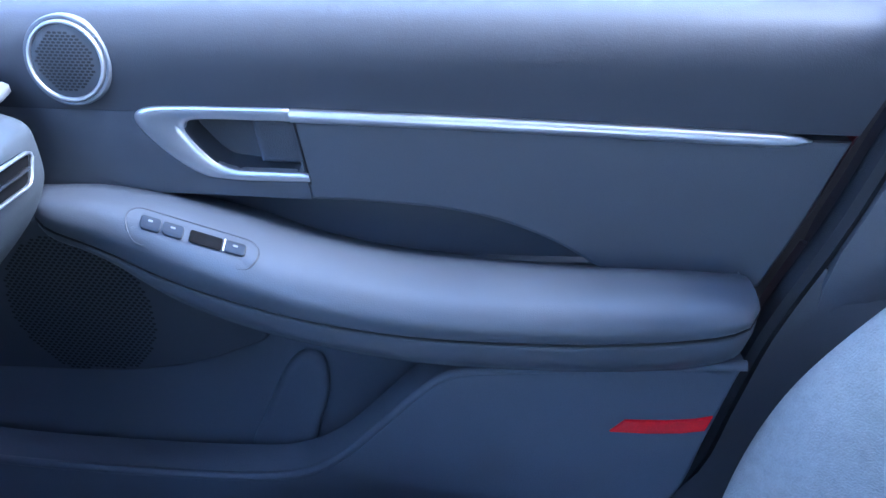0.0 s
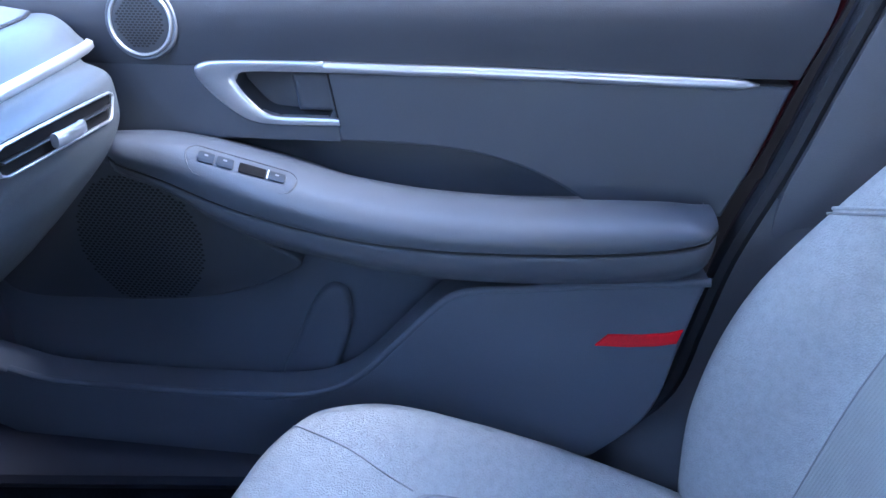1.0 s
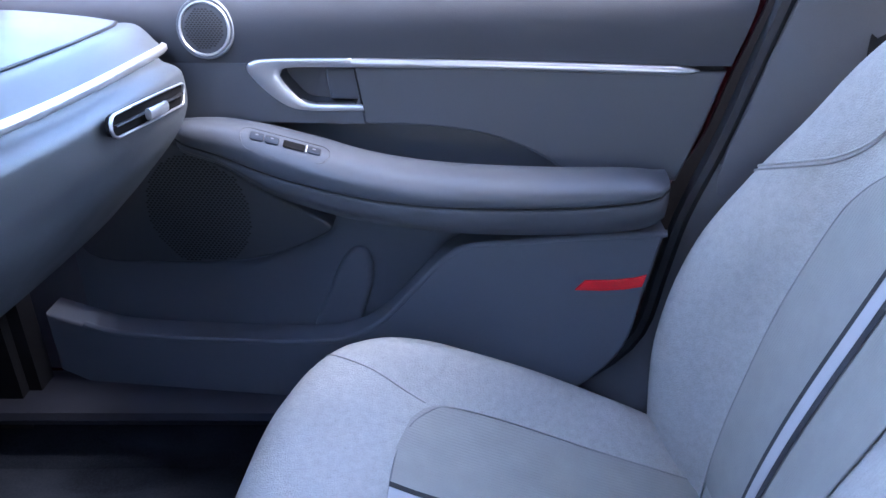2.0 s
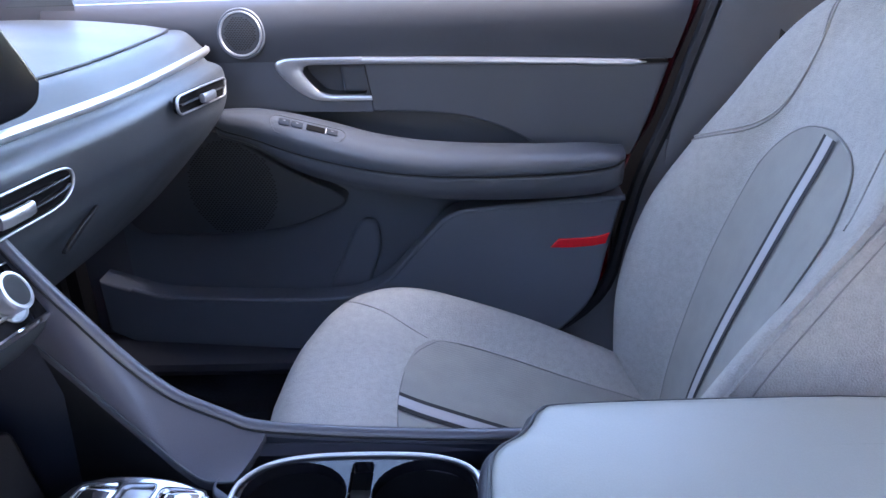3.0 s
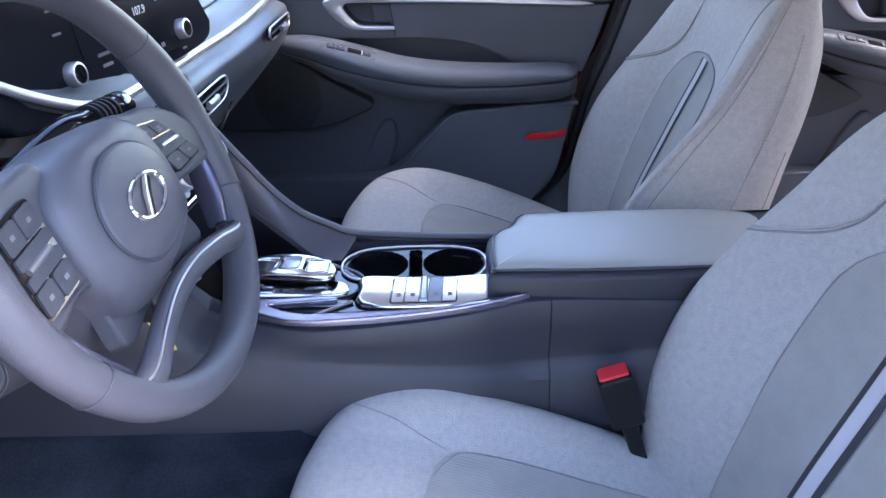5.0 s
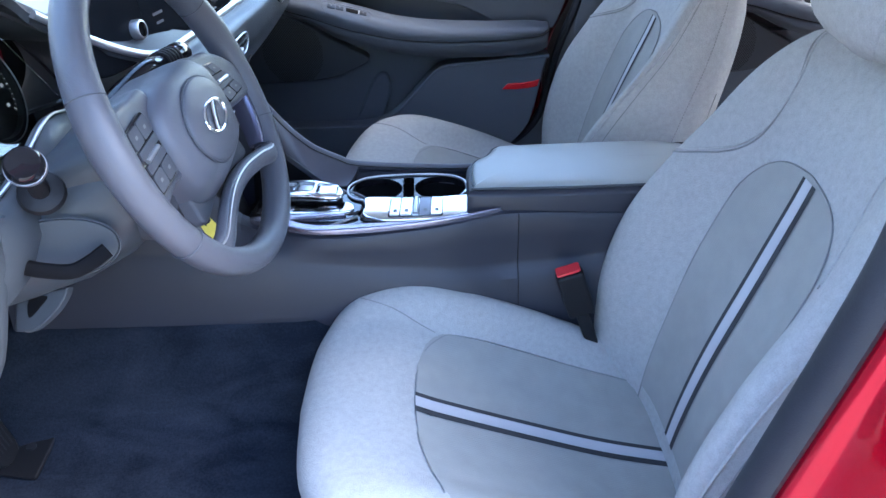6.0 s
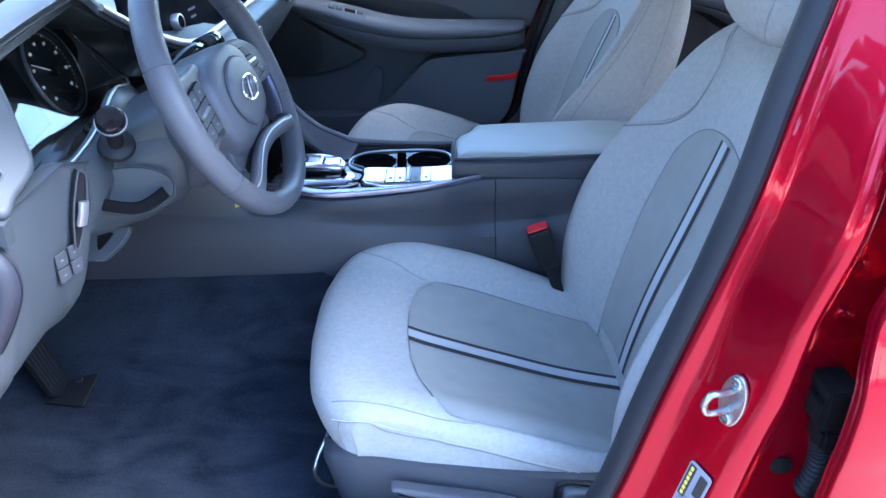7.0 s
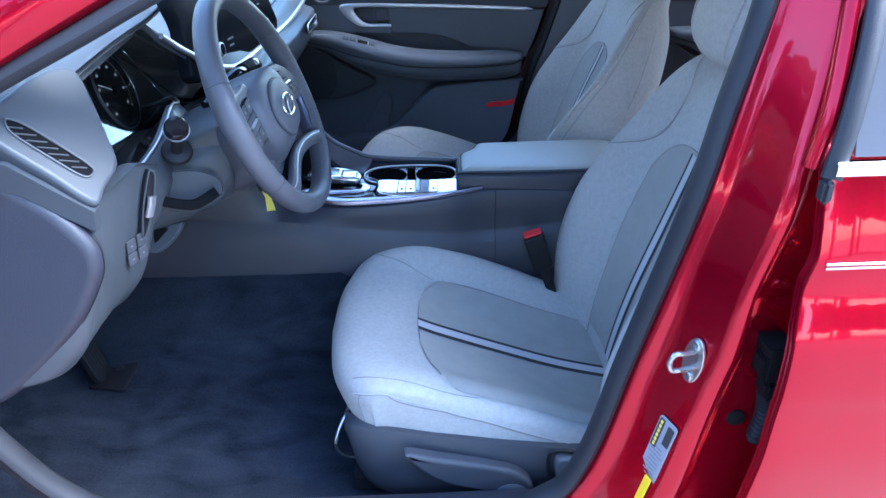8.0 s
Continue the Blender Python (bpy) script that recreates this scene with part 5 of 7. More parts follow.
part("flank_joint", tube([p + V((0, -0.0002, 0)) for p in flank(0.049)[1:10]], 0.0011, 6), BLACK, cn)
rows = []
for x in span(-0.80, 0.42, 40):
    t, y = (rail_z(x), eased(RAIL_Y, x)) if x > -0.43 else (0.86, 0.11)
    rows.append([V((x, y + 0.007, t - 0.004)), V((x, y + 0.015, t - 0.03)), V((x, 0.145, 0.62)), V((x, 0.190, 0.548))])
part("passenger_flank", thick(rows, (0, -0.012, 0)), CONSOLE, cn)
part("side_rail", sweep(rail_path, oval(0.0068, 0.0068, 12, 0.8), (0, 1, 0)), DECK, cn, "rounded grey side rail", 60)
part("rail_groove", sweep([p + V((0, -0.0072, 0.0015)) for p in rail_path], oval(0.0012, 0.0012, 6), (0, 1, 0)), BLACK, cn)
# inner flank of the rail down to the storage well
inner_line = curve([(-0.48, 0.1380, 0.825), (-0.44, 0.1190, 0.800), (-0.40, 0.1000, 0.775), (-0.36, 0.0810, 0.750), (-0.32, 0.0620, 0.725), (-0.295, 0.0500, 0.7095), (-0.275, 0.0420, 0.7000), (-0.262, 0.0390, 0.6985), (-0.245, 0.0390, 0.6985)], 6)
part("well_side", thick([[p, p + V((-0.004, 0.012, -0.05)), V((p.x - 0.01, p.y + 0.02, 0.612))] for p in inner_line], (0, 0.004, 0)), BLACK, cn)
outer_line = [V((x, eased(RAIL_Y, x) - 0.006, rail_z(x))) for x in span(-0.475, -0.225, len(inner_line) - 1)]
rows = []
for o, i in zip(outer_line, inner_line):
    rows.append([o.lerp(i, t) + V((0, 0, -0.003 * math.sin(math.pi * t))) for t in span(0.0, 1, 8)])
part("rail_flank", thick(rows, (-0.002, 0.003, -0.012)), DECK, cn, "", 60)
part("well_edge", tube([r[-1] for r in rows], 0.0014, 6), DASH, cn)
# top deck, pierced by the cup holder
deck = flat([(-0.243, 0.0875), (-0.10, 0.0875), (0.05, 0.0875), (0.06, 0.05), (0.06, -0.09), (0.035, -0.104), (-0.10, -0.088), (-0.19, -0.085), (-0.204, -0.060), (-0.206, -0.028), (-0.214, -0.006), (-0.230, 0.008), (-0.258, 0.022), (-0.262, 0.045), (-0.254, 0.066), (-0.247, 0.080)], 5)
CUP = flat([(-0.242, 0.018), (-0.236, 0.040), (-0.214, 0.060), (-0.174, 0.069), (-0.10, 0.069), (-0.06, 0.062), (-0.036, 0.046), (-0.029, 0.018), (-0.036, -0.008), (-0.055, -0.022), (-0.13, -0.024), (-0.21, -0.022), (-0.236, -0.006)], 5)
deck_at = lambda x, y, w: V((x, y, 0.684 + w + 0.15 * max(0, y - 0.07) - 0.05 * max(0, -0.05 - y)))
part("deck", slab(deck, deck_at, 0.016, 0.003, 2, holes=[CUP]), DECK, cn, "satin console deck")
TRIM_DARK = mat("grey_satin_cup_plate", (0.24, 0.24, 0.27), 0.45, 0.5, 0.1, 600, 0.05, 14)
ch = part("cup_holder_rim", sweep([deck_at(x, y, 0.017) for x, y in CUP], oval(0.0021, 0.0021, 10), (0, 0, 1), True), SATIN, cn, "silver cup holder rim")
holes = [[(-0.1885 + 0.0445 * math.cos(a) * (1.04 if math.cos(a) < 0 else 1), 0.021 + 0.0415 * math.sin(a)) for a in (math.tau * i / 28 for i in range(28))], [(-0.0775 + 0.0455 * math.cos(a), 0.021 + 0.0425 * math.sin(a)) for a in (math.tau * i / 28 for i in range(28))], round_box(0.020, 0.080, 0.005, 3, -0.1335, 0.022)]
inner = [(-0.1355 + (x + 0.1355) * 0.985, 0.020 + (y - 0.020) * 0.97) for x, y in CUP]
part("cup_plate", slab(inner, lambda x, y, w: V((x, y, 0.687 + w)), 0.012, 0.002, 2, holes=holes), GLOSS, ch)
for cx, r in ((-0.1885, 0.0468), (-0.0775, 0.0470)):
    # well colour is near zero to hold the deep shade inside
    bm = lathe([(r, 0.086), (r * 0.97, 0.05), (r * 0.9, 0.006), (r * 0.86, 0.0), (0.0, 0.0)], (cx, 0.020, 0.604), (0, 0, 1), 28, caps=False)
    part("cup_well", bm, MATT_BLACK, ch)
    s = -1 if cx < -0.13 else 1
    bm = bmesh.new()
    brick(bm, (cx + s * 0.034 - 0.002, 0.010, 0.650), (cx + s * 0.034 + 0.002, 0.020, 0.682), 0.001)
    part("grip_tab", bm, DECK, ch)
bm = bmesh.new()
brick(bm, (-0.144, -0.02, 0.62), (-0.120, 0.058, 0.66), 0.003)
part("slot_floor", bm, MATT_BLACK, ch)

# storage well ahead of the shifter
bm = bmesh.new()
brick(bm, (-0.60, -0.10, 0.60), (-0.27, 0.10, 0.625), 0.004)
brick(bm, (-0.62, -0.12, 0.60), (-0.585, 0.12, 0.84), 0.004)
brick(bm, (-0.60, -0.100, 0.60), (-0.425, -0.088, 0.70), 0.004)
part("storage_well", bm, BLACK, cn, "dark open storage well")
up = frame_at((-0.478, 0.042, 0.672), (0.45, 0.90, 0.0), (-0.30, 0.15, 0.94))
sock = part("socket_panel", slab(round_box(0.095, 0.105, 0.010, 4), up, 0.012, 0.003), BLACK, cn)
part("socket", slab(round_box(0.020, 0.013, 0.003, 3), lambda a, b, c: up(a, b, c + 0.0122), 0.002, 0.0006, 1, holes=[round_box(0.013, 0.006, 0.001, 2)]), SATIN, sock, "charging socket")

# shifter block with bright buttons
sh = thing("gear_selector", (-0.29, -0.04, 0.70), "bright silver push button gear selector", "gear selector")
base = flat([(-0.410, -0.052), (-0.404, -0.024), (-0.397, 0.004), (-0.36, 0.016), (-0.28, 0.016), (-0.230, 0.011), (-0.214, -0.011), (-0.212, -0.040), (-0.219, -0.058), (-0.240, -0.068), (-0.302, -0.073), (-0.365, -0.071), (-0.398, -0.066)], 6)
wedge = lambda x, y, w: V((x, y, 0.664 + w))
part("body", slab(base, wedge, 0.034, 0.006, 4), LACQUER, sh, "black lacquered body")
plate = flat([(-0.392, -0.046), (-0.386, -0.026), (-0.378, -0.020), (-0.331, -0.026), (-0.262, -0.022), (-0.238, -0.026), (-0.227, -0.040), (-0.231, -0.056), (-0.26, -0.061), (-0.301, -0.061), (-0.385, -0.055)], 6)
# silver stands in for the sky mirrored in this gloss cover
part("cover", slab(plate, lambda x, y, w: wedge(x, y, 0.0335 + w), 0.0045, 0.003, 3), SKY_SILVER, sh, "gloss cover, sky reflection coloured silver")
skew = lambda w, d, r, cx, cy, k: [(x + k * (y - cy), y) for x, y in round_box(w, d, r, 4, cx, cy)]
part("cover_button", slab(skew(0.046, 0.026, 0.003, -0.352, -0.039, 0.25), lambda x, y, w: wedge(x, y, 0.0378 + w), 0.0016, 0.0007, 2), BRIGHT, sh, "small silver push button")
pad = flat([(-0.380, -0.010), (-0.378, 0.008), (-0.366, 0.019), (-0.335, 0.022), (-0.290, 0.017), (-0.258, 0.006), (-0.245, -0.012), (-0.250, -0.032), (-0.268, -0.038), (-0.315, -0.034), (-0.365, -0.027)], 6)
pad_at = lambda x, y, w: V((x, y, 0.713 + w - 1.6 * (x + 0.315) ** 2 * (w > 0.004) - 2.5 * max(0, -0.012 - y) ** 2))
wells = [skew(0.036, 0.032, 0.006, -0.347, -0.005, 0.20), skew(0.028, 0.030, 0.005, -0.312, -0.007, 0.12), skew(0.036, 0.034, 0.006, -0.274, -0.013, 0.05)]
part("button_block", slab(pad, pad_at, 0.012, 0.005, 4, holes=wells), SKY_SILVER, sh, "raised silver button block")
part("block_skirt", slab([(-0.314 + (x + 0.314) * 0.93, 0.002 + (y + 0.002) * 0.80) for x, y in pad], lambda x, y, w: V((x, y, 0.690 + w)), 0.0245, 0.002, 2), GLOSS, sh)
for (cx, cy, wd, dp, k), m in (((-0.347, -0.005, 0.034, 0.030, 0.20), BRIGHT), ((-0.312, -0.007, 0.026, 0.028, 0.12), SATIN), ((-0.274, -0.013, 0.034, 0.032, 0.05), BRIGHT)):
    key = part("button", slab(skew(wd, dp, 0.005, cx, cy, k), lambda x, y, w: pad_at(x, y, 0.0) + V((0, 0, w - 12 * (x - cx) ** 2)), 0.0095, 0.0025, 3), m, sh, "glossy selector button")
    part("button_edge", tube([pad_at(x, y, 0.0122) for x, y in skew(wd + 0.004, dp + 0.004, 0.006, cx, cy, k)], 0.0006, 5, True), DASH, key)

# switch strip beside the cup holder
sw = thing("switch_strip", (-0.12, -0.06, 0.70), "gloss black switch strip, sky reflection coloured silver", "switch panel")
strip = flat([(-0.207, -0.027), (-0.145, -0.0295), (-0.074, -0.0305), (-0.024, -0.031), (-0.023, -0.06), (-0.026, -0.096), (-0.11, -0.1015), (-0.167, -0.101), (-0.199, -0.094), (-0.213, -0.083), (-0.210, -0.060)], 6)
strip_at = lambda x, y, w: V((x, y, 0.696 + w - 1.5 * max(0, -0.045 - y) ** 2 * (w > 0.008)))
# plate and keys are silver in place of sky reflected in black lacquer
part("plate", slab(strip, strip_at, 0.016, 0.006, 4), SKY_SILVER, sw, "gloss black plate, sky reflection coloured silver")
part("plate_edge", sweep([strip_at(x, y, 0.004) for x, y in strip], oval(0.0028, 0.004, 8), (0, 0, 1), True), GLOSS, sw)
part("key_frame", tube([strip_at(x, y, 0.0164) for x, y in skew(0.090, 0.056, 0.004, -0.1205, -0.0675, 0.07)], 0.0009, 6, True), GLOSS, sw)
for cx, wd, m in ((-0.1555, 0.0165, SKY_SILVER), (-0.1365, 0.0195, SKY_SILVER), (-0.1050, 0.0190, TRIM_DARK), (-0.0855, 0.0190, SKY_SILVER)):
    k = part("key", slab(skew(wd, 0.054, 0.002, cx, -0.0675, 0.07), lambda x, y, w: strip_at(x, y, w + 0.0156), 0.0020, 0.0009, 2), m, sw, "glossy function key")
    for side in (-1, 1):
        part("key_edge", sweep([strip_at(cx + side * wd / 2 + 0.0018, -0.042, 0.0172), strip_at(cx + side * wd / 2 - 0.0018, -0.093, 0.0172)], oval(0.0007, 0.0010, 6)), GLOSS, k)
    part("legend", slab(round_box(0.006, 0.006, 0.001, 2, cx, -0.080), lambda x, y, w: strip_at(x, y, w + 0.0177), 0.0003, 0.0001, 1), LEGEND_GREY, k)
part("toggle", sweep([strip_at(-0.1195, -0.043, 0.0175), strip_at(-0.1205, -0.068, 0.0195), strip_at(-0.1215, -0.092, 0.0175)], oval(0.0050, 0.0040, 12)), SATIN, sw, "silver parking brake toggle")
# lacquered tray and the bright hairpin trim along the driver edge
part("black_infill", slab(flat([(-0.405, -0.074), (-0.30, -0.075), (-0.225, -0.070), (-0.19, -0.096), (-0.10, -0.100), (0.02, -0.096), (0.02, -0.103), (-0.10, -0.122), (-0.24, -0.132), (-0.30, -0.124), (-0.36, -0.104)], 5), lambda x, y, w: V((x, y, 0.688 + w)), 0.012, 0.002, 2), LACQUER, cn, "black lacquered tray")
part("tray_rib", sweep([V((-0.276, -0.112, 0.700)), V((-0.247, -0.096, 0.702)), V((-0.219, -0.080, 0.703))], oval(0.0022, 0.0026, 8)), SATIN, cn)
PIN_Z = [(-0.41, 0.7015), (-0.30, 0.7025), (-0.24, 0.7035), (-0.16, 0.705), (-0.08, 0.708), (0.0, 0.713), (0.04, 0.716)]
pin = flat([(-0.398, -0.084), (-0.390, -0.0805), (-0.338, -0.0825), (-0.282, -0.082), (-0.243, -0.082), (-0.239, -0.085), (-0.243, -0.0885), (-0.280, -0.0905), (-0.329, -0.0945), (-0.318, -0.105), (-0.299, -0.114), (-0.272, -0.1205), (-0.219, -0.1245), (-0.165, -0.1235), (-0.111, -0.1195), (-0.057, -0.1125), (0.010, -0.1005), (0.018, -0.1015), (0.015, -0.1055), (-0.058, -0.1225), (-0.163, -0.1345), (-0.251, -0.1380), (-0.294, -0.1335), (-0.324, -0.1240), (-0.355, -0.1105), (-0.381, -0.0975), (-0.395, -0.0905)], 4)
TRIM = mat("violet_silver_trim", (0.34, 0.32, 0.39), 0.24, 0.9, 0.0, 500, 0.04, 20)
part("bright_sweep", slab(pin, lambda x, y, w: V((x, y, eased(PIN_Z, x) + w)), 0.010, 0.0030, 3), TRIM, cn, "violet silver hairpin edge trim", 35)

# padded armrest lid
lid = thing("armrest_lid", (0.17, -0.01, 0.70), "padded grey vinyl centre armrest lid", "armrest")
plan = flat([(-0.020, -0.094), (0.10, -0.101), (0.25, -0.101), (0.385, -0.096), (0.405, -0.07), (0.405, 0.05), (0.385, 0.070), (0.20, 0.073), (0.045, 0.070), (0.018, 0.062), (0.008, 0.042), (-0.003, 0.026), (-0.020, 0.012), (-0.028, -0.01), (-0.030, -0.06), (-0.028, -0.084)], 5)
grow = lambda k: [(0.18 + (x - 0.18) * (1 + k), -0.012 + (y + 0.012) * (1 + 2.4 * k)) for x, y in plan]
LID = mat("pale_grey_vinyl", (0.275, 0.290, 0.280), 0.37, 0, 0.12, 700, 0.05, 12, worn=0.04)

def padded(k, z):
    """One ring of the cushioned top, drawn in by k; it falls away to the rear."""
    return [V((x, y, z - 0.9 * max(0, x - 0.27) ** 2 - 0.05 * max(0, 0.02 - x))) for x, y in ((0.18 + (x - 0.18) * (1 - 0.45 * k), -0.012 + (y + 0.012) * (1 - k)) for x, y in grow(-0.030))]


part("pad", loft(bmesh.new(), [padded(k, z) for k, z in ((0.0, 0.742), (0.0, 0.7515), (0.012, 0.7545), (0.035, 0.7568), (0.08, 0.7584), (0.16, 0.7595), (0.30, 0.7604), (0.50, 0.7610), (0.72, 0.7613), (0.9, 0.7614))]), LID, lid, "pale grey padded top", 60)
SIDE = [(0.0, 0.985), (0.012, 1.02), (0.028, 1.03), (0.044, 1.0), (0.051, 0.95), (0.060, 0.92)]
part("shell", slab(grow(0.018), lambda x, y, w: V((0.18 + (x - 0.18) * (0.955 + 0.045 * eased(SIDE, w)), -0.012 + (y + 0.012) * eased(SIDE, w), 0.698 + w)), 0.053, 0.010, 6), CONSOLE, lid, "dark lower shell", 50)
part("piping", sweep([p + V((0, 0, 0.0005)) for p in padded(-0.012, 0.7525)], oval(0.0022, 0.0022, 8), (0, 0, 1), True), DASH, lid)
bm = bmesh.new()
brick(bm, (0.02, -0.105, 0.58), (0.42, 0.13, 0.692), 0.012)
part("bin", bm, CONSOLE, cn)


# ---- dashboard ----
db = thing("dashboard", (-0.6, 0.2, 0.75), "grey soft dashboard with a long silver strip", "dashboard")
STRIP = [(-0.30, 1.115), (-0.24, 1.071), (-0.19, 1.036), (-0.14, 1.010), (-0.10, 1.0), (0.0, 0.990), (0.14, 0.974), (0.27, 0.964), (0.47, 0.954), (0.70, 0.950), (0.78, 0.949)]
SET = [(-0.30, -0.118), (-0.24, -0.098), (-0.19, -0.074), (-0.14, -0.054), (-0.10, -0.040), (0.0, -0.032), (0.15, -0.030), (0.24, -0.026), (0.40, -0.012), (0.60, -0.002), (0.72, 0.0), (0.750, -0.003), (0.772, -0.012)]
FACE_SET = SET[:-4] + [(0.60, -0.002), (0.712, 0.0), (0.722, -0.004), (0.729, -0.012), (0.733, -0.030)]
FACE = [(-0.432, -0.004), (-0.426, -0.012), (-0.414, -0.017), (-0.406, -0.022), (-0.4025, -0.032), (-0.402, -0.058), (-0.406, -0.075), (-0.418, -0.098), (-0.437, -0.122), (-0.465, -0.152), (-0.51, -0.198), (-0.57, -0.25), (-0.66, -0.29), (-0.85, -0.30)]
CREST = [(-1.20, 0.012), (-1.0, 0.040), (-0.80, 0.052), (-0.65, 0.050), (-0.54, 0.040), (-0.49, 0.032), (-0.463, 0.0245), (-0.455, 0.019), (-0.446, 0.012), (-0.437, 0.005)]


def dash_at(y, q, table=SET):
    return V((q[0] + eased(table, y) * (1 if q[0] > -0.7 else 0.3), y, eased(STRIP, y) + q[1]))


face = curve([(a, b, 0) for a, b in FACE], 4)
rows = [[dash_at(y, (p.x, p.y), FACE_SET) for p in face] for y in span(-0.10, 0.70, 44) + [0.712, 0.718, 0.723, 0.727, 0.730, 0.732, 0.733]]
part("lower_face", thick(rows, (-0.02, 0, -0.004)), DASH, db, "grey soft lower dash and glove box", 60)
last = [dash_at(0.733, (p.x, p.y), FACE_SET) for p in face]
part("end_wall", thick([[p + V((-0.06 * k, 0.002 * k, 0)) for p in last if p.x > -0.75] for k in range(5)], (0, -0.004, 0)), DASH, db)
top = curve([(a, b, 0) for a, b in CREST[:6]], 4)
rows = [[dash_at(y, (p.x, p.y)) for p in top] for y in span(-0.295, 0.74, 52) + [0.755, 0.768]]
part("upper_deck", thick(rows, (0, 0, -0.02)), DASH_TOP, db, "pale dash top", 60)
ledge = curve([(a, b, 0) for a, b in ((-0.4885, 0.0295), (-0.475, 0.0295), (-0.463, 0.0265), (-0.452, 0.018), (-0.444, 0.008), (-0.438, 0.002))], 4)
rows = [[dash_at(y, (p.x, p.y)) for p in ledge] for y in span(-0.295, 0.74, 52) + [0.755, 0.766]]
part("ledge", thick(rows, (-0.004, 0, -0.012)), DASH, db, "", 60)
part("deck_seam", tube([dash_at(y, (-0.489, 0.031)) for y in span(-0.29, 0.762, 44)], 0.0022, 6), BLACK, db)
strip = [dash_at(y, (-0.4325, 0.0005)) for y in span(-0.298, 0.752, 66)]
part("silver_strip", sweep(strip, [(-0.003, -0.0050), (0.004, -0.0048), (0.0055, -0.0015), (0.003, 0.0042), (-0.003, 0.0052)], (0.35, 0, 1)), SATIN, db, "long satin silver strip", 89)
# windscreen vent slot on the deck
part("demist_slot", slab(round_box(0.012, 0.34, 0.006, 4), frame_at((-0.86, 0.40, 1.0115), (1, 0, 0.0), (0.0, 1, -0.03)), 0.003, 0.001), BLACK, db)


def air_vent(name, rim, x, n, lever_at, lean=0.0, slats=2):
    """A slanted air outlet: flat black plate for its shaded mouth, silver rim, slats and a tab."""
    v = part(name, slab(rim, lambda y, z, w: V((x + w + lean * (z - 0.93), y, z)), 0.004, 0.001, 1), MATT_BLACK, db, "dark air vent with silver rim")
    ring = [V((x + 0.006 + lean * (z - 0.93), y, z)) for y, z in rim]
    part("rim", sweep(ring, oval(0.0014, 0.0022, 8), (1, 0, 0), True), SATIN, v, "thin silver rim", 89)
    ys = [p[0] for p in rim]
    y0, y1 = min(ys), max(ys)

    def limits(y):
        zs = []
        for (a, b), (c, d) in zip(rim, rim[1:] + rim[:1]):
            if (a - y) * (c - y) <= 0 and abs(c - a) > 1e-9:
                zs.append(b + (d - b) * (y - a) / (c - a))
        return (min(zs), max(zs)) if len(zs) > 1 else None

    for k in range(slats):
        f = (k + 1) / (slats + 1)
        pts = []
        for y in span(y0 + 0.008, y1 - 0.012, 14):
            lim = limits(y)
            if lim and lim[1] - lim[0] > 0.008:
                pts.append(V((x + 0.0065 + lean * (lim[0] - 0.93), y, lim[0] + (lim[1] - lim[0]) * f)))
        part("slat", sweep(pts, oval(0.003, 0.0013, 8), (0, 0, 1)), BLACK, v)
    ly, lw = lever_at
    lim = limits(ly)
    z = lim[0] + (lim[1] - lim[0]) * 0.48
    slope = (limits(ly + 0.02)[0] - limits(ly - 0.02)[0]) / 0.04
    part("tab", sweep([V((x + 0.014, ly - lw, z - lw * slope)), V((x + 0.016, ly - lw * 0.6, z - lw * 0.6 * slope)), V((x + 0.016, ly + lw * 0.6, z + lw * 0.6 * slope)), V((x + 0.014, ly + lw, z + lw * slope))], oval(0.004, 0.0062, 10, 0.7), (0, 0, 1)), SATIN, v, "silver air direction tab")


rim_c = flat([(0.008, 0.9520), (0.06, 0.9475), (0.15, 0.9385), (0.205, 0.9325), (0.232, 0.926), (0.237, 0.915), (0.222, 0.904), (0.19, 0.9005), (0.10, 0.909), (0.015, 0.9180), (-0.002, 0.926), (-0.002, 0.945)], 5)
air_vent("centre_vent", rim_c, -0.4315, 2, (0.115, 0.026))
rim_l = [(-0.05 - y * 0.62, z + 0.028) for y, z in rim_c]
air_vent("centre_vent", rim_l, -0.4385, 2, (-0.12, 0.02))
rim_r = [(0.492, 0.9355), (0.54, 0.9315), (0.60, 0.926), (0.65, 0.921), (0.688, 0.9172), (0.6935, 0.9145), (0.6945, 0.911), (0.684, 0.896), (0.6805, 0.8930), (0.675, 0.8925), (0.64, 0.896), (0.58, 0.902), (0.53, 0.9075), (0.49, 0.912), (0.481, 0.916), (0.4775, 0.922), (0.479, 0.930), (0.484, 0.9345)]
air_vent("side_vent", rim_r, -0.4035, 2, (0.58, 0.026), slats=1)
# hazard switch between the vents
hz = part("hazard_switch", slab(round_box(0.030, 0.034, 0.004, 3), frame_at((-0.431, -0.023, 0.946), (0, 1, -0.08), (0, 0.08, 1)), 0.006, 0.002), BLACK, db, "dark hazard switch with red triangle")
tri_at = frame_at((-0.431, -0.023, 0.946), (0, 1, -0.08), (0, 0.08, 1))
part("triangle", slab([(-0.011, -0.009), (0.011, -0.009), (0.0, 0.011)], lambda a, b, c: tri_at(a, b, c + 0.0062), 0.0006, 0.0001, 1, holes=[[(-0.005, -0.0055), (0.005, -0.0055), (0.0, 0.0035)]]), BUCKLE_RED, hz)
# glove box lines
part("glove_pull", slab(flat([(0.222, 0.844), (0.25, 0.855), (0.29, 0.864), (0.293, 0.860), (0.26, 0.848), (0.228, 0.838)], 5), lambda y, z, w: V((-0.437 - 0.35 * (0.87 - z) + w, y, z)), 0.0045, 0.002), BLACK, db, "glove box pull")

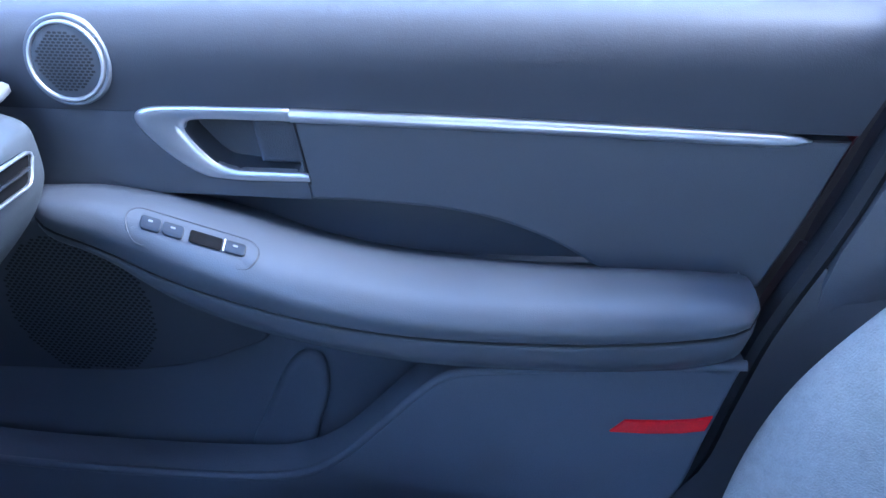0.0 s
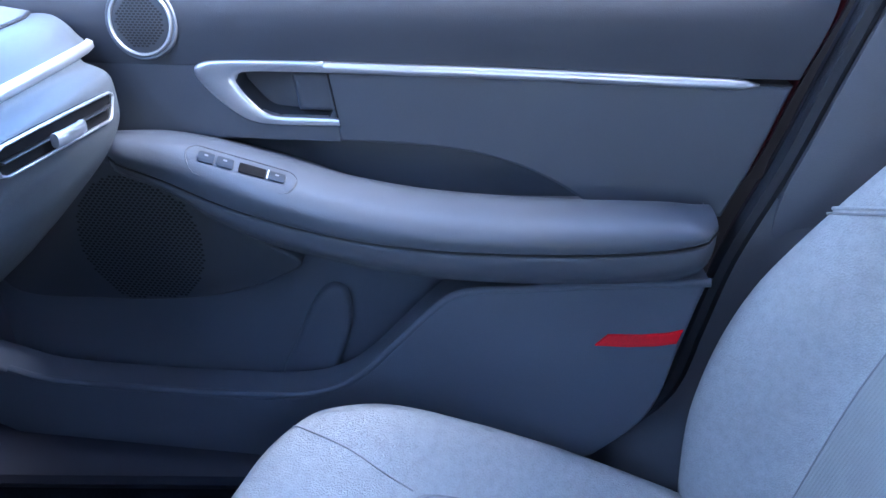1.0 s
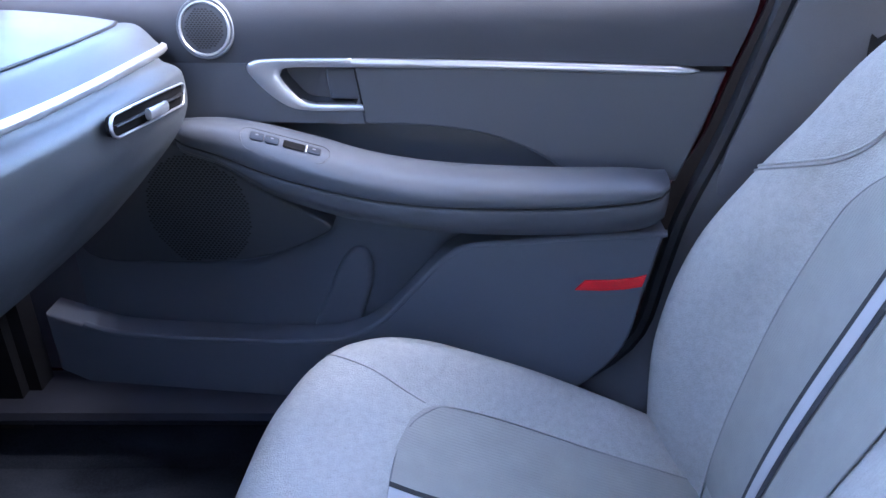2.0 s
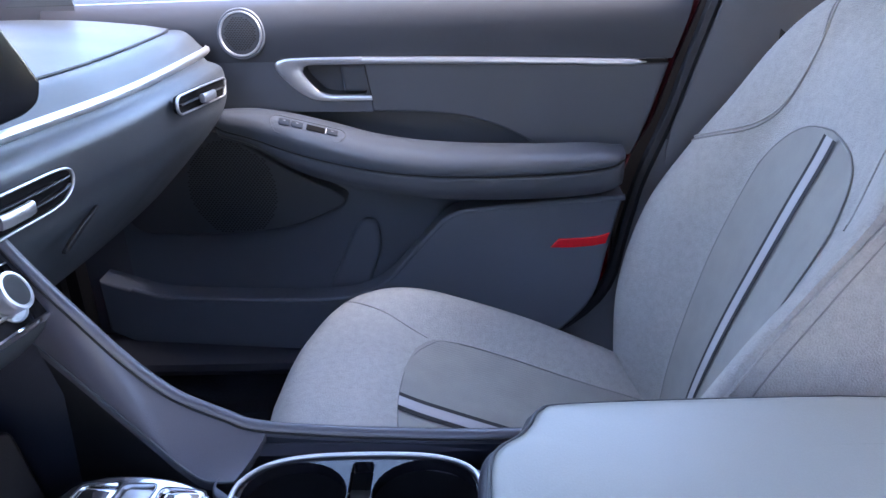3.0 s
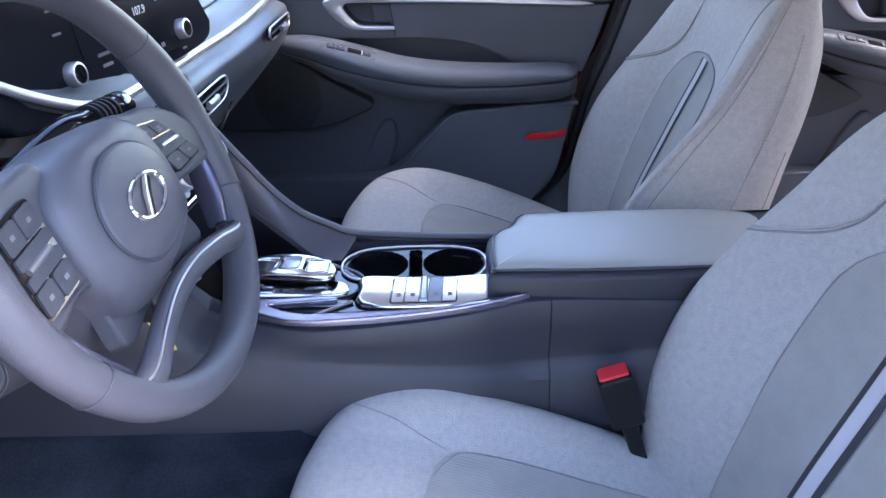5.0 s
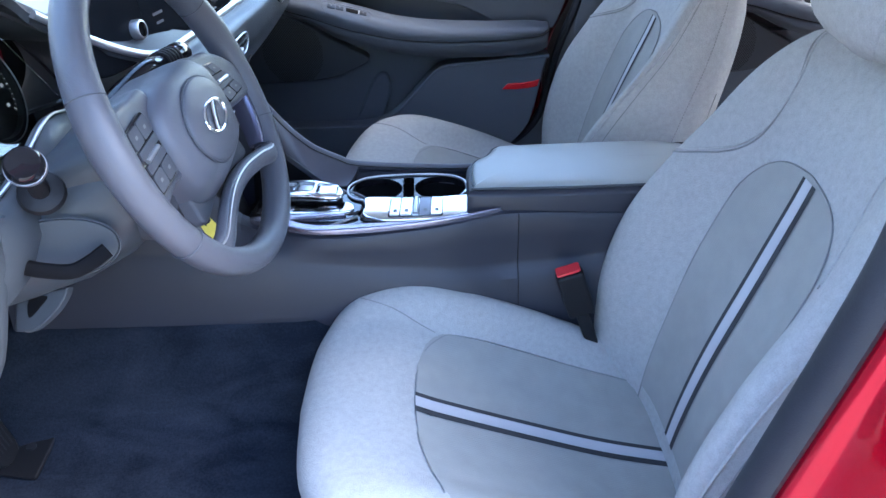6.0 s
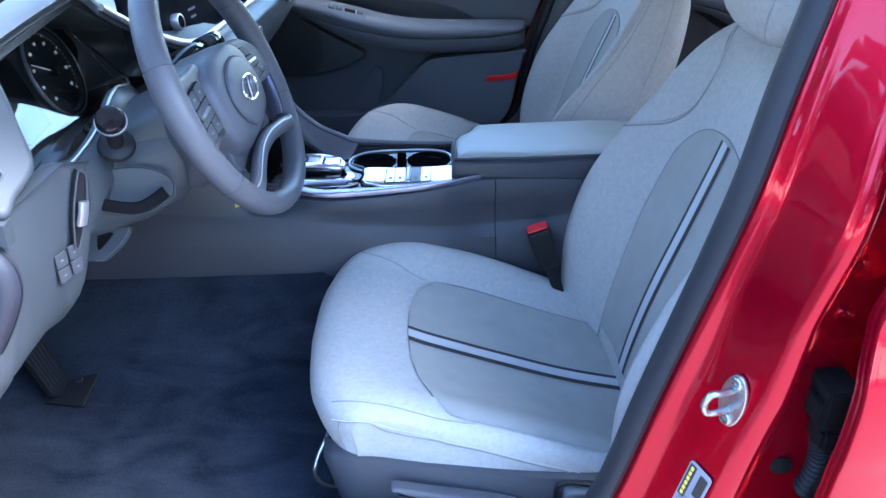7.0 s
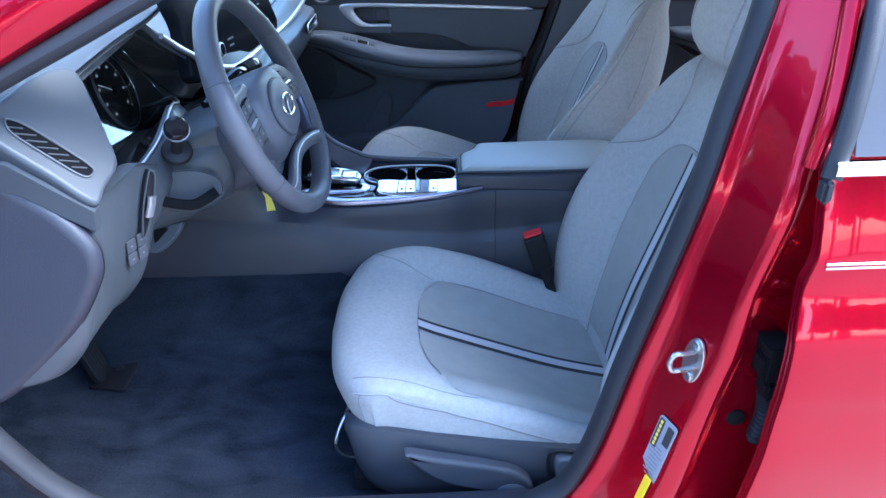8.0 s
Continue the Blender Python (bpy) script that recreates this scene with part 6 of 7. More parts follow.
# infotainment panel
ip = thing("infotainment_panel", (-0.5, 0.03, 0.97), "glossy black touchscreen panel with silver knobs", "touchscreen")
screen_at = frame_at((-0.492, 0.022, 1.068), (0.185, 1, -0.06), (-0.14, 0.05, 0.98))
shape = flat([(0.165, 0.105), (0.195, 0.03), (0.228, -0.036), (0.231, -0.050), (0.213, -0.068), (0.16, -0.075), (0.0, -0.081), (-0.15, -0.083), (-0.225, -0.080), (-0.252, -0.066), (-0.255, -0.045), (-0.247, 0.02), (-0.23, 0.105)], 6)
part("bezel", slab(shape, lambda a, b, c: screen_at(a, b, c - 0.02), 0.026, 0.005, 3), SCREEN, ip, "black glass bezel")
part("display", slab(round_box(0.205, 0.150, 0.004, 3, -0.0, 0.012), lambda a, b, c: screen_at(a, b, c + 0.0062), 0.0012, 0.0005, 1), SCREEN, ip, "lit display glass")
for a, nm in ((0.132, "knob"), (-0.132, "knob")):
    k = part("knob", lathe([(0.0140, 0), (0.0140, 0.009), (0.0130, 0.0128), (0.0108, 0.0132), (0.0106, 0.0118), (0.0, 0.0118)], screen_at(a, -0.040, 0.006), screen_at(0, 0, 1) - screen_at(0, 0, 0), 36), SATIN, ip, "knurled silver knob")
    part("cap", lathe([(0.0104, 0), (0.0104, 0.0012), (0.0, 0.0016)], screen_at(a, -0.040, 0.0178), screen_at(0, 0, 1) - screen_at(0, 0, 0), 24), GLOSS, k)
    for b, w in ((0.060, 0.016), (0.030, 0.014), (0.005, 0.016), (-0.066, 0.012)):
        part("legend", slab(round_box(w, 0.0028, 0.0008, 1, a, b), lambda p, q, r: screen_at(p, q, r + 0.0062), 0.0003, 0.0001, 1), LEGEND_GREY, ip)


def words(text, size, place, material, parent, name="lettering"):
    c = bpy.data.curves.new(name, "FONT")
    c.body, c.size, c.align_x, c.align_y, c.extrude = text, size, "CENTER", "CENTER", 0.0002
    tmp = bpy.data.objects.new(name, c)
    me = bpy.data.meshes.new_from_object(tmp)
    bpy.data.objects.remove(tmp)
    bm = bmesh.new()
    bm.from_mesh(me)
    bpy.data.meshes.remove(me)
    for v in bm.verts:
        v.co = place(v.co.x, v.co.y, v.co.z)
    return part(name, bm, material, parent)


words("107.9", 0.0145, lambda a, b, c: screen_at(a + 0.040, b + 0.001, c + 0.0078), SCREEN_GLOW, ip)
for a, b, w, h in ((0.075, -0.050, 0.010, 0.006), (-0.06, -0.045, 0.022, 0.004), (-0.06, -0.032, 0.030, 0.004), (-0.02, 0.074, 0.034, 0.006), (0.07, 0.074, 0.026, 0.004), (-0.085, 0.072, 0.02, 0.005), (0.055, 0.050, 0.030, 0.008)):
    part("display_mark", slab(round_box(w, h, 0.001, 1, a, b), lambda p, q, r: screen_at(p, q, r + 0.0075), 0.0003, 0.0001, 1), LEGEND_GREY, ip)
part("display_mark_blue", slab(round_box(0.006, 0.008, 0.002, 2, 0.088, 0.010), lambda p, q, r: screen_at(p, q, r + 0.0075), 0.0003, 0.0001, 1), BLUE_GLOW, ip)
part("display_mark_red", slab(round_box(0.010, 0.010, 0.004, 2, 0.022, 0.052), lambda p, q, r: screen_at(p, q, r + 0.0075), 0.0003, 0.0001, 1), RED_GLOW, ip)

# climate panel
cp = thing("climate_panel", (-0.43, 0, 0.85), "glossy black climate panel with silver knobs", "climate control")
cl = frame_at((-0.404, 0.0016, 0.8537), (0, 1, -0.165), (-0.492, 0.142, 0.859))
trap = [(0.121, 0.0), (0.108, 0.057), (-0.10, 0.057), (-0.16, 0.0)]
part("face", slab(trap, lambda a, b, c: cl(a, b, c - 0.016), 0.016, 0.002, 2), GLOSS, cp, "piano black face")
part("face_edge", sweep([cl(0.1195, 0.003, 0.0006), cl(0.107, 0.055, 0.0006), cl(-0.10, 0.055, 0.0006)], oval(0.0010, 0.0008, 6)), SATIN, cp)
part("lip", sweep([cl(-0.162, -0.001, 0.0), cl(0, -0.001, 0.001), cl(0.1215, -0.001, 0.0)], oval(0.0028, 0.0032, 8)), BRIGHT, cp, "silver lower lip")
part("bar", sweep([cl(-0.12, 0.0302, 0.002), cl(0.034, 0.0302, 0.002)], oval(0.0022, 0.0022, 8)), BRIGHT, cp, "bright silver bar")
part("bar", sweep([cl(-0.14, 0.0152, 0.0015), cl(0.050, 0.0152, 0.0015)], oval(0.0014, 0.0016, 8)), SATIN, cp)
out = cl(0, 0, 1) - cl(0, 0, 0)
for a in (0.062, -0.106):
    k = part("knob", lathe([(0.0165, 0), (0.0172, 0.010), (0.0178, 0.0130), (0.0172, 0.0150), (0.0146, 0.0154), (0.0140, 0.0140), (0.0, 0.0140)], cl(a, 0.0300, 0.001), out, 40), SATIN, cp, "knurled silver temperature knob")
    part("cap", lathe([(0.0138, 0), (0.0138, 0.0008), (0.0, 0.0012)], cl(a, 0.0300, 0.0150), out, 28), BLACK, k, "dark knob cap")
    part("ring", lathe([(0.0225, 0), (0.0225, 0.0010), (0.0215, 0.0014), (0.0205, 0.0004), (0.0205, 0.0)], cl(a + 0.003, 0.0285, 0.0004), out, 40), SATIN, k, "thin silver base ring")
for i in range(5):
    for b, h in ((0.0395, 0.0125), (0.0228, 0.0100)):
        a = -0.090 + 0.0275 * i - (0.003 if b < 0.03 else 0)
        k = part("key", slab(round_box(0.0262, h, 0.0015, 2, a, b), lambda p, q, r: cl(p, q, r), 0.0018, 0.0006, 1), GLOSS, cp, "black climate key")
        part("legend", slab(round_box(0.008, 0.0032, 0.001, 1, a, b), lambda p, q, r: cl(p, q, r + 0.0018), 0.0003, 0.0001, 1), RED_GLOW if (i, b < 0.03) in ((2, True), (0, True)) else LEGEND_GREY, k)
    part("key_foot", slab(round_box(0.0262, 0.0028, 0.0006, 1, -0.090 + 0.0275 * i, 0.0345), lambda p, q, r: cl(p, q, r + 0.0014), 0.0008, 0.0003, 1), SATIN, cp)
rows = [[cl(a * k, -0.003, -0.002) + V((x, 0, z)) for a in (-0.16, -0.05, 0.05, 0.121)] for x, z, k in ((0, 0, 1), (-0.012, -0.016, 0.985), (-0.045, -0.045, 0.93), (-0.11, -0.075, 0.85), (-0.20, -0.09, 0.8))]
part("chin", thick(rows, (-0.01, 0, 0.012)), DASH, cp)

# ---- driver side of the dashboard ----
dd = thing("driver_dashboard", (-0.62, -0.45, 0.75), "grey driver side dashboard with hooded dials", "dashboard")
# knee bolster, curved round to the door
PLAN = [(-0.66, -0.735), (-0.59, -0.728), (-0.558, -0.70), (-0.542, -0.655), (-0.528, -0.612), (-0.512, -0.580), (-0.520, -0.555), (-0.548, -0.53), (-0.570, -0.45), (-0.570, -0.30), (-0.56, -0.20), (-0.52, -0.13)]
plan = curve([(a, b, 0) for a, b in PLAN], 6)
TOPK = [(-0.74, 1.0), (-0.70, 1.0), (-0.61, 1.012), (-0.55, 0.985), (-0.48, 0.955), (-0.40, 0.94), (-0.2, 0.945), (-0.13, 0.95)]
LOWK = [(-0.74, 0.72), (-0.66, 0.745), (-0.60, 0.76), (-0.45, 0.765), (-0.2, 0.765)]
rows = []
for p in plan:
    t, l = along(TOPK, p.y), along(LOWK, p.y)
    prof = [(0.010, t + 0.004), (0.004, t + 0.002), (0.0, t - 0.006), (-0.006, t - 0.05), (-0.018, (t + l) / 2 + 0.02), (-0.045, l + 0.06), (-0.075, l + 0.018), (-0.10, l), (-0.16, l - 0.008), (-0.24, l)]
    rows.append([V((p.x + dx, p.y, z)) if p.y > -0.70 else V((p.x + dx * 0.9, p.y, z)) for dx, z in [(c.x, c.y) for c in curve([(a, b, 0) for a, b in prof], 3)]])
part("knee_bolster", thick(rows, (-0.02, 0.0, 0)), DASH, dd, "grey moulded knee bolster", 60)
# end cap facing the open door
cap = flat([(-0.78, 1.085), (-0.70, 1.078), (-0.652, 1.051), (-0.597, 1.009), (-0.560, 0.958), (-0.553, 0.925), (-0.565, 0.885), (-0.612, 0.812), (-0.69, 0.732), (-0.757, 0.684), (-0.85, 0.655), (-0.95, 0.70), (-0.96, 0.95), (-0.88, 1.06)], 6)
side = lambda x, z, w: V((x, -0.712 - w, z))
part("end_cap", slab(cap, side, 0.024, 0.016, 5), CONSOLE, dd, "smooth violet grey dash end cover", 60)
part("end_cap_seam", tube([side(x, z, 0.006) for x, z in cap], 0.0016, 6, True, (0, 1, 0)), BLACK, dd)
# corner pod with slanted louvres
nrm = V((0.7, -0.35, 0.62)).normalized()
uu = V((0.068, -0.02, -0.072))
uu = (uu - nrm * uu.dot(nrm)).normalized()
pod_at = frame_at(V((-0.575, -0.668, 1.078)) - nrm * 0.03, uu, nrm.cross(uu))


def pod2(p):
    """World point to pod plane coordinates."""
    q = V(p) - pod_at(0, 0, 0)
    return (q.dot(uu), q.dot(nrm.cross(uu)))


pod = flat([pod2(p) for p in ((-0.655, -0.738, 1.122), (-0.635, -0.66, 1.142), (-0.611, -0.605, 1.152), (-0.590, -0.577, 1.143), (-0.572, -0.590, 1.112), (-0.548, -0.622, 1.068), (-0.529, -0.652, 1.034), (-0.535, -0.695, 1.018), (-0.5425, -0.724, 1.008), (-0.586, -0.733, 1.053), (-0.63, -0.742, 1.10))], 5)
pd = part("corner_pod", slab(pod, pod_at, 0.030, 0.007, 4), DASH, dd, "grey corner pod", 60)
mouth = flat([pod2(p) for p in ((-0.634, -0.708, 1.118), (-0.620, -0.698, 1.110), (-0.590, -0.690, 1.080), (-0.558, -0.684, 1.046), (-0.5515, -0.689, 1.036), (-0.560, -0.703, 1.037), (-0.590, -0.711, 1.066), (-0.625, -0.717, 1.103))], 5)
# flat black plate for the shade behind the louvres
lv = part("louvre_mouth", slab(mouth, lambda a, b, c: pod_at(a, b, c + 0.0295), 0.001, 0.0003, 1), MATT_BLACK, pd, "dark slanted side vent")
part("louvre_rim", sweep([pod_at(a, b, 0.0315) for a, b in mouth], oval(0.0015, 0.0015, 8), nrm, True), DASH_TOP, lv)
a0, a1 = min(p[0] for p in mouth), max(p[0] for p in mouth)
for k in range(7):
    a = a0 + (a1 - a0) * (k + 1) / 8.2
    b = -0.0565 + (a + 0.055) * 0.345
    h = 0.0105 if 0 < k < 6 else 0.008
    part("louvre", sweep([pod_at(a - 0.72 * h, b - h, 0.0312), pod_at(a + 0.72 * h, b + h, 0.0312)], oval(0.0009, 0.0014, 6), nrm), DASH_TOP, lv)
# side wall under the pod
rows = [[V((x, y, z)) for x, y, z in ((-0.70, -0.745, 1.08), (-0.63, -0.745, 1.075), (-0.585, -0.737, 1.035), (-0.545, -0.727, 0.998))], [V((x, y, z)) for x, y, z in ((-0.70, -0.735, 1.04), (-0.63, -0.735, 1.03), (-0.585, -0.73, 0.995), (-0.552, -0.72, 0.965))]]
part("pod_side", thick(rows, (0, 0.02, 0)), DASH, dd)
# dash top on the driver side
rows = []
for y in span(-0.76, -0.04, 34):
    crest = eased([(-0.76, 1.05), (-0.68, 1.112), (-0.60, 1.136), (-0.45, 1.150), (-0.30, 1.152), (-0.17, 1.150), (-0.04, 1.148)], y)
    lip = eased([(-0.76, -0.66), (-0.68, -0.635), (-0.60, -0.600), (-0.45, -0.578), (-0.30, -0.565), (-0.22, -0.568), (-0.04, -0.575)], y)
    rows.append([V((-1.2, y, 1.0)), V((-1.0, y, 1.04)), V((-0.85, y, crest - 0.02)), V((-0.75, y, crest - 0.002)), V((lip - 0.05, y, crest + 0.002)), V((lip - 0.010, y, crest + 0.001)), V((lip, y, crest - 0.005)), V((lip - 0.008, y, crest - 0.010))])
part("hood", thick(rows, (-0.006, 0, -0.012)), DASH, dd, "grey hood over the dials", 60)
# recess walls round the dials
rows = [[V((x, y, z)) for y in span(-0.575, -0.05, 16)] for x, z in ((-0.60, 1.112), (-0.65, 1.098), (-0.72, 1.082))]
part("recess_roof", thick(rows, (0, 0, 0.01)), DASH_TOP, dd)
wing = curve([(-0.470, -0.095, 0.992), (-0.488, -0.14, 1.004), (-0.509, -0.19, 1.030), (-0.534, -0.24, 1.065), (-0.553, -0.295, 1.106)], 5)
fold = curve([(-0.560, -0.150, 0.955), (-0.580, -0.19, 0.975), (-0.640, -0.115, 0.985), (-0.70, -0.04, 0.992), (-0.76, 0.03, 0.997)], 5)
rows = [[p.lerp(q, t) + V((-0.02, 0.015, 0)) * math.sin(math.pi * t) for t in span(0, 1, 6)] for p, q in zip(wing, fold)]
part("recess_side", thick(rows, (0.0, 0.008, -0.004)), DASH_TOP, dd, "", 60)
part("recess_seam", tube(fold, 0.0022, 6), BLACK, dd)
rows = [[p, p.lerp(V((-0.72, p.y, 0.93)), 0.5), V((-0.72, p.y - 0.02, 0.92))] for p in fold[4:]]
part("recess_corner", thick(rows, (0, 0.006, -0.004)), DASH_TOP, dd)
SWOOSH = [(-0.540, -0.590, 0.990), (-0.532, -0.55, 0.992), (-0.526, -0.49, 1.000), (-0.524, -0.44, 1.013), (-0.526, -0.402, 1.020), (-0.532, -0.36, 1.016), (-0.540, -0.31, 1.000), (-0.555, -0.25, 0.982), (-0.575, -0.20, 0.972)]
sw_path = curve(SWOOSH, 6)
part("swoosh_trim", sweep(sw_path, oval(0.0022, 0.0020, 8), (0, 0, 1)), SATIN, dd, "thin silver line under the dials")
rows = [[p.lerp(V((-0.668, p.y, 0.915)), t) + V((0, 0, -0.012 * math.sin(math.pi * t))) for t in span(0.02, 1, 6)] for p in sw_path]
part("recess_floor", thick(rows, (0, 0, -0.012)), GLOSS, dd)
rows = [[p + V((0, 0, -0.003)), p + V((0.012, 0, -0.020)), p + V((0.016, 0, -0.06)), p + V((0.0, 0, -0.10))] for p in sw_path]
rows = [[V((max(q.x, -0.60), q.y, q.z)) for q in r] for r in rows]
part("recess_apron", thick(rows, (-0.01, 0, 0)), DASH, dd, "", 60)
# dials
ic = thing("instrument_cluster", (-0.68, -0.37, 0.92), "black instrument dials behind clear cover", "instrument cluster")
ia = frame_at((-0.676, -0.375, 1.0), (0, 1, 0), (-0.32, 0, 0.95))
part("face", slab(round_box(0.375, 0.185, 0.03, 5), lambda a, b, c: ia(a, b, c - 0.012), 0.012, 0.003), DIAL, ic)
for a in (0.132, -0.118):
    g = part("dial", lathe([(0.073, 0), (0.073, 0.010), (0.0715, 0.0115), (0.0665, 0.0115), (0.0640, 0.004), (0.0, 0.004)], ia(a, 0.0, 0.0), ia(0, 0, 1) - ia(0, 0, 0), 56), DIAL, ic, "round dial")
    part("bezel_ring", lathe([(0.0735, 0.008), (0.0735, 0.0125), (0.0720, 0.0130), (0.0715, 0.0120)], ia(a, 0, 0), ia(0, 0, 1) - ia(0, 0, 0), 56, caps=False), SATIN, g)
    bm = bmesh.new()
    for k in range(41):
        th = radians(225 - 270 * k / 40)
        r0, r1 = (0.0575 if k % 5 == 0 else 0.0600), 0.0630
        c, s = math.cos(th), math.sin(th)
        w = 0.0010 if k % 5 == 0 else 0.0005
        bm.faces.new([bm.verts.new(ia(a + c * r - s * e, s * r + c * e, 0.0044)) for r, e in ((r0, -w), (r1, -w), (r1, w), (r0, w))])
    for k in range(9):
        th = radians(225 - 270 * k / 8)
        slab(round_box(0.0072, 0.0048, 0.001, 1, a + 0.0480 * math.cos(th), 0.0470 * math.sin(th)), lambda p, q, r: ia(p, q, r + 0.0042), 0.0003, 0.0001, 1, bm)
    part("scale", bm, DIAL_GLOW, g, "white scale marks")
    th = radians(150 if a > 0 else 225)
    c, s = math.cos(th), math.sin(th)
    part("needle", sweep([ia(a - 0.012 * c, -0.012 * s, 0.008), ia(a + 0.054 * c, 0.054 * s, 0.008)], oval(0.0011, 0.0008, 6), ia(0, 0, 1) - ia(0, 0, 0)), DIAL_GLOW, g, "thin pale needle")
    part("needle_hub", lathe([(0.010, 0.004), (0.010, 0.009), (0.0, 0.0105)], ia(a, 0, 0), ia(0, 0, 1) - ia(0, 0, 0), 20), BLACK, g)
part("info_display", slab(round_box(0.085, 0.11, 0.006, 3, 0.007, 0.0), lambda a, b, c: ia(a, b, c + 0.001), 0.002, 0.0006, 1), SCREEN, ic)
rows = [[ia(a, b, 0.050 - 0.020 * (b / 0.08)) for a in span(-0.185, 0.185, 6)] for b in span(-0.082, 0.085, 4)]
lens = part("clear_cover", thick(rows, tuple((ia(0, 0, 1) - ia(0, 0, 0)) * 0.0015)), GLASS, ic, "clear cover")
lens.visible_shadow = False

# vent slit with silver tab and keys on the knee bolster
vf = frame_at((-0.521, -0.598, 0.950), (0.50, 0.85, 0.05), (0.32, 0.24, 0.90))
slit = flat([(0.010, 0.048), (0.004, 0.046), (-0.012, 0.0), (-0.020, -0.045), (-0.018, -0.056), (-0.008, -0.040), (0.008, 0.0), (0.015, 0.036)], 5)
sv = part("slit_vent", slab(slit, lambda a, b, c: vf(a, b, c - 0.004), 0.006, 0.001, 1), BLACK, dd, "narrow dark air vent")
part("rim", sweep([vf(a, b, 0.003) for a, b in slit], oval(0.0014, 0.0014, 8), vf(0, 0, 1) - vf(0, 0, 0), True), DASH, sv)
part("tab", sweep([vf(-0.008, -0.020, 0.007), vf(-0.003, -0.002, 0.009), vf(0.002, 0.010, 0.007)], oval(0.007, 0.004, 10, 0.7), vf(0, 0, 1) - vf(0, 0, 0)), SATIN, sv, "silver air direction tab")
kf = frame_at((-0.546, -0.616, 0.880), (0.50, 0.85, 0.05), (0.34, 0.28, 0.90))
for a, b in ((-0.010, 0.012), (0.010, 0.013), (-0.010, -0.012), (0.010, -0.011)):
    k = part("dash_key", slab(round_box(0.017, 0.021, 0.002, 2, a, b), lambda p, q, r: kf(p, q, r - 0.0005), 0.0025, 0.0008, 2), RECESS, dd, "small dash key")
    part("legend", slab(round_box(0.004, 0.003, 0.001, 1, a, b), lambda p, q, r: kf(p, q, r + 0.0021), 0.0003, 0.0001, 1), LEGEND_GREY, k)

# bonnet release recess with black lever
rx = frame_at((-0.497, -0.502, 0.920), (1, 0.16, 0.0), (-0.03, 0.22, 1))
oval_pts = [(0.062 * math.cos(t), 0.034 * math.copysign(abs(math.sin(t)) ** 0.9, math.sin(t))) for t in (math.tau * i / 36 for i in range(36))]
part("recess_ring", sweep([rx(a, b, 0.0) for a, b in oval_pts], oval(0.0009, 0.0009, 8), rx(0, 0, 1) - rx(0, 0, 0), True), DASH, dd)
part("recess_dish", slab([(a * 0.97, b * 0.95) for a, b in oval_pts], lambda a, b, c: rx(a, b, c - 0.004), 0.005, 0.001, 1), DASH, dd)
path = curve([rx(-0.064, 0.001, 0.012), rx(-0.045, -0.004, 0.020), rx(-0.015, -0.013, 0.026), rx(0.014, -0.018, 0.027), rx(0.034, -0.012, 0.024), rx(0.052, -0.002, 0.018)], 8)
part("tilt_lever", sweep(path, oval(0.0085, 0.0055, 10, 0.7), rx(0, 0, 1) - rx(0, 0, 0)), MATT_BLACK, dd, "black column tilt lever")
# corner of the knee panel under the column, with a black patch for its shaded vent
tf = frame_at((-0.5513, -0.485, 0.8282), (0.999, -0.043, -0.018), (0.038, 0.540, 0.841))
lip = flat([(0.0313, 0.0248), (0.0284, 0.0146), (0.0182, -0.0020), (0.0020, -0.0180), (-0.0095, -0.0255), (-0.018, -0.0260)], 5, False)
kp = part("knee_panel_corner", slab(lip + [(-0.030, -0.026), (-0.030, 0.0235), (-0.016, 0.0233)], lambda a, b, c: tf(a, b, c - 0.014), 0.014, 0.003), DASH, dd)
part("foot_vent", slab(flat([(-0.013, 0.0124), (0.008, 0.0153), (0.001, 0.004), (-0.013, -0.010)], 3), lambda a, b, c: tf(a, b, c - 0.0005), 0.0012, 0.0003, 1), MATT_BLACK, kp, "small dark foot vent")
part("lip", tube([tf(a * 0.97, b * 0.97, 0.0002) for a, b in lip], 0.0011, 6), DASH_TOP, kp)


# ---- steering wheel and column ----
TILT, YAW = radians(22.7), radians(-3.8)
WN = V((math.cos(TILT) * math.cos(YAW), math.cos(TILT) * math.sin(YAW), math.sin(TILT)))
WS = V((0, 0, 1)).cross(WN).normalized()
WU = WN.cross(WS)
WC = V((-0.367, -0.382, 1.021))
wheel_at = lambda a, b, c: WC + WS * a + WU * b + WN * c


def hub_at(a, b, c):
    """A place on the hub, which sits off the rim's middle and falls away at its foot."""
    k = max(0, 1 - max(0, abs(a) - 0.09) / 0.075)
    return wheel_at(a - 0.0195 * k, b - 0.010 * k, c - 0.002 - 0.042 * max(0, (-b - 0.036) / 0.055) ** 1.4)


sw = thing("steering_wheel", tuple(WC), "grey four spoke steering wheel with airbag hub", "steering wheel")
R = 0.179
ring = [wheel_at(R * math.sin(t), R * math.cos(t), 0) for t in (math.tau * i / 96 for i in range(96))]
bm = bmesh.new()
rows = []
for i in range(96):
    t = math.tau * i / 96
    fat = 1 + 0.10 * math.exp(-((math.degrees(t) - 75) / 16) ** 2) + 0.10 * math.exp(-((math.degrees(t) - 285) / 16) ** 2)
    dirn = WS * math.sin(t) + WU * math.cos(t)
    rows.append([ring[i] + dirn * (0.0165 * fat * math.cos(a)) + WN * (0.0185 * fat * math.sin(a)) for a in (math.tau * j / 18 for j in range(18))])
rows.append(rows[0])
vs = [[bm.verts.new(p) for p in r] for r in rows[:-1]]
vs.append(vs[0])
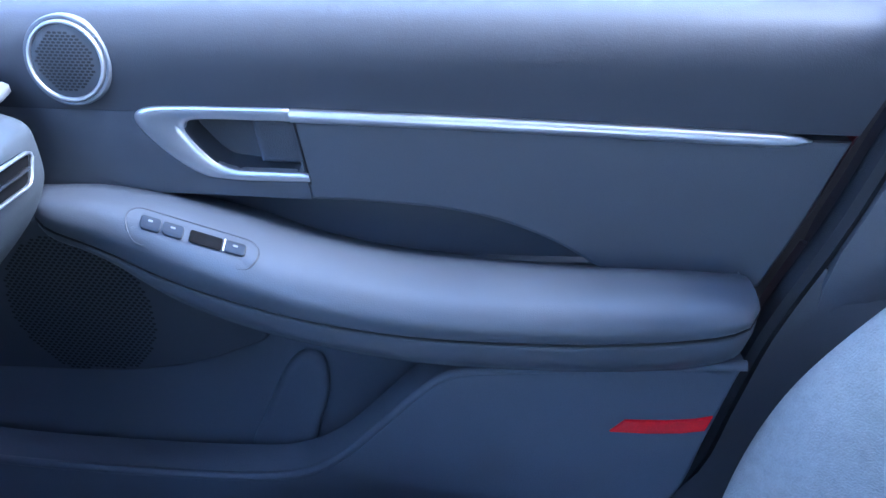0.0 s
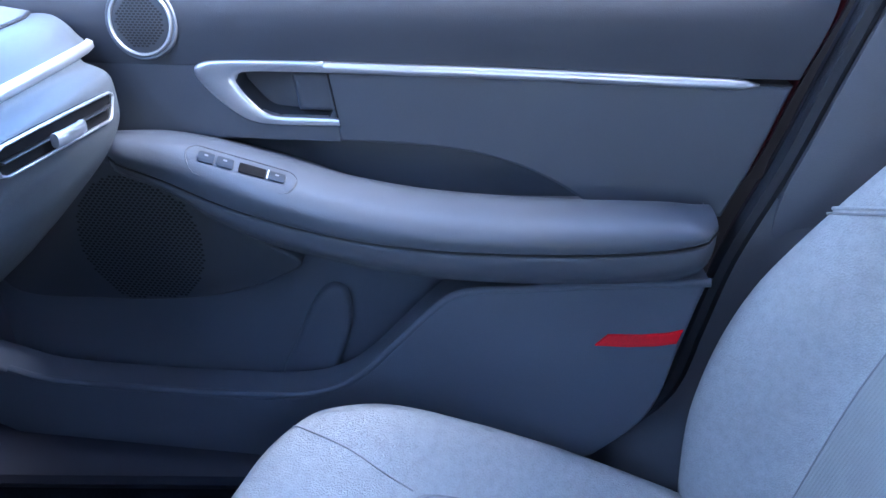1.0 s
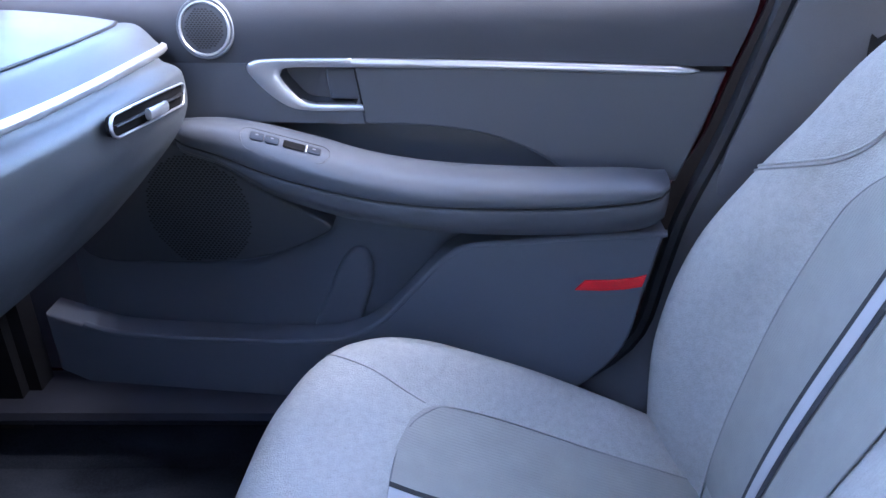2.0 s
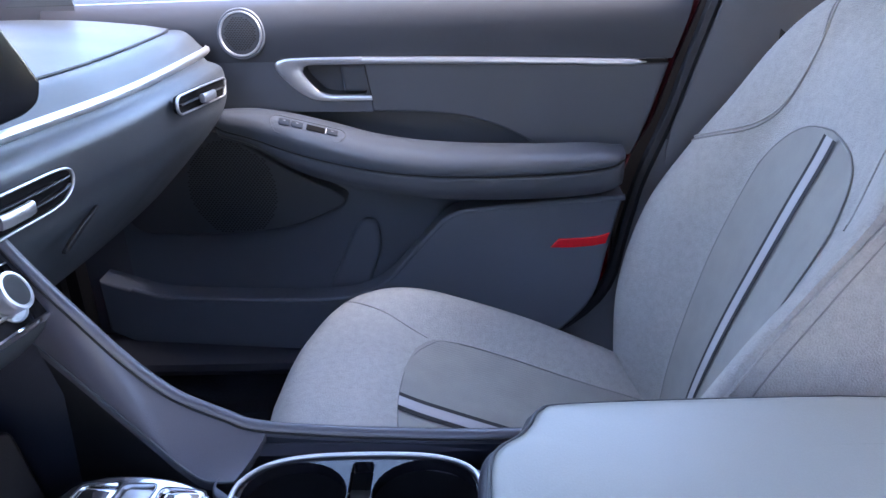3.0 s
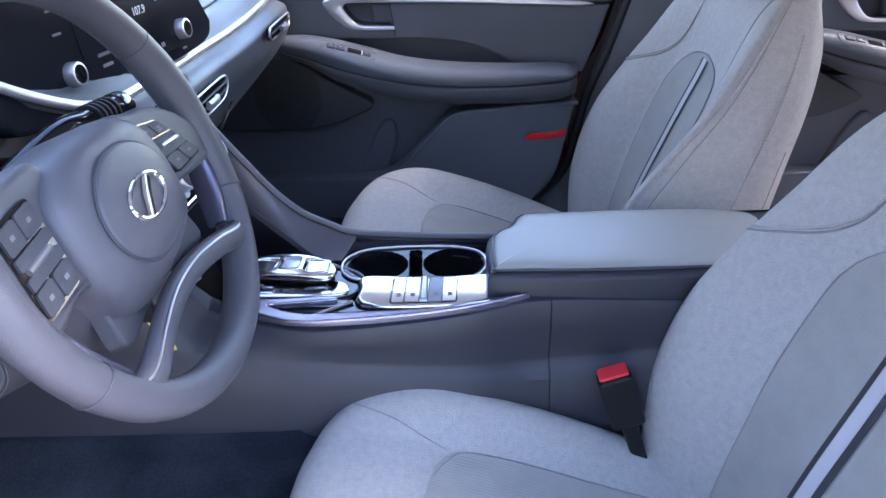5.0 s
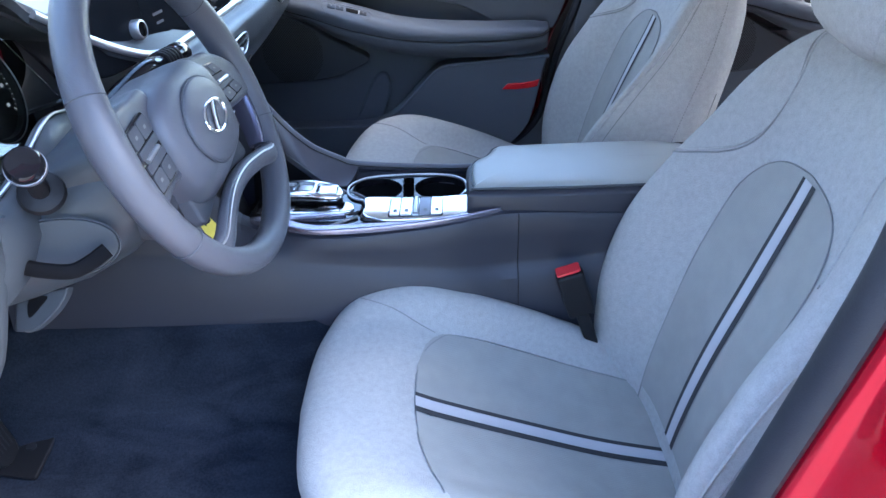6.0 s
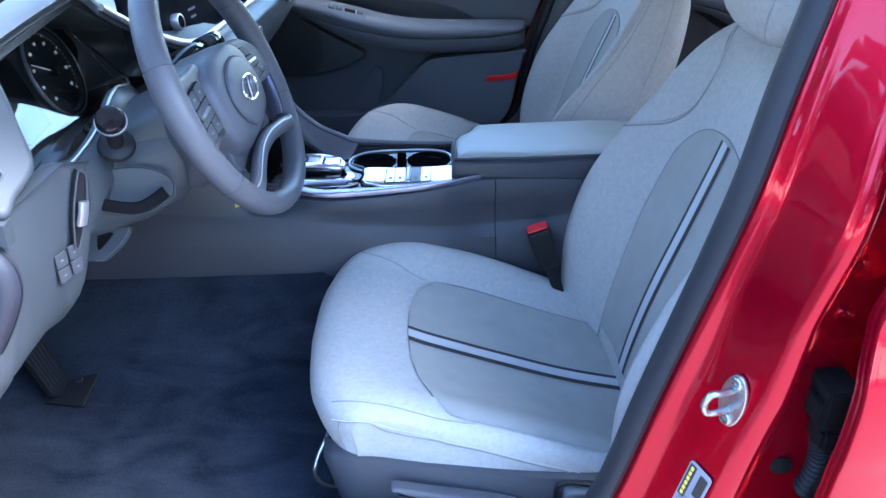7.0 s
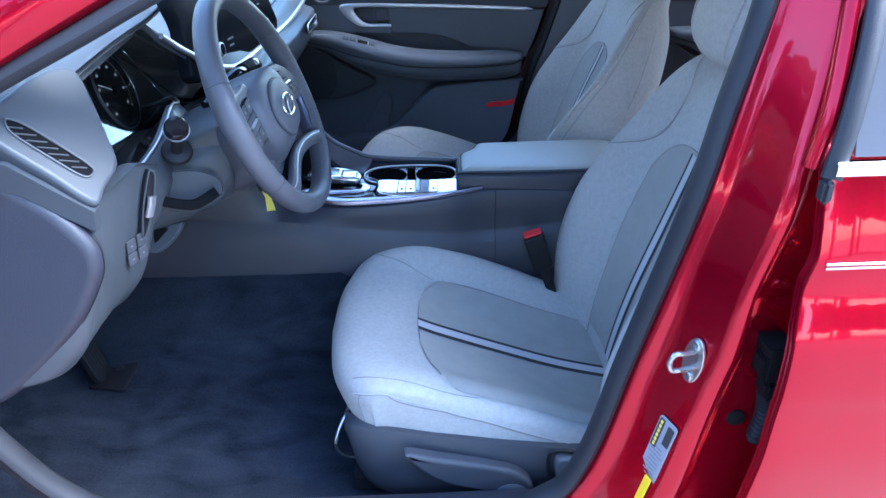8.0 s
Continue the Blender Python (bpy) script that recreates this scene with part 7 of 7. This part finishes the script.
for a, b in zip(vs, vs[1:]):
    for j in range(18):
        k = (j + 1) % 18
        bm.faces.new((a[j], a[k], b[k], b[j]))
rim = part("rim", bm, WHEEL, sw, "grained grey rim", 60)
for d0 in (62, 117, 243, 298):
    t = radians(d0)
    dirn = WS * math.sin(t) + WU * math.cos(t)
    c = WC + dirn * R
    tang = WS * math.cos(t) - WU * math.sin(t)
    part("rim_seam", tube([c + dirn * (0.0172 * math.cos(a)) + WN * (0.0192 * math.sin(a)) for a in (math.tau * j / 20 for j in range(20))], 0.0009, 5, True, tuple(tang)), RECESS, rim)
# hub
hub = flat([(0.0, 0.066), (0.045, 0.064), (0.078, 0.046), (0.090, 0.012), (0.084, -0.030), (0.062, -0.066), (0.030, -0.084), (0.0, -0.088), (-0.030, -0.084), (-0.062, -0.066), (-0.084, -0.030), (-0.090, 0.012), (-0.078, 0.046), (-0.045, 0.064)], 6)
loops = []
for k, h in ((1.0, -0.045), (1.0, 0.0), (0.985, 0.012), (0.95, 0.021), (0.88, 0.027), (0.76, 0.031), (0.60, 0.033), (0.40, 0.034), (0.1, 0.0345)):
    loops.append([hub_at(a * k, b * k, h - 0.004) for a, b in hub])
hb = part("airbag_cover", loft(bmesh.new(), loops), HUB, sw, "smooth grey airbag cover", 60)
disc = [(0.060 * math.cos(t), -0.001 + 0.047 * math.sin(t)) for t in (math.tau * i / 44 for i in range(44))]
loops = [[hub_at(a * k, b * k, h) for a, b in disc] for k, h in ((1.0, 0.026), (1.0, 0.0305), (0.985, 0.0322), (0.95, 0.0332), (0.7, 0.0352), (0.3, 0.036))]
part("centre_disc", loft(bmesh.new(), loops), HUB, hb, "round centre disc", 60)
part("disc_groove", tube([hub_at(a * 1.012, b * 1.012, 0.0300) for a, b in disc], 0.0013, 6, True, tuple(WN)), RECESS, hb)
em = [(0.0300 * math.cos(t), 0.0005 + 0.0160 * math.sin(t)) for t in (math.tau * i / 36 for i in range(36))]
part("emblem_ring", sweep([hub_at(a, b, 0.0372) for a, b in em], oval(0.0019, 0.0016, 8), tuple(WN), True), BRIGHT, hb, "chrome oval emblem")
part("emblem_plate", slab([(a * 0.97, b * 0.97) for a, b in em], lambda a, b, c: hub_at(a, b, c + 0.0335), 0.0022, 0.0006, 1), SATIN, hb)
part("emblem_bar", sweep([hub_at(a, b, 0.0376) for a, b in ((-0.012, -0.013), (-0.002, 0.0005), (0.012, 0.013))], oval(0.0060, 0.0014, 8), tuple(WN)), BRIGHT, hb)
# drooping spokes with key pads, each pad a leaning four-sided plate
INLAY = mat("violet_satin_inlay", (0.10, 0.10, 0.145), 0.24, 0.6, 0.1, 600, 0.05, 12)
RIGHT = ((0.046, 0.034), (0.100, 0.022), (0.147, -0.031), (0.076, -0.027))
LEFT = ((-0.110, 0.047), (-0.154, 0.042), (-0.163, -0.027), (-0.116, -0.021))
for s, quad, spoke in (
    (1, RIGHT, [(0.030, 0.045), (0.075, 0.042), (0.112, 0.034), (0.150, 0.012), (0.170, -0.010), (0.172, -0.040), (0.145, -0.044), (0.075, -0.036), (0.045, -0.034)]),
    (-1, LEFT, [(-0.070, 0.054), (-0.110, 0.062), (-0.155, 0.062), (-0.172, 0.030), (-0.176, -0.020), (-0.166, -0.040), (-0.120, -0.033), (-0.080, -0.030)]),
):
    def pad_spot(p, q, c, quad=quad):
        (ax, ay), (bx, by), (cx, cy), (dx, dy) = quad
        x = (ax * (1 - p) + bx * p) * (1 - q) + (dx * (1 - p) + cx * p) * q
        y = (ay * (1 - p) + by * p) * (1 - q) + (dy * (1 - p) + cy * p) * q
        return wheel_at(x, y, c - 0.004 * p)

    sp = part("side_spoke", slab(flat(spoke, 5), lambda a, b, c: wheel_at(a, b, c - 0.016), 0.024, 0.007, 4), WHEEL, sw, "grey side spoke", 60)
    kp = part("key_pad", slab(round_box(1.0, 1.0, 0.10, 4, 0.5, 0.5), lambda p, q, c: pad_spot(p, q, 0.006 + c), 0.007, 0.0001, 1), GLOSS, sp, "dark key pad")
    for q0, h in ((0.17, 0.27), (0.83, 0.27)):
        for p0, w in ((0.27, 0.44), (0.74, 0.42)):
            k = part("key", slab(round_box(w, h, 0.05, 3, p0, q0), lambda p, q, c: pad_spot(p, q, 0.013 + c), 0.0022, 0.0001, 1), RECESS, kp, "grey wheel key")
            part("legend", slab(round_box(0.10, 0.05, 0.01, 1, p0, q0), lambda p, q, c: pad_spot(p, q, 0.0153 + c), 0.0002, 0.00005, 1), LEGEND_GREY, k)
    for q0, h in ((0.40, 0.13), (0.61, 0.13)):
        part("key", slab(round_box(0.90, h, 0.03, 3, 0.5, q0), lambda p, q, c: pad_spot(p, q, 0.013 + c), 0.0022, 0.0001, 1), RECESS, kp, "grey wheel key")
    part("roller", sweep([pad_spot(0.22, 0.505, 0.0150), pad_spot(0.84, 0.505, 0.0150)], oval(0.0026, 0.003, 8), tuple(WN)), SATIN, kp, "silver roller")
    # satin inlay on the inner face of the rim, below the pad
    path = [wheel_at(s * 0.161 * math.sin(radians(d)), 0.161 * math.cos(radians(d)), -0.007) for d in span(101, 130, 12)]
    part("inlay", sweep(path, oval(0.008, 0.014, 12, 0.8), tuple(WN), size=lambda t: 0.8 + 0.2 * math.sin(math.pi * t)), INLAY, sp, "satin inlay on the spoke")
# arched lower spoke with a satin ridge, over the hole at the foot of the rim
arch = curve([wheel_at(a, b, c) for a, b, c in ((0.136, -0.117, 0.0), (0.120, -0.118, 0.005), (0.102, -0.114, 0.007), (0.078, -0.107, 0.006), (0.035, -0.099, 0.003), (0.0, -0.097, 0.002), (-0.035, -0.099, 0.003), (-0.078, -0.107, 0.006), (-0.102, -0.114, 0.007), (-0.120, -0.118, 0.005), (-0.136, -0.117, 0.0))], 6)
ls = part("lower_spoke", sweep(arch, oval(0.0125, 0.0095, 14, 0.8), tuple(WN), size=lambda t: 0.92 + 0.22 * abs(2 * t - 1) ** 2), WHEEL, sw, "arched grey lower spoke", 60)
part("spoke_ridge", sweep([p + WN * 0.0088 + WU * 0.0065 for p in arch[4:-4]], oval(0.0014, 0.0012, 8), tuple(WN)), SATIN, ls, "satin ridge")
web = flat([(0.070, -0.035), (0.092, -0.075), (0.088, -0.098), (0.04, -0.092), (0.0, -0.090), (-0.04, -0.092), (-0.088, -0.098), (-0.092, -0.075), (-0.070, -0.035)], 5)
part("spoke_web", slab(web, lambda a, b, c: wheel_at(a, b, c - 0.026), 0.016, 0.004, 3), RECESS, sw, "dark web under the hub")
# dark rear cover of the hub
loops = [[hub_at(p, (q * 0.58 if q > 0 else q) - 0.01, c) for p, q in oval(a, a * 0.98, 36, 0.9)] for c, a in ((-0.012, 0.080), (-0.020, 0.092), (-0.045, 0.094), (-0.066, 0.088), (-0.072, 0.070))]
part("rear_cover", loft(bmesh.new(), loops), RECESS, sw, "dark grey rear hub cover", 60)
# column shroud
col = thing("steering_column", tuple(WC - WN * 0.1), "grey steering column shroud with stalks", "steering column")
AX = V((-0.955, 0, -0.296)).normalized()
loops = []
for t, a, b in ((0.030, 0.058, 0.050), (0.036, 0.070, 0.058), (0.060, 0.076, 0.056), (0.10, 0.080, 0.048), (0.14, 0.086, 0.036), (0.165, 0.088, 0.026)):
    c = WC + AX * t + V((0, -0.008, -0.006 + 0.06 * t))
    up = AX.cross(WS).normalized()
    if up.z < 0:
        up = -up
    loops.append([c + WS * p + up * (q * 0.55 if q > 0 else q) for p, q in oval(a, b, 32, 0.72)])
part("shroud", loft(bmesh.new(), loops), DASH, col, "two piece grey shroud", 60)
c0, c1 = WC + AX * 0.034 + V((0, -0.079, -0.01)), WC + AX * 0.2 + V((0, -0.090, -0.010))
part("shroud_split", tube([c0 + V((0, -0.0005, 0)), c0.lerp(c1, 0.3) + V((0, -0.002, 0)), c1], 0.0012, 6), BLACK, col)
loops = []
for x, cz, a, b in ((-0.405, 0.962, 0.060, 0.045), (-0.415, 0.955, 0.076, 0.058), (-0.45, 0.938, 0.088, 0.074), (-0.50, 0.918, 0.104, 0.080), (-0.55, 0.900, 0.124, 0.072), (-0.62, 0.885, 0.155, 0.068)):
    loops.append([V((x, -0.39 + p, cz + q)) for p, q in oval(a, b, 36, 0.8)])
part("lower_cover", loft(bmesh.new(), loops), DASH, col, "smooth grey lower column cover", 60)
# lighting stalk, end on to the door
tip, root = V((-0.474, -0.556, 1.043)), V((-0.496, -0.502, 0.986))
ls = part("lamp_stalk", sweep(curve([root, root.lerp(tip, 0.45), tip + (root - tip).normalized() * 0.012], 6), oval(0.010, n=14), (0, 0, 1)), BLACK, col, "black lighting stalk")
ax = (tip - root).normalized()
part("stalk_cap", lathe([(0.0135, -0.018), (0.0175, -0.010), (0.0185, 0.0), (0.0175, 0.009), (0.0150, 0.0125), (0.0, 0.0135)], tip, ax, 26), GLOSS, ls, "glossy rotary stalk end")
part("stalk_ring", lathe([(0.0188, -0.003), (0.0192, -0.001), (0.0188, 0.002)], tip, ax, 26), SATIN, ls)
part("stalk_boot", lathe([(0.024, 0.0), (0.022, 0.006), (0.014, 0.010), (0.0, 0.010)], root + ax * 0.004, ax, 24), BLACK, col)
tip, root = V((-0.419, -0.203, 1.033)), V((-0.436, -0.320, 1.046))
rs = part("wiper_stalk", sweep(curve([V((-0.47, -0.39, 1.020)), root, root.lerp(tip, 0.4), root.lerp(tip, 0.75), tip], 6), oval(0.0140, 0.0125, 16), (0, 0, 1), size=lambda t: 0.72 + 0.38 * t), GLOSS, col, "black wiper stalk")
for t in (0.46, 0.53, 0.60, 0.67, 0.74):
    part("grip_ring", sweep([root.lerp(tip, t), root.lerp(tip, t + 0.022)], oval(0.0158, 0.0142, 16)), BLACK, rs)
part("stalk_end", sweep([root.lerp(tip, 0.86), root.lerp(tip, 0.97), root.lerp(tip, 1.03)], oval(0.0160, 0.0144, 16), size=lambda t: 1 if t < 0.6 else 0.72), GLOSS, rs)

# key with its paper tag
ky = thing("ignition_key", (-0.43, -0.25, 0.82), "black car key with a yellow paper tag", "key")
k0 = V((-0.434, -0.258, 0.822))
part("fob", sweep(curve([k0 + V((0, 0.0, 0.06)), k0 + V((0.004, 0, 0.03)), k0 + V((0.008, 0.004, 0.0)), k0 + V((0.012, 0.010, -0.022))], 5), oval(0.011, 0.007, 10, 0.8), (0, 1, 0)), BLACK, ky)
card = frame_at(k0 + V((0.016, 0.018, -0.040)), (0.25, 0.93, -0.25), (-0.20, 0.30, 0.9))
part("tag", slab([(-0.024, 0.022), (-0.006, 0.006), (0.005, 0.020), (0.027, -0.004), (0.010, -0.006), (0.014, -0.034), (-0.022, -0.028), (-0.014, -0.002)], card, 0.0008, 0.0002, 1), YELLOW, ky, "torn yellow paper tag")

# ---- pedals ----
pe = thing("accelerator_pedal", (-0.80, -0.27, 0.38), "black ribbed floor hinged accelerator pedal", "pedal")
pf = frame_at((-0.838, -0.288, 0.473), (0.2, 0.97, 0.0), (-0.30, -0.06, 0.92))
blade = flat([(-0.022, -0.088), (0.020, -0.088), (0.026, -0.03), (0.030, 0.06), (0.024, 0.092), (-0.024, 0.092), (-0.030, 0.06), (-0.026, -0.03)], 5)
part("blade", slab(blade, pf, 0.014, 0.004), BLACK, pe)
for k in range(5):
    a = -0.016 + 0.008 * k
    part("rib", sweep([pf(a, -0.07, 0.0145), pf(a * 1.2, 0.075, 0.0145)], oval(0.0013, 0.0012, 6), pf(0, 0, 1) - pf(0, 0, 0)), RUBBER, pe)
hp = frame_at((-0.786, -0.283, 0.387), (1, -0.2, 0.02), (0.2, 1, 0.32))
part("hinge_plate", slab(round_box(0.085, 0.085, 0.006, 3), hp, 0.006, 0.002), BLACK, pe)
part("hinge_bolt", lathe([(0.008, 0), (0.008, 0.004), (0.0, 0.005)], hp(0.01, 0.01, 0.006), (0, 0, 1), 12), RUBBER, pe)
bk = thing("brake_pedal", (-0.90, -0.42, 0.5), "black rubber brake pedal pad", "pedal")
bf = frame_at((-0.90, -0.40, 0.52), (0, 1, 0), (-0.3, 0, 0.95))
part("pad", slab(round_box(0.10, 0.06, 0.012, 4), bf, 0.012, 0.004), RUBBER, bk)
part("arm", sweep([bf(0, 0, 0), V((-0.96, -0.40, 0.62)), V((-1.0, -0.40, 0.78))], oval(0.008, 0.012, 8), (0, 1, 0)), BLACK, bk)
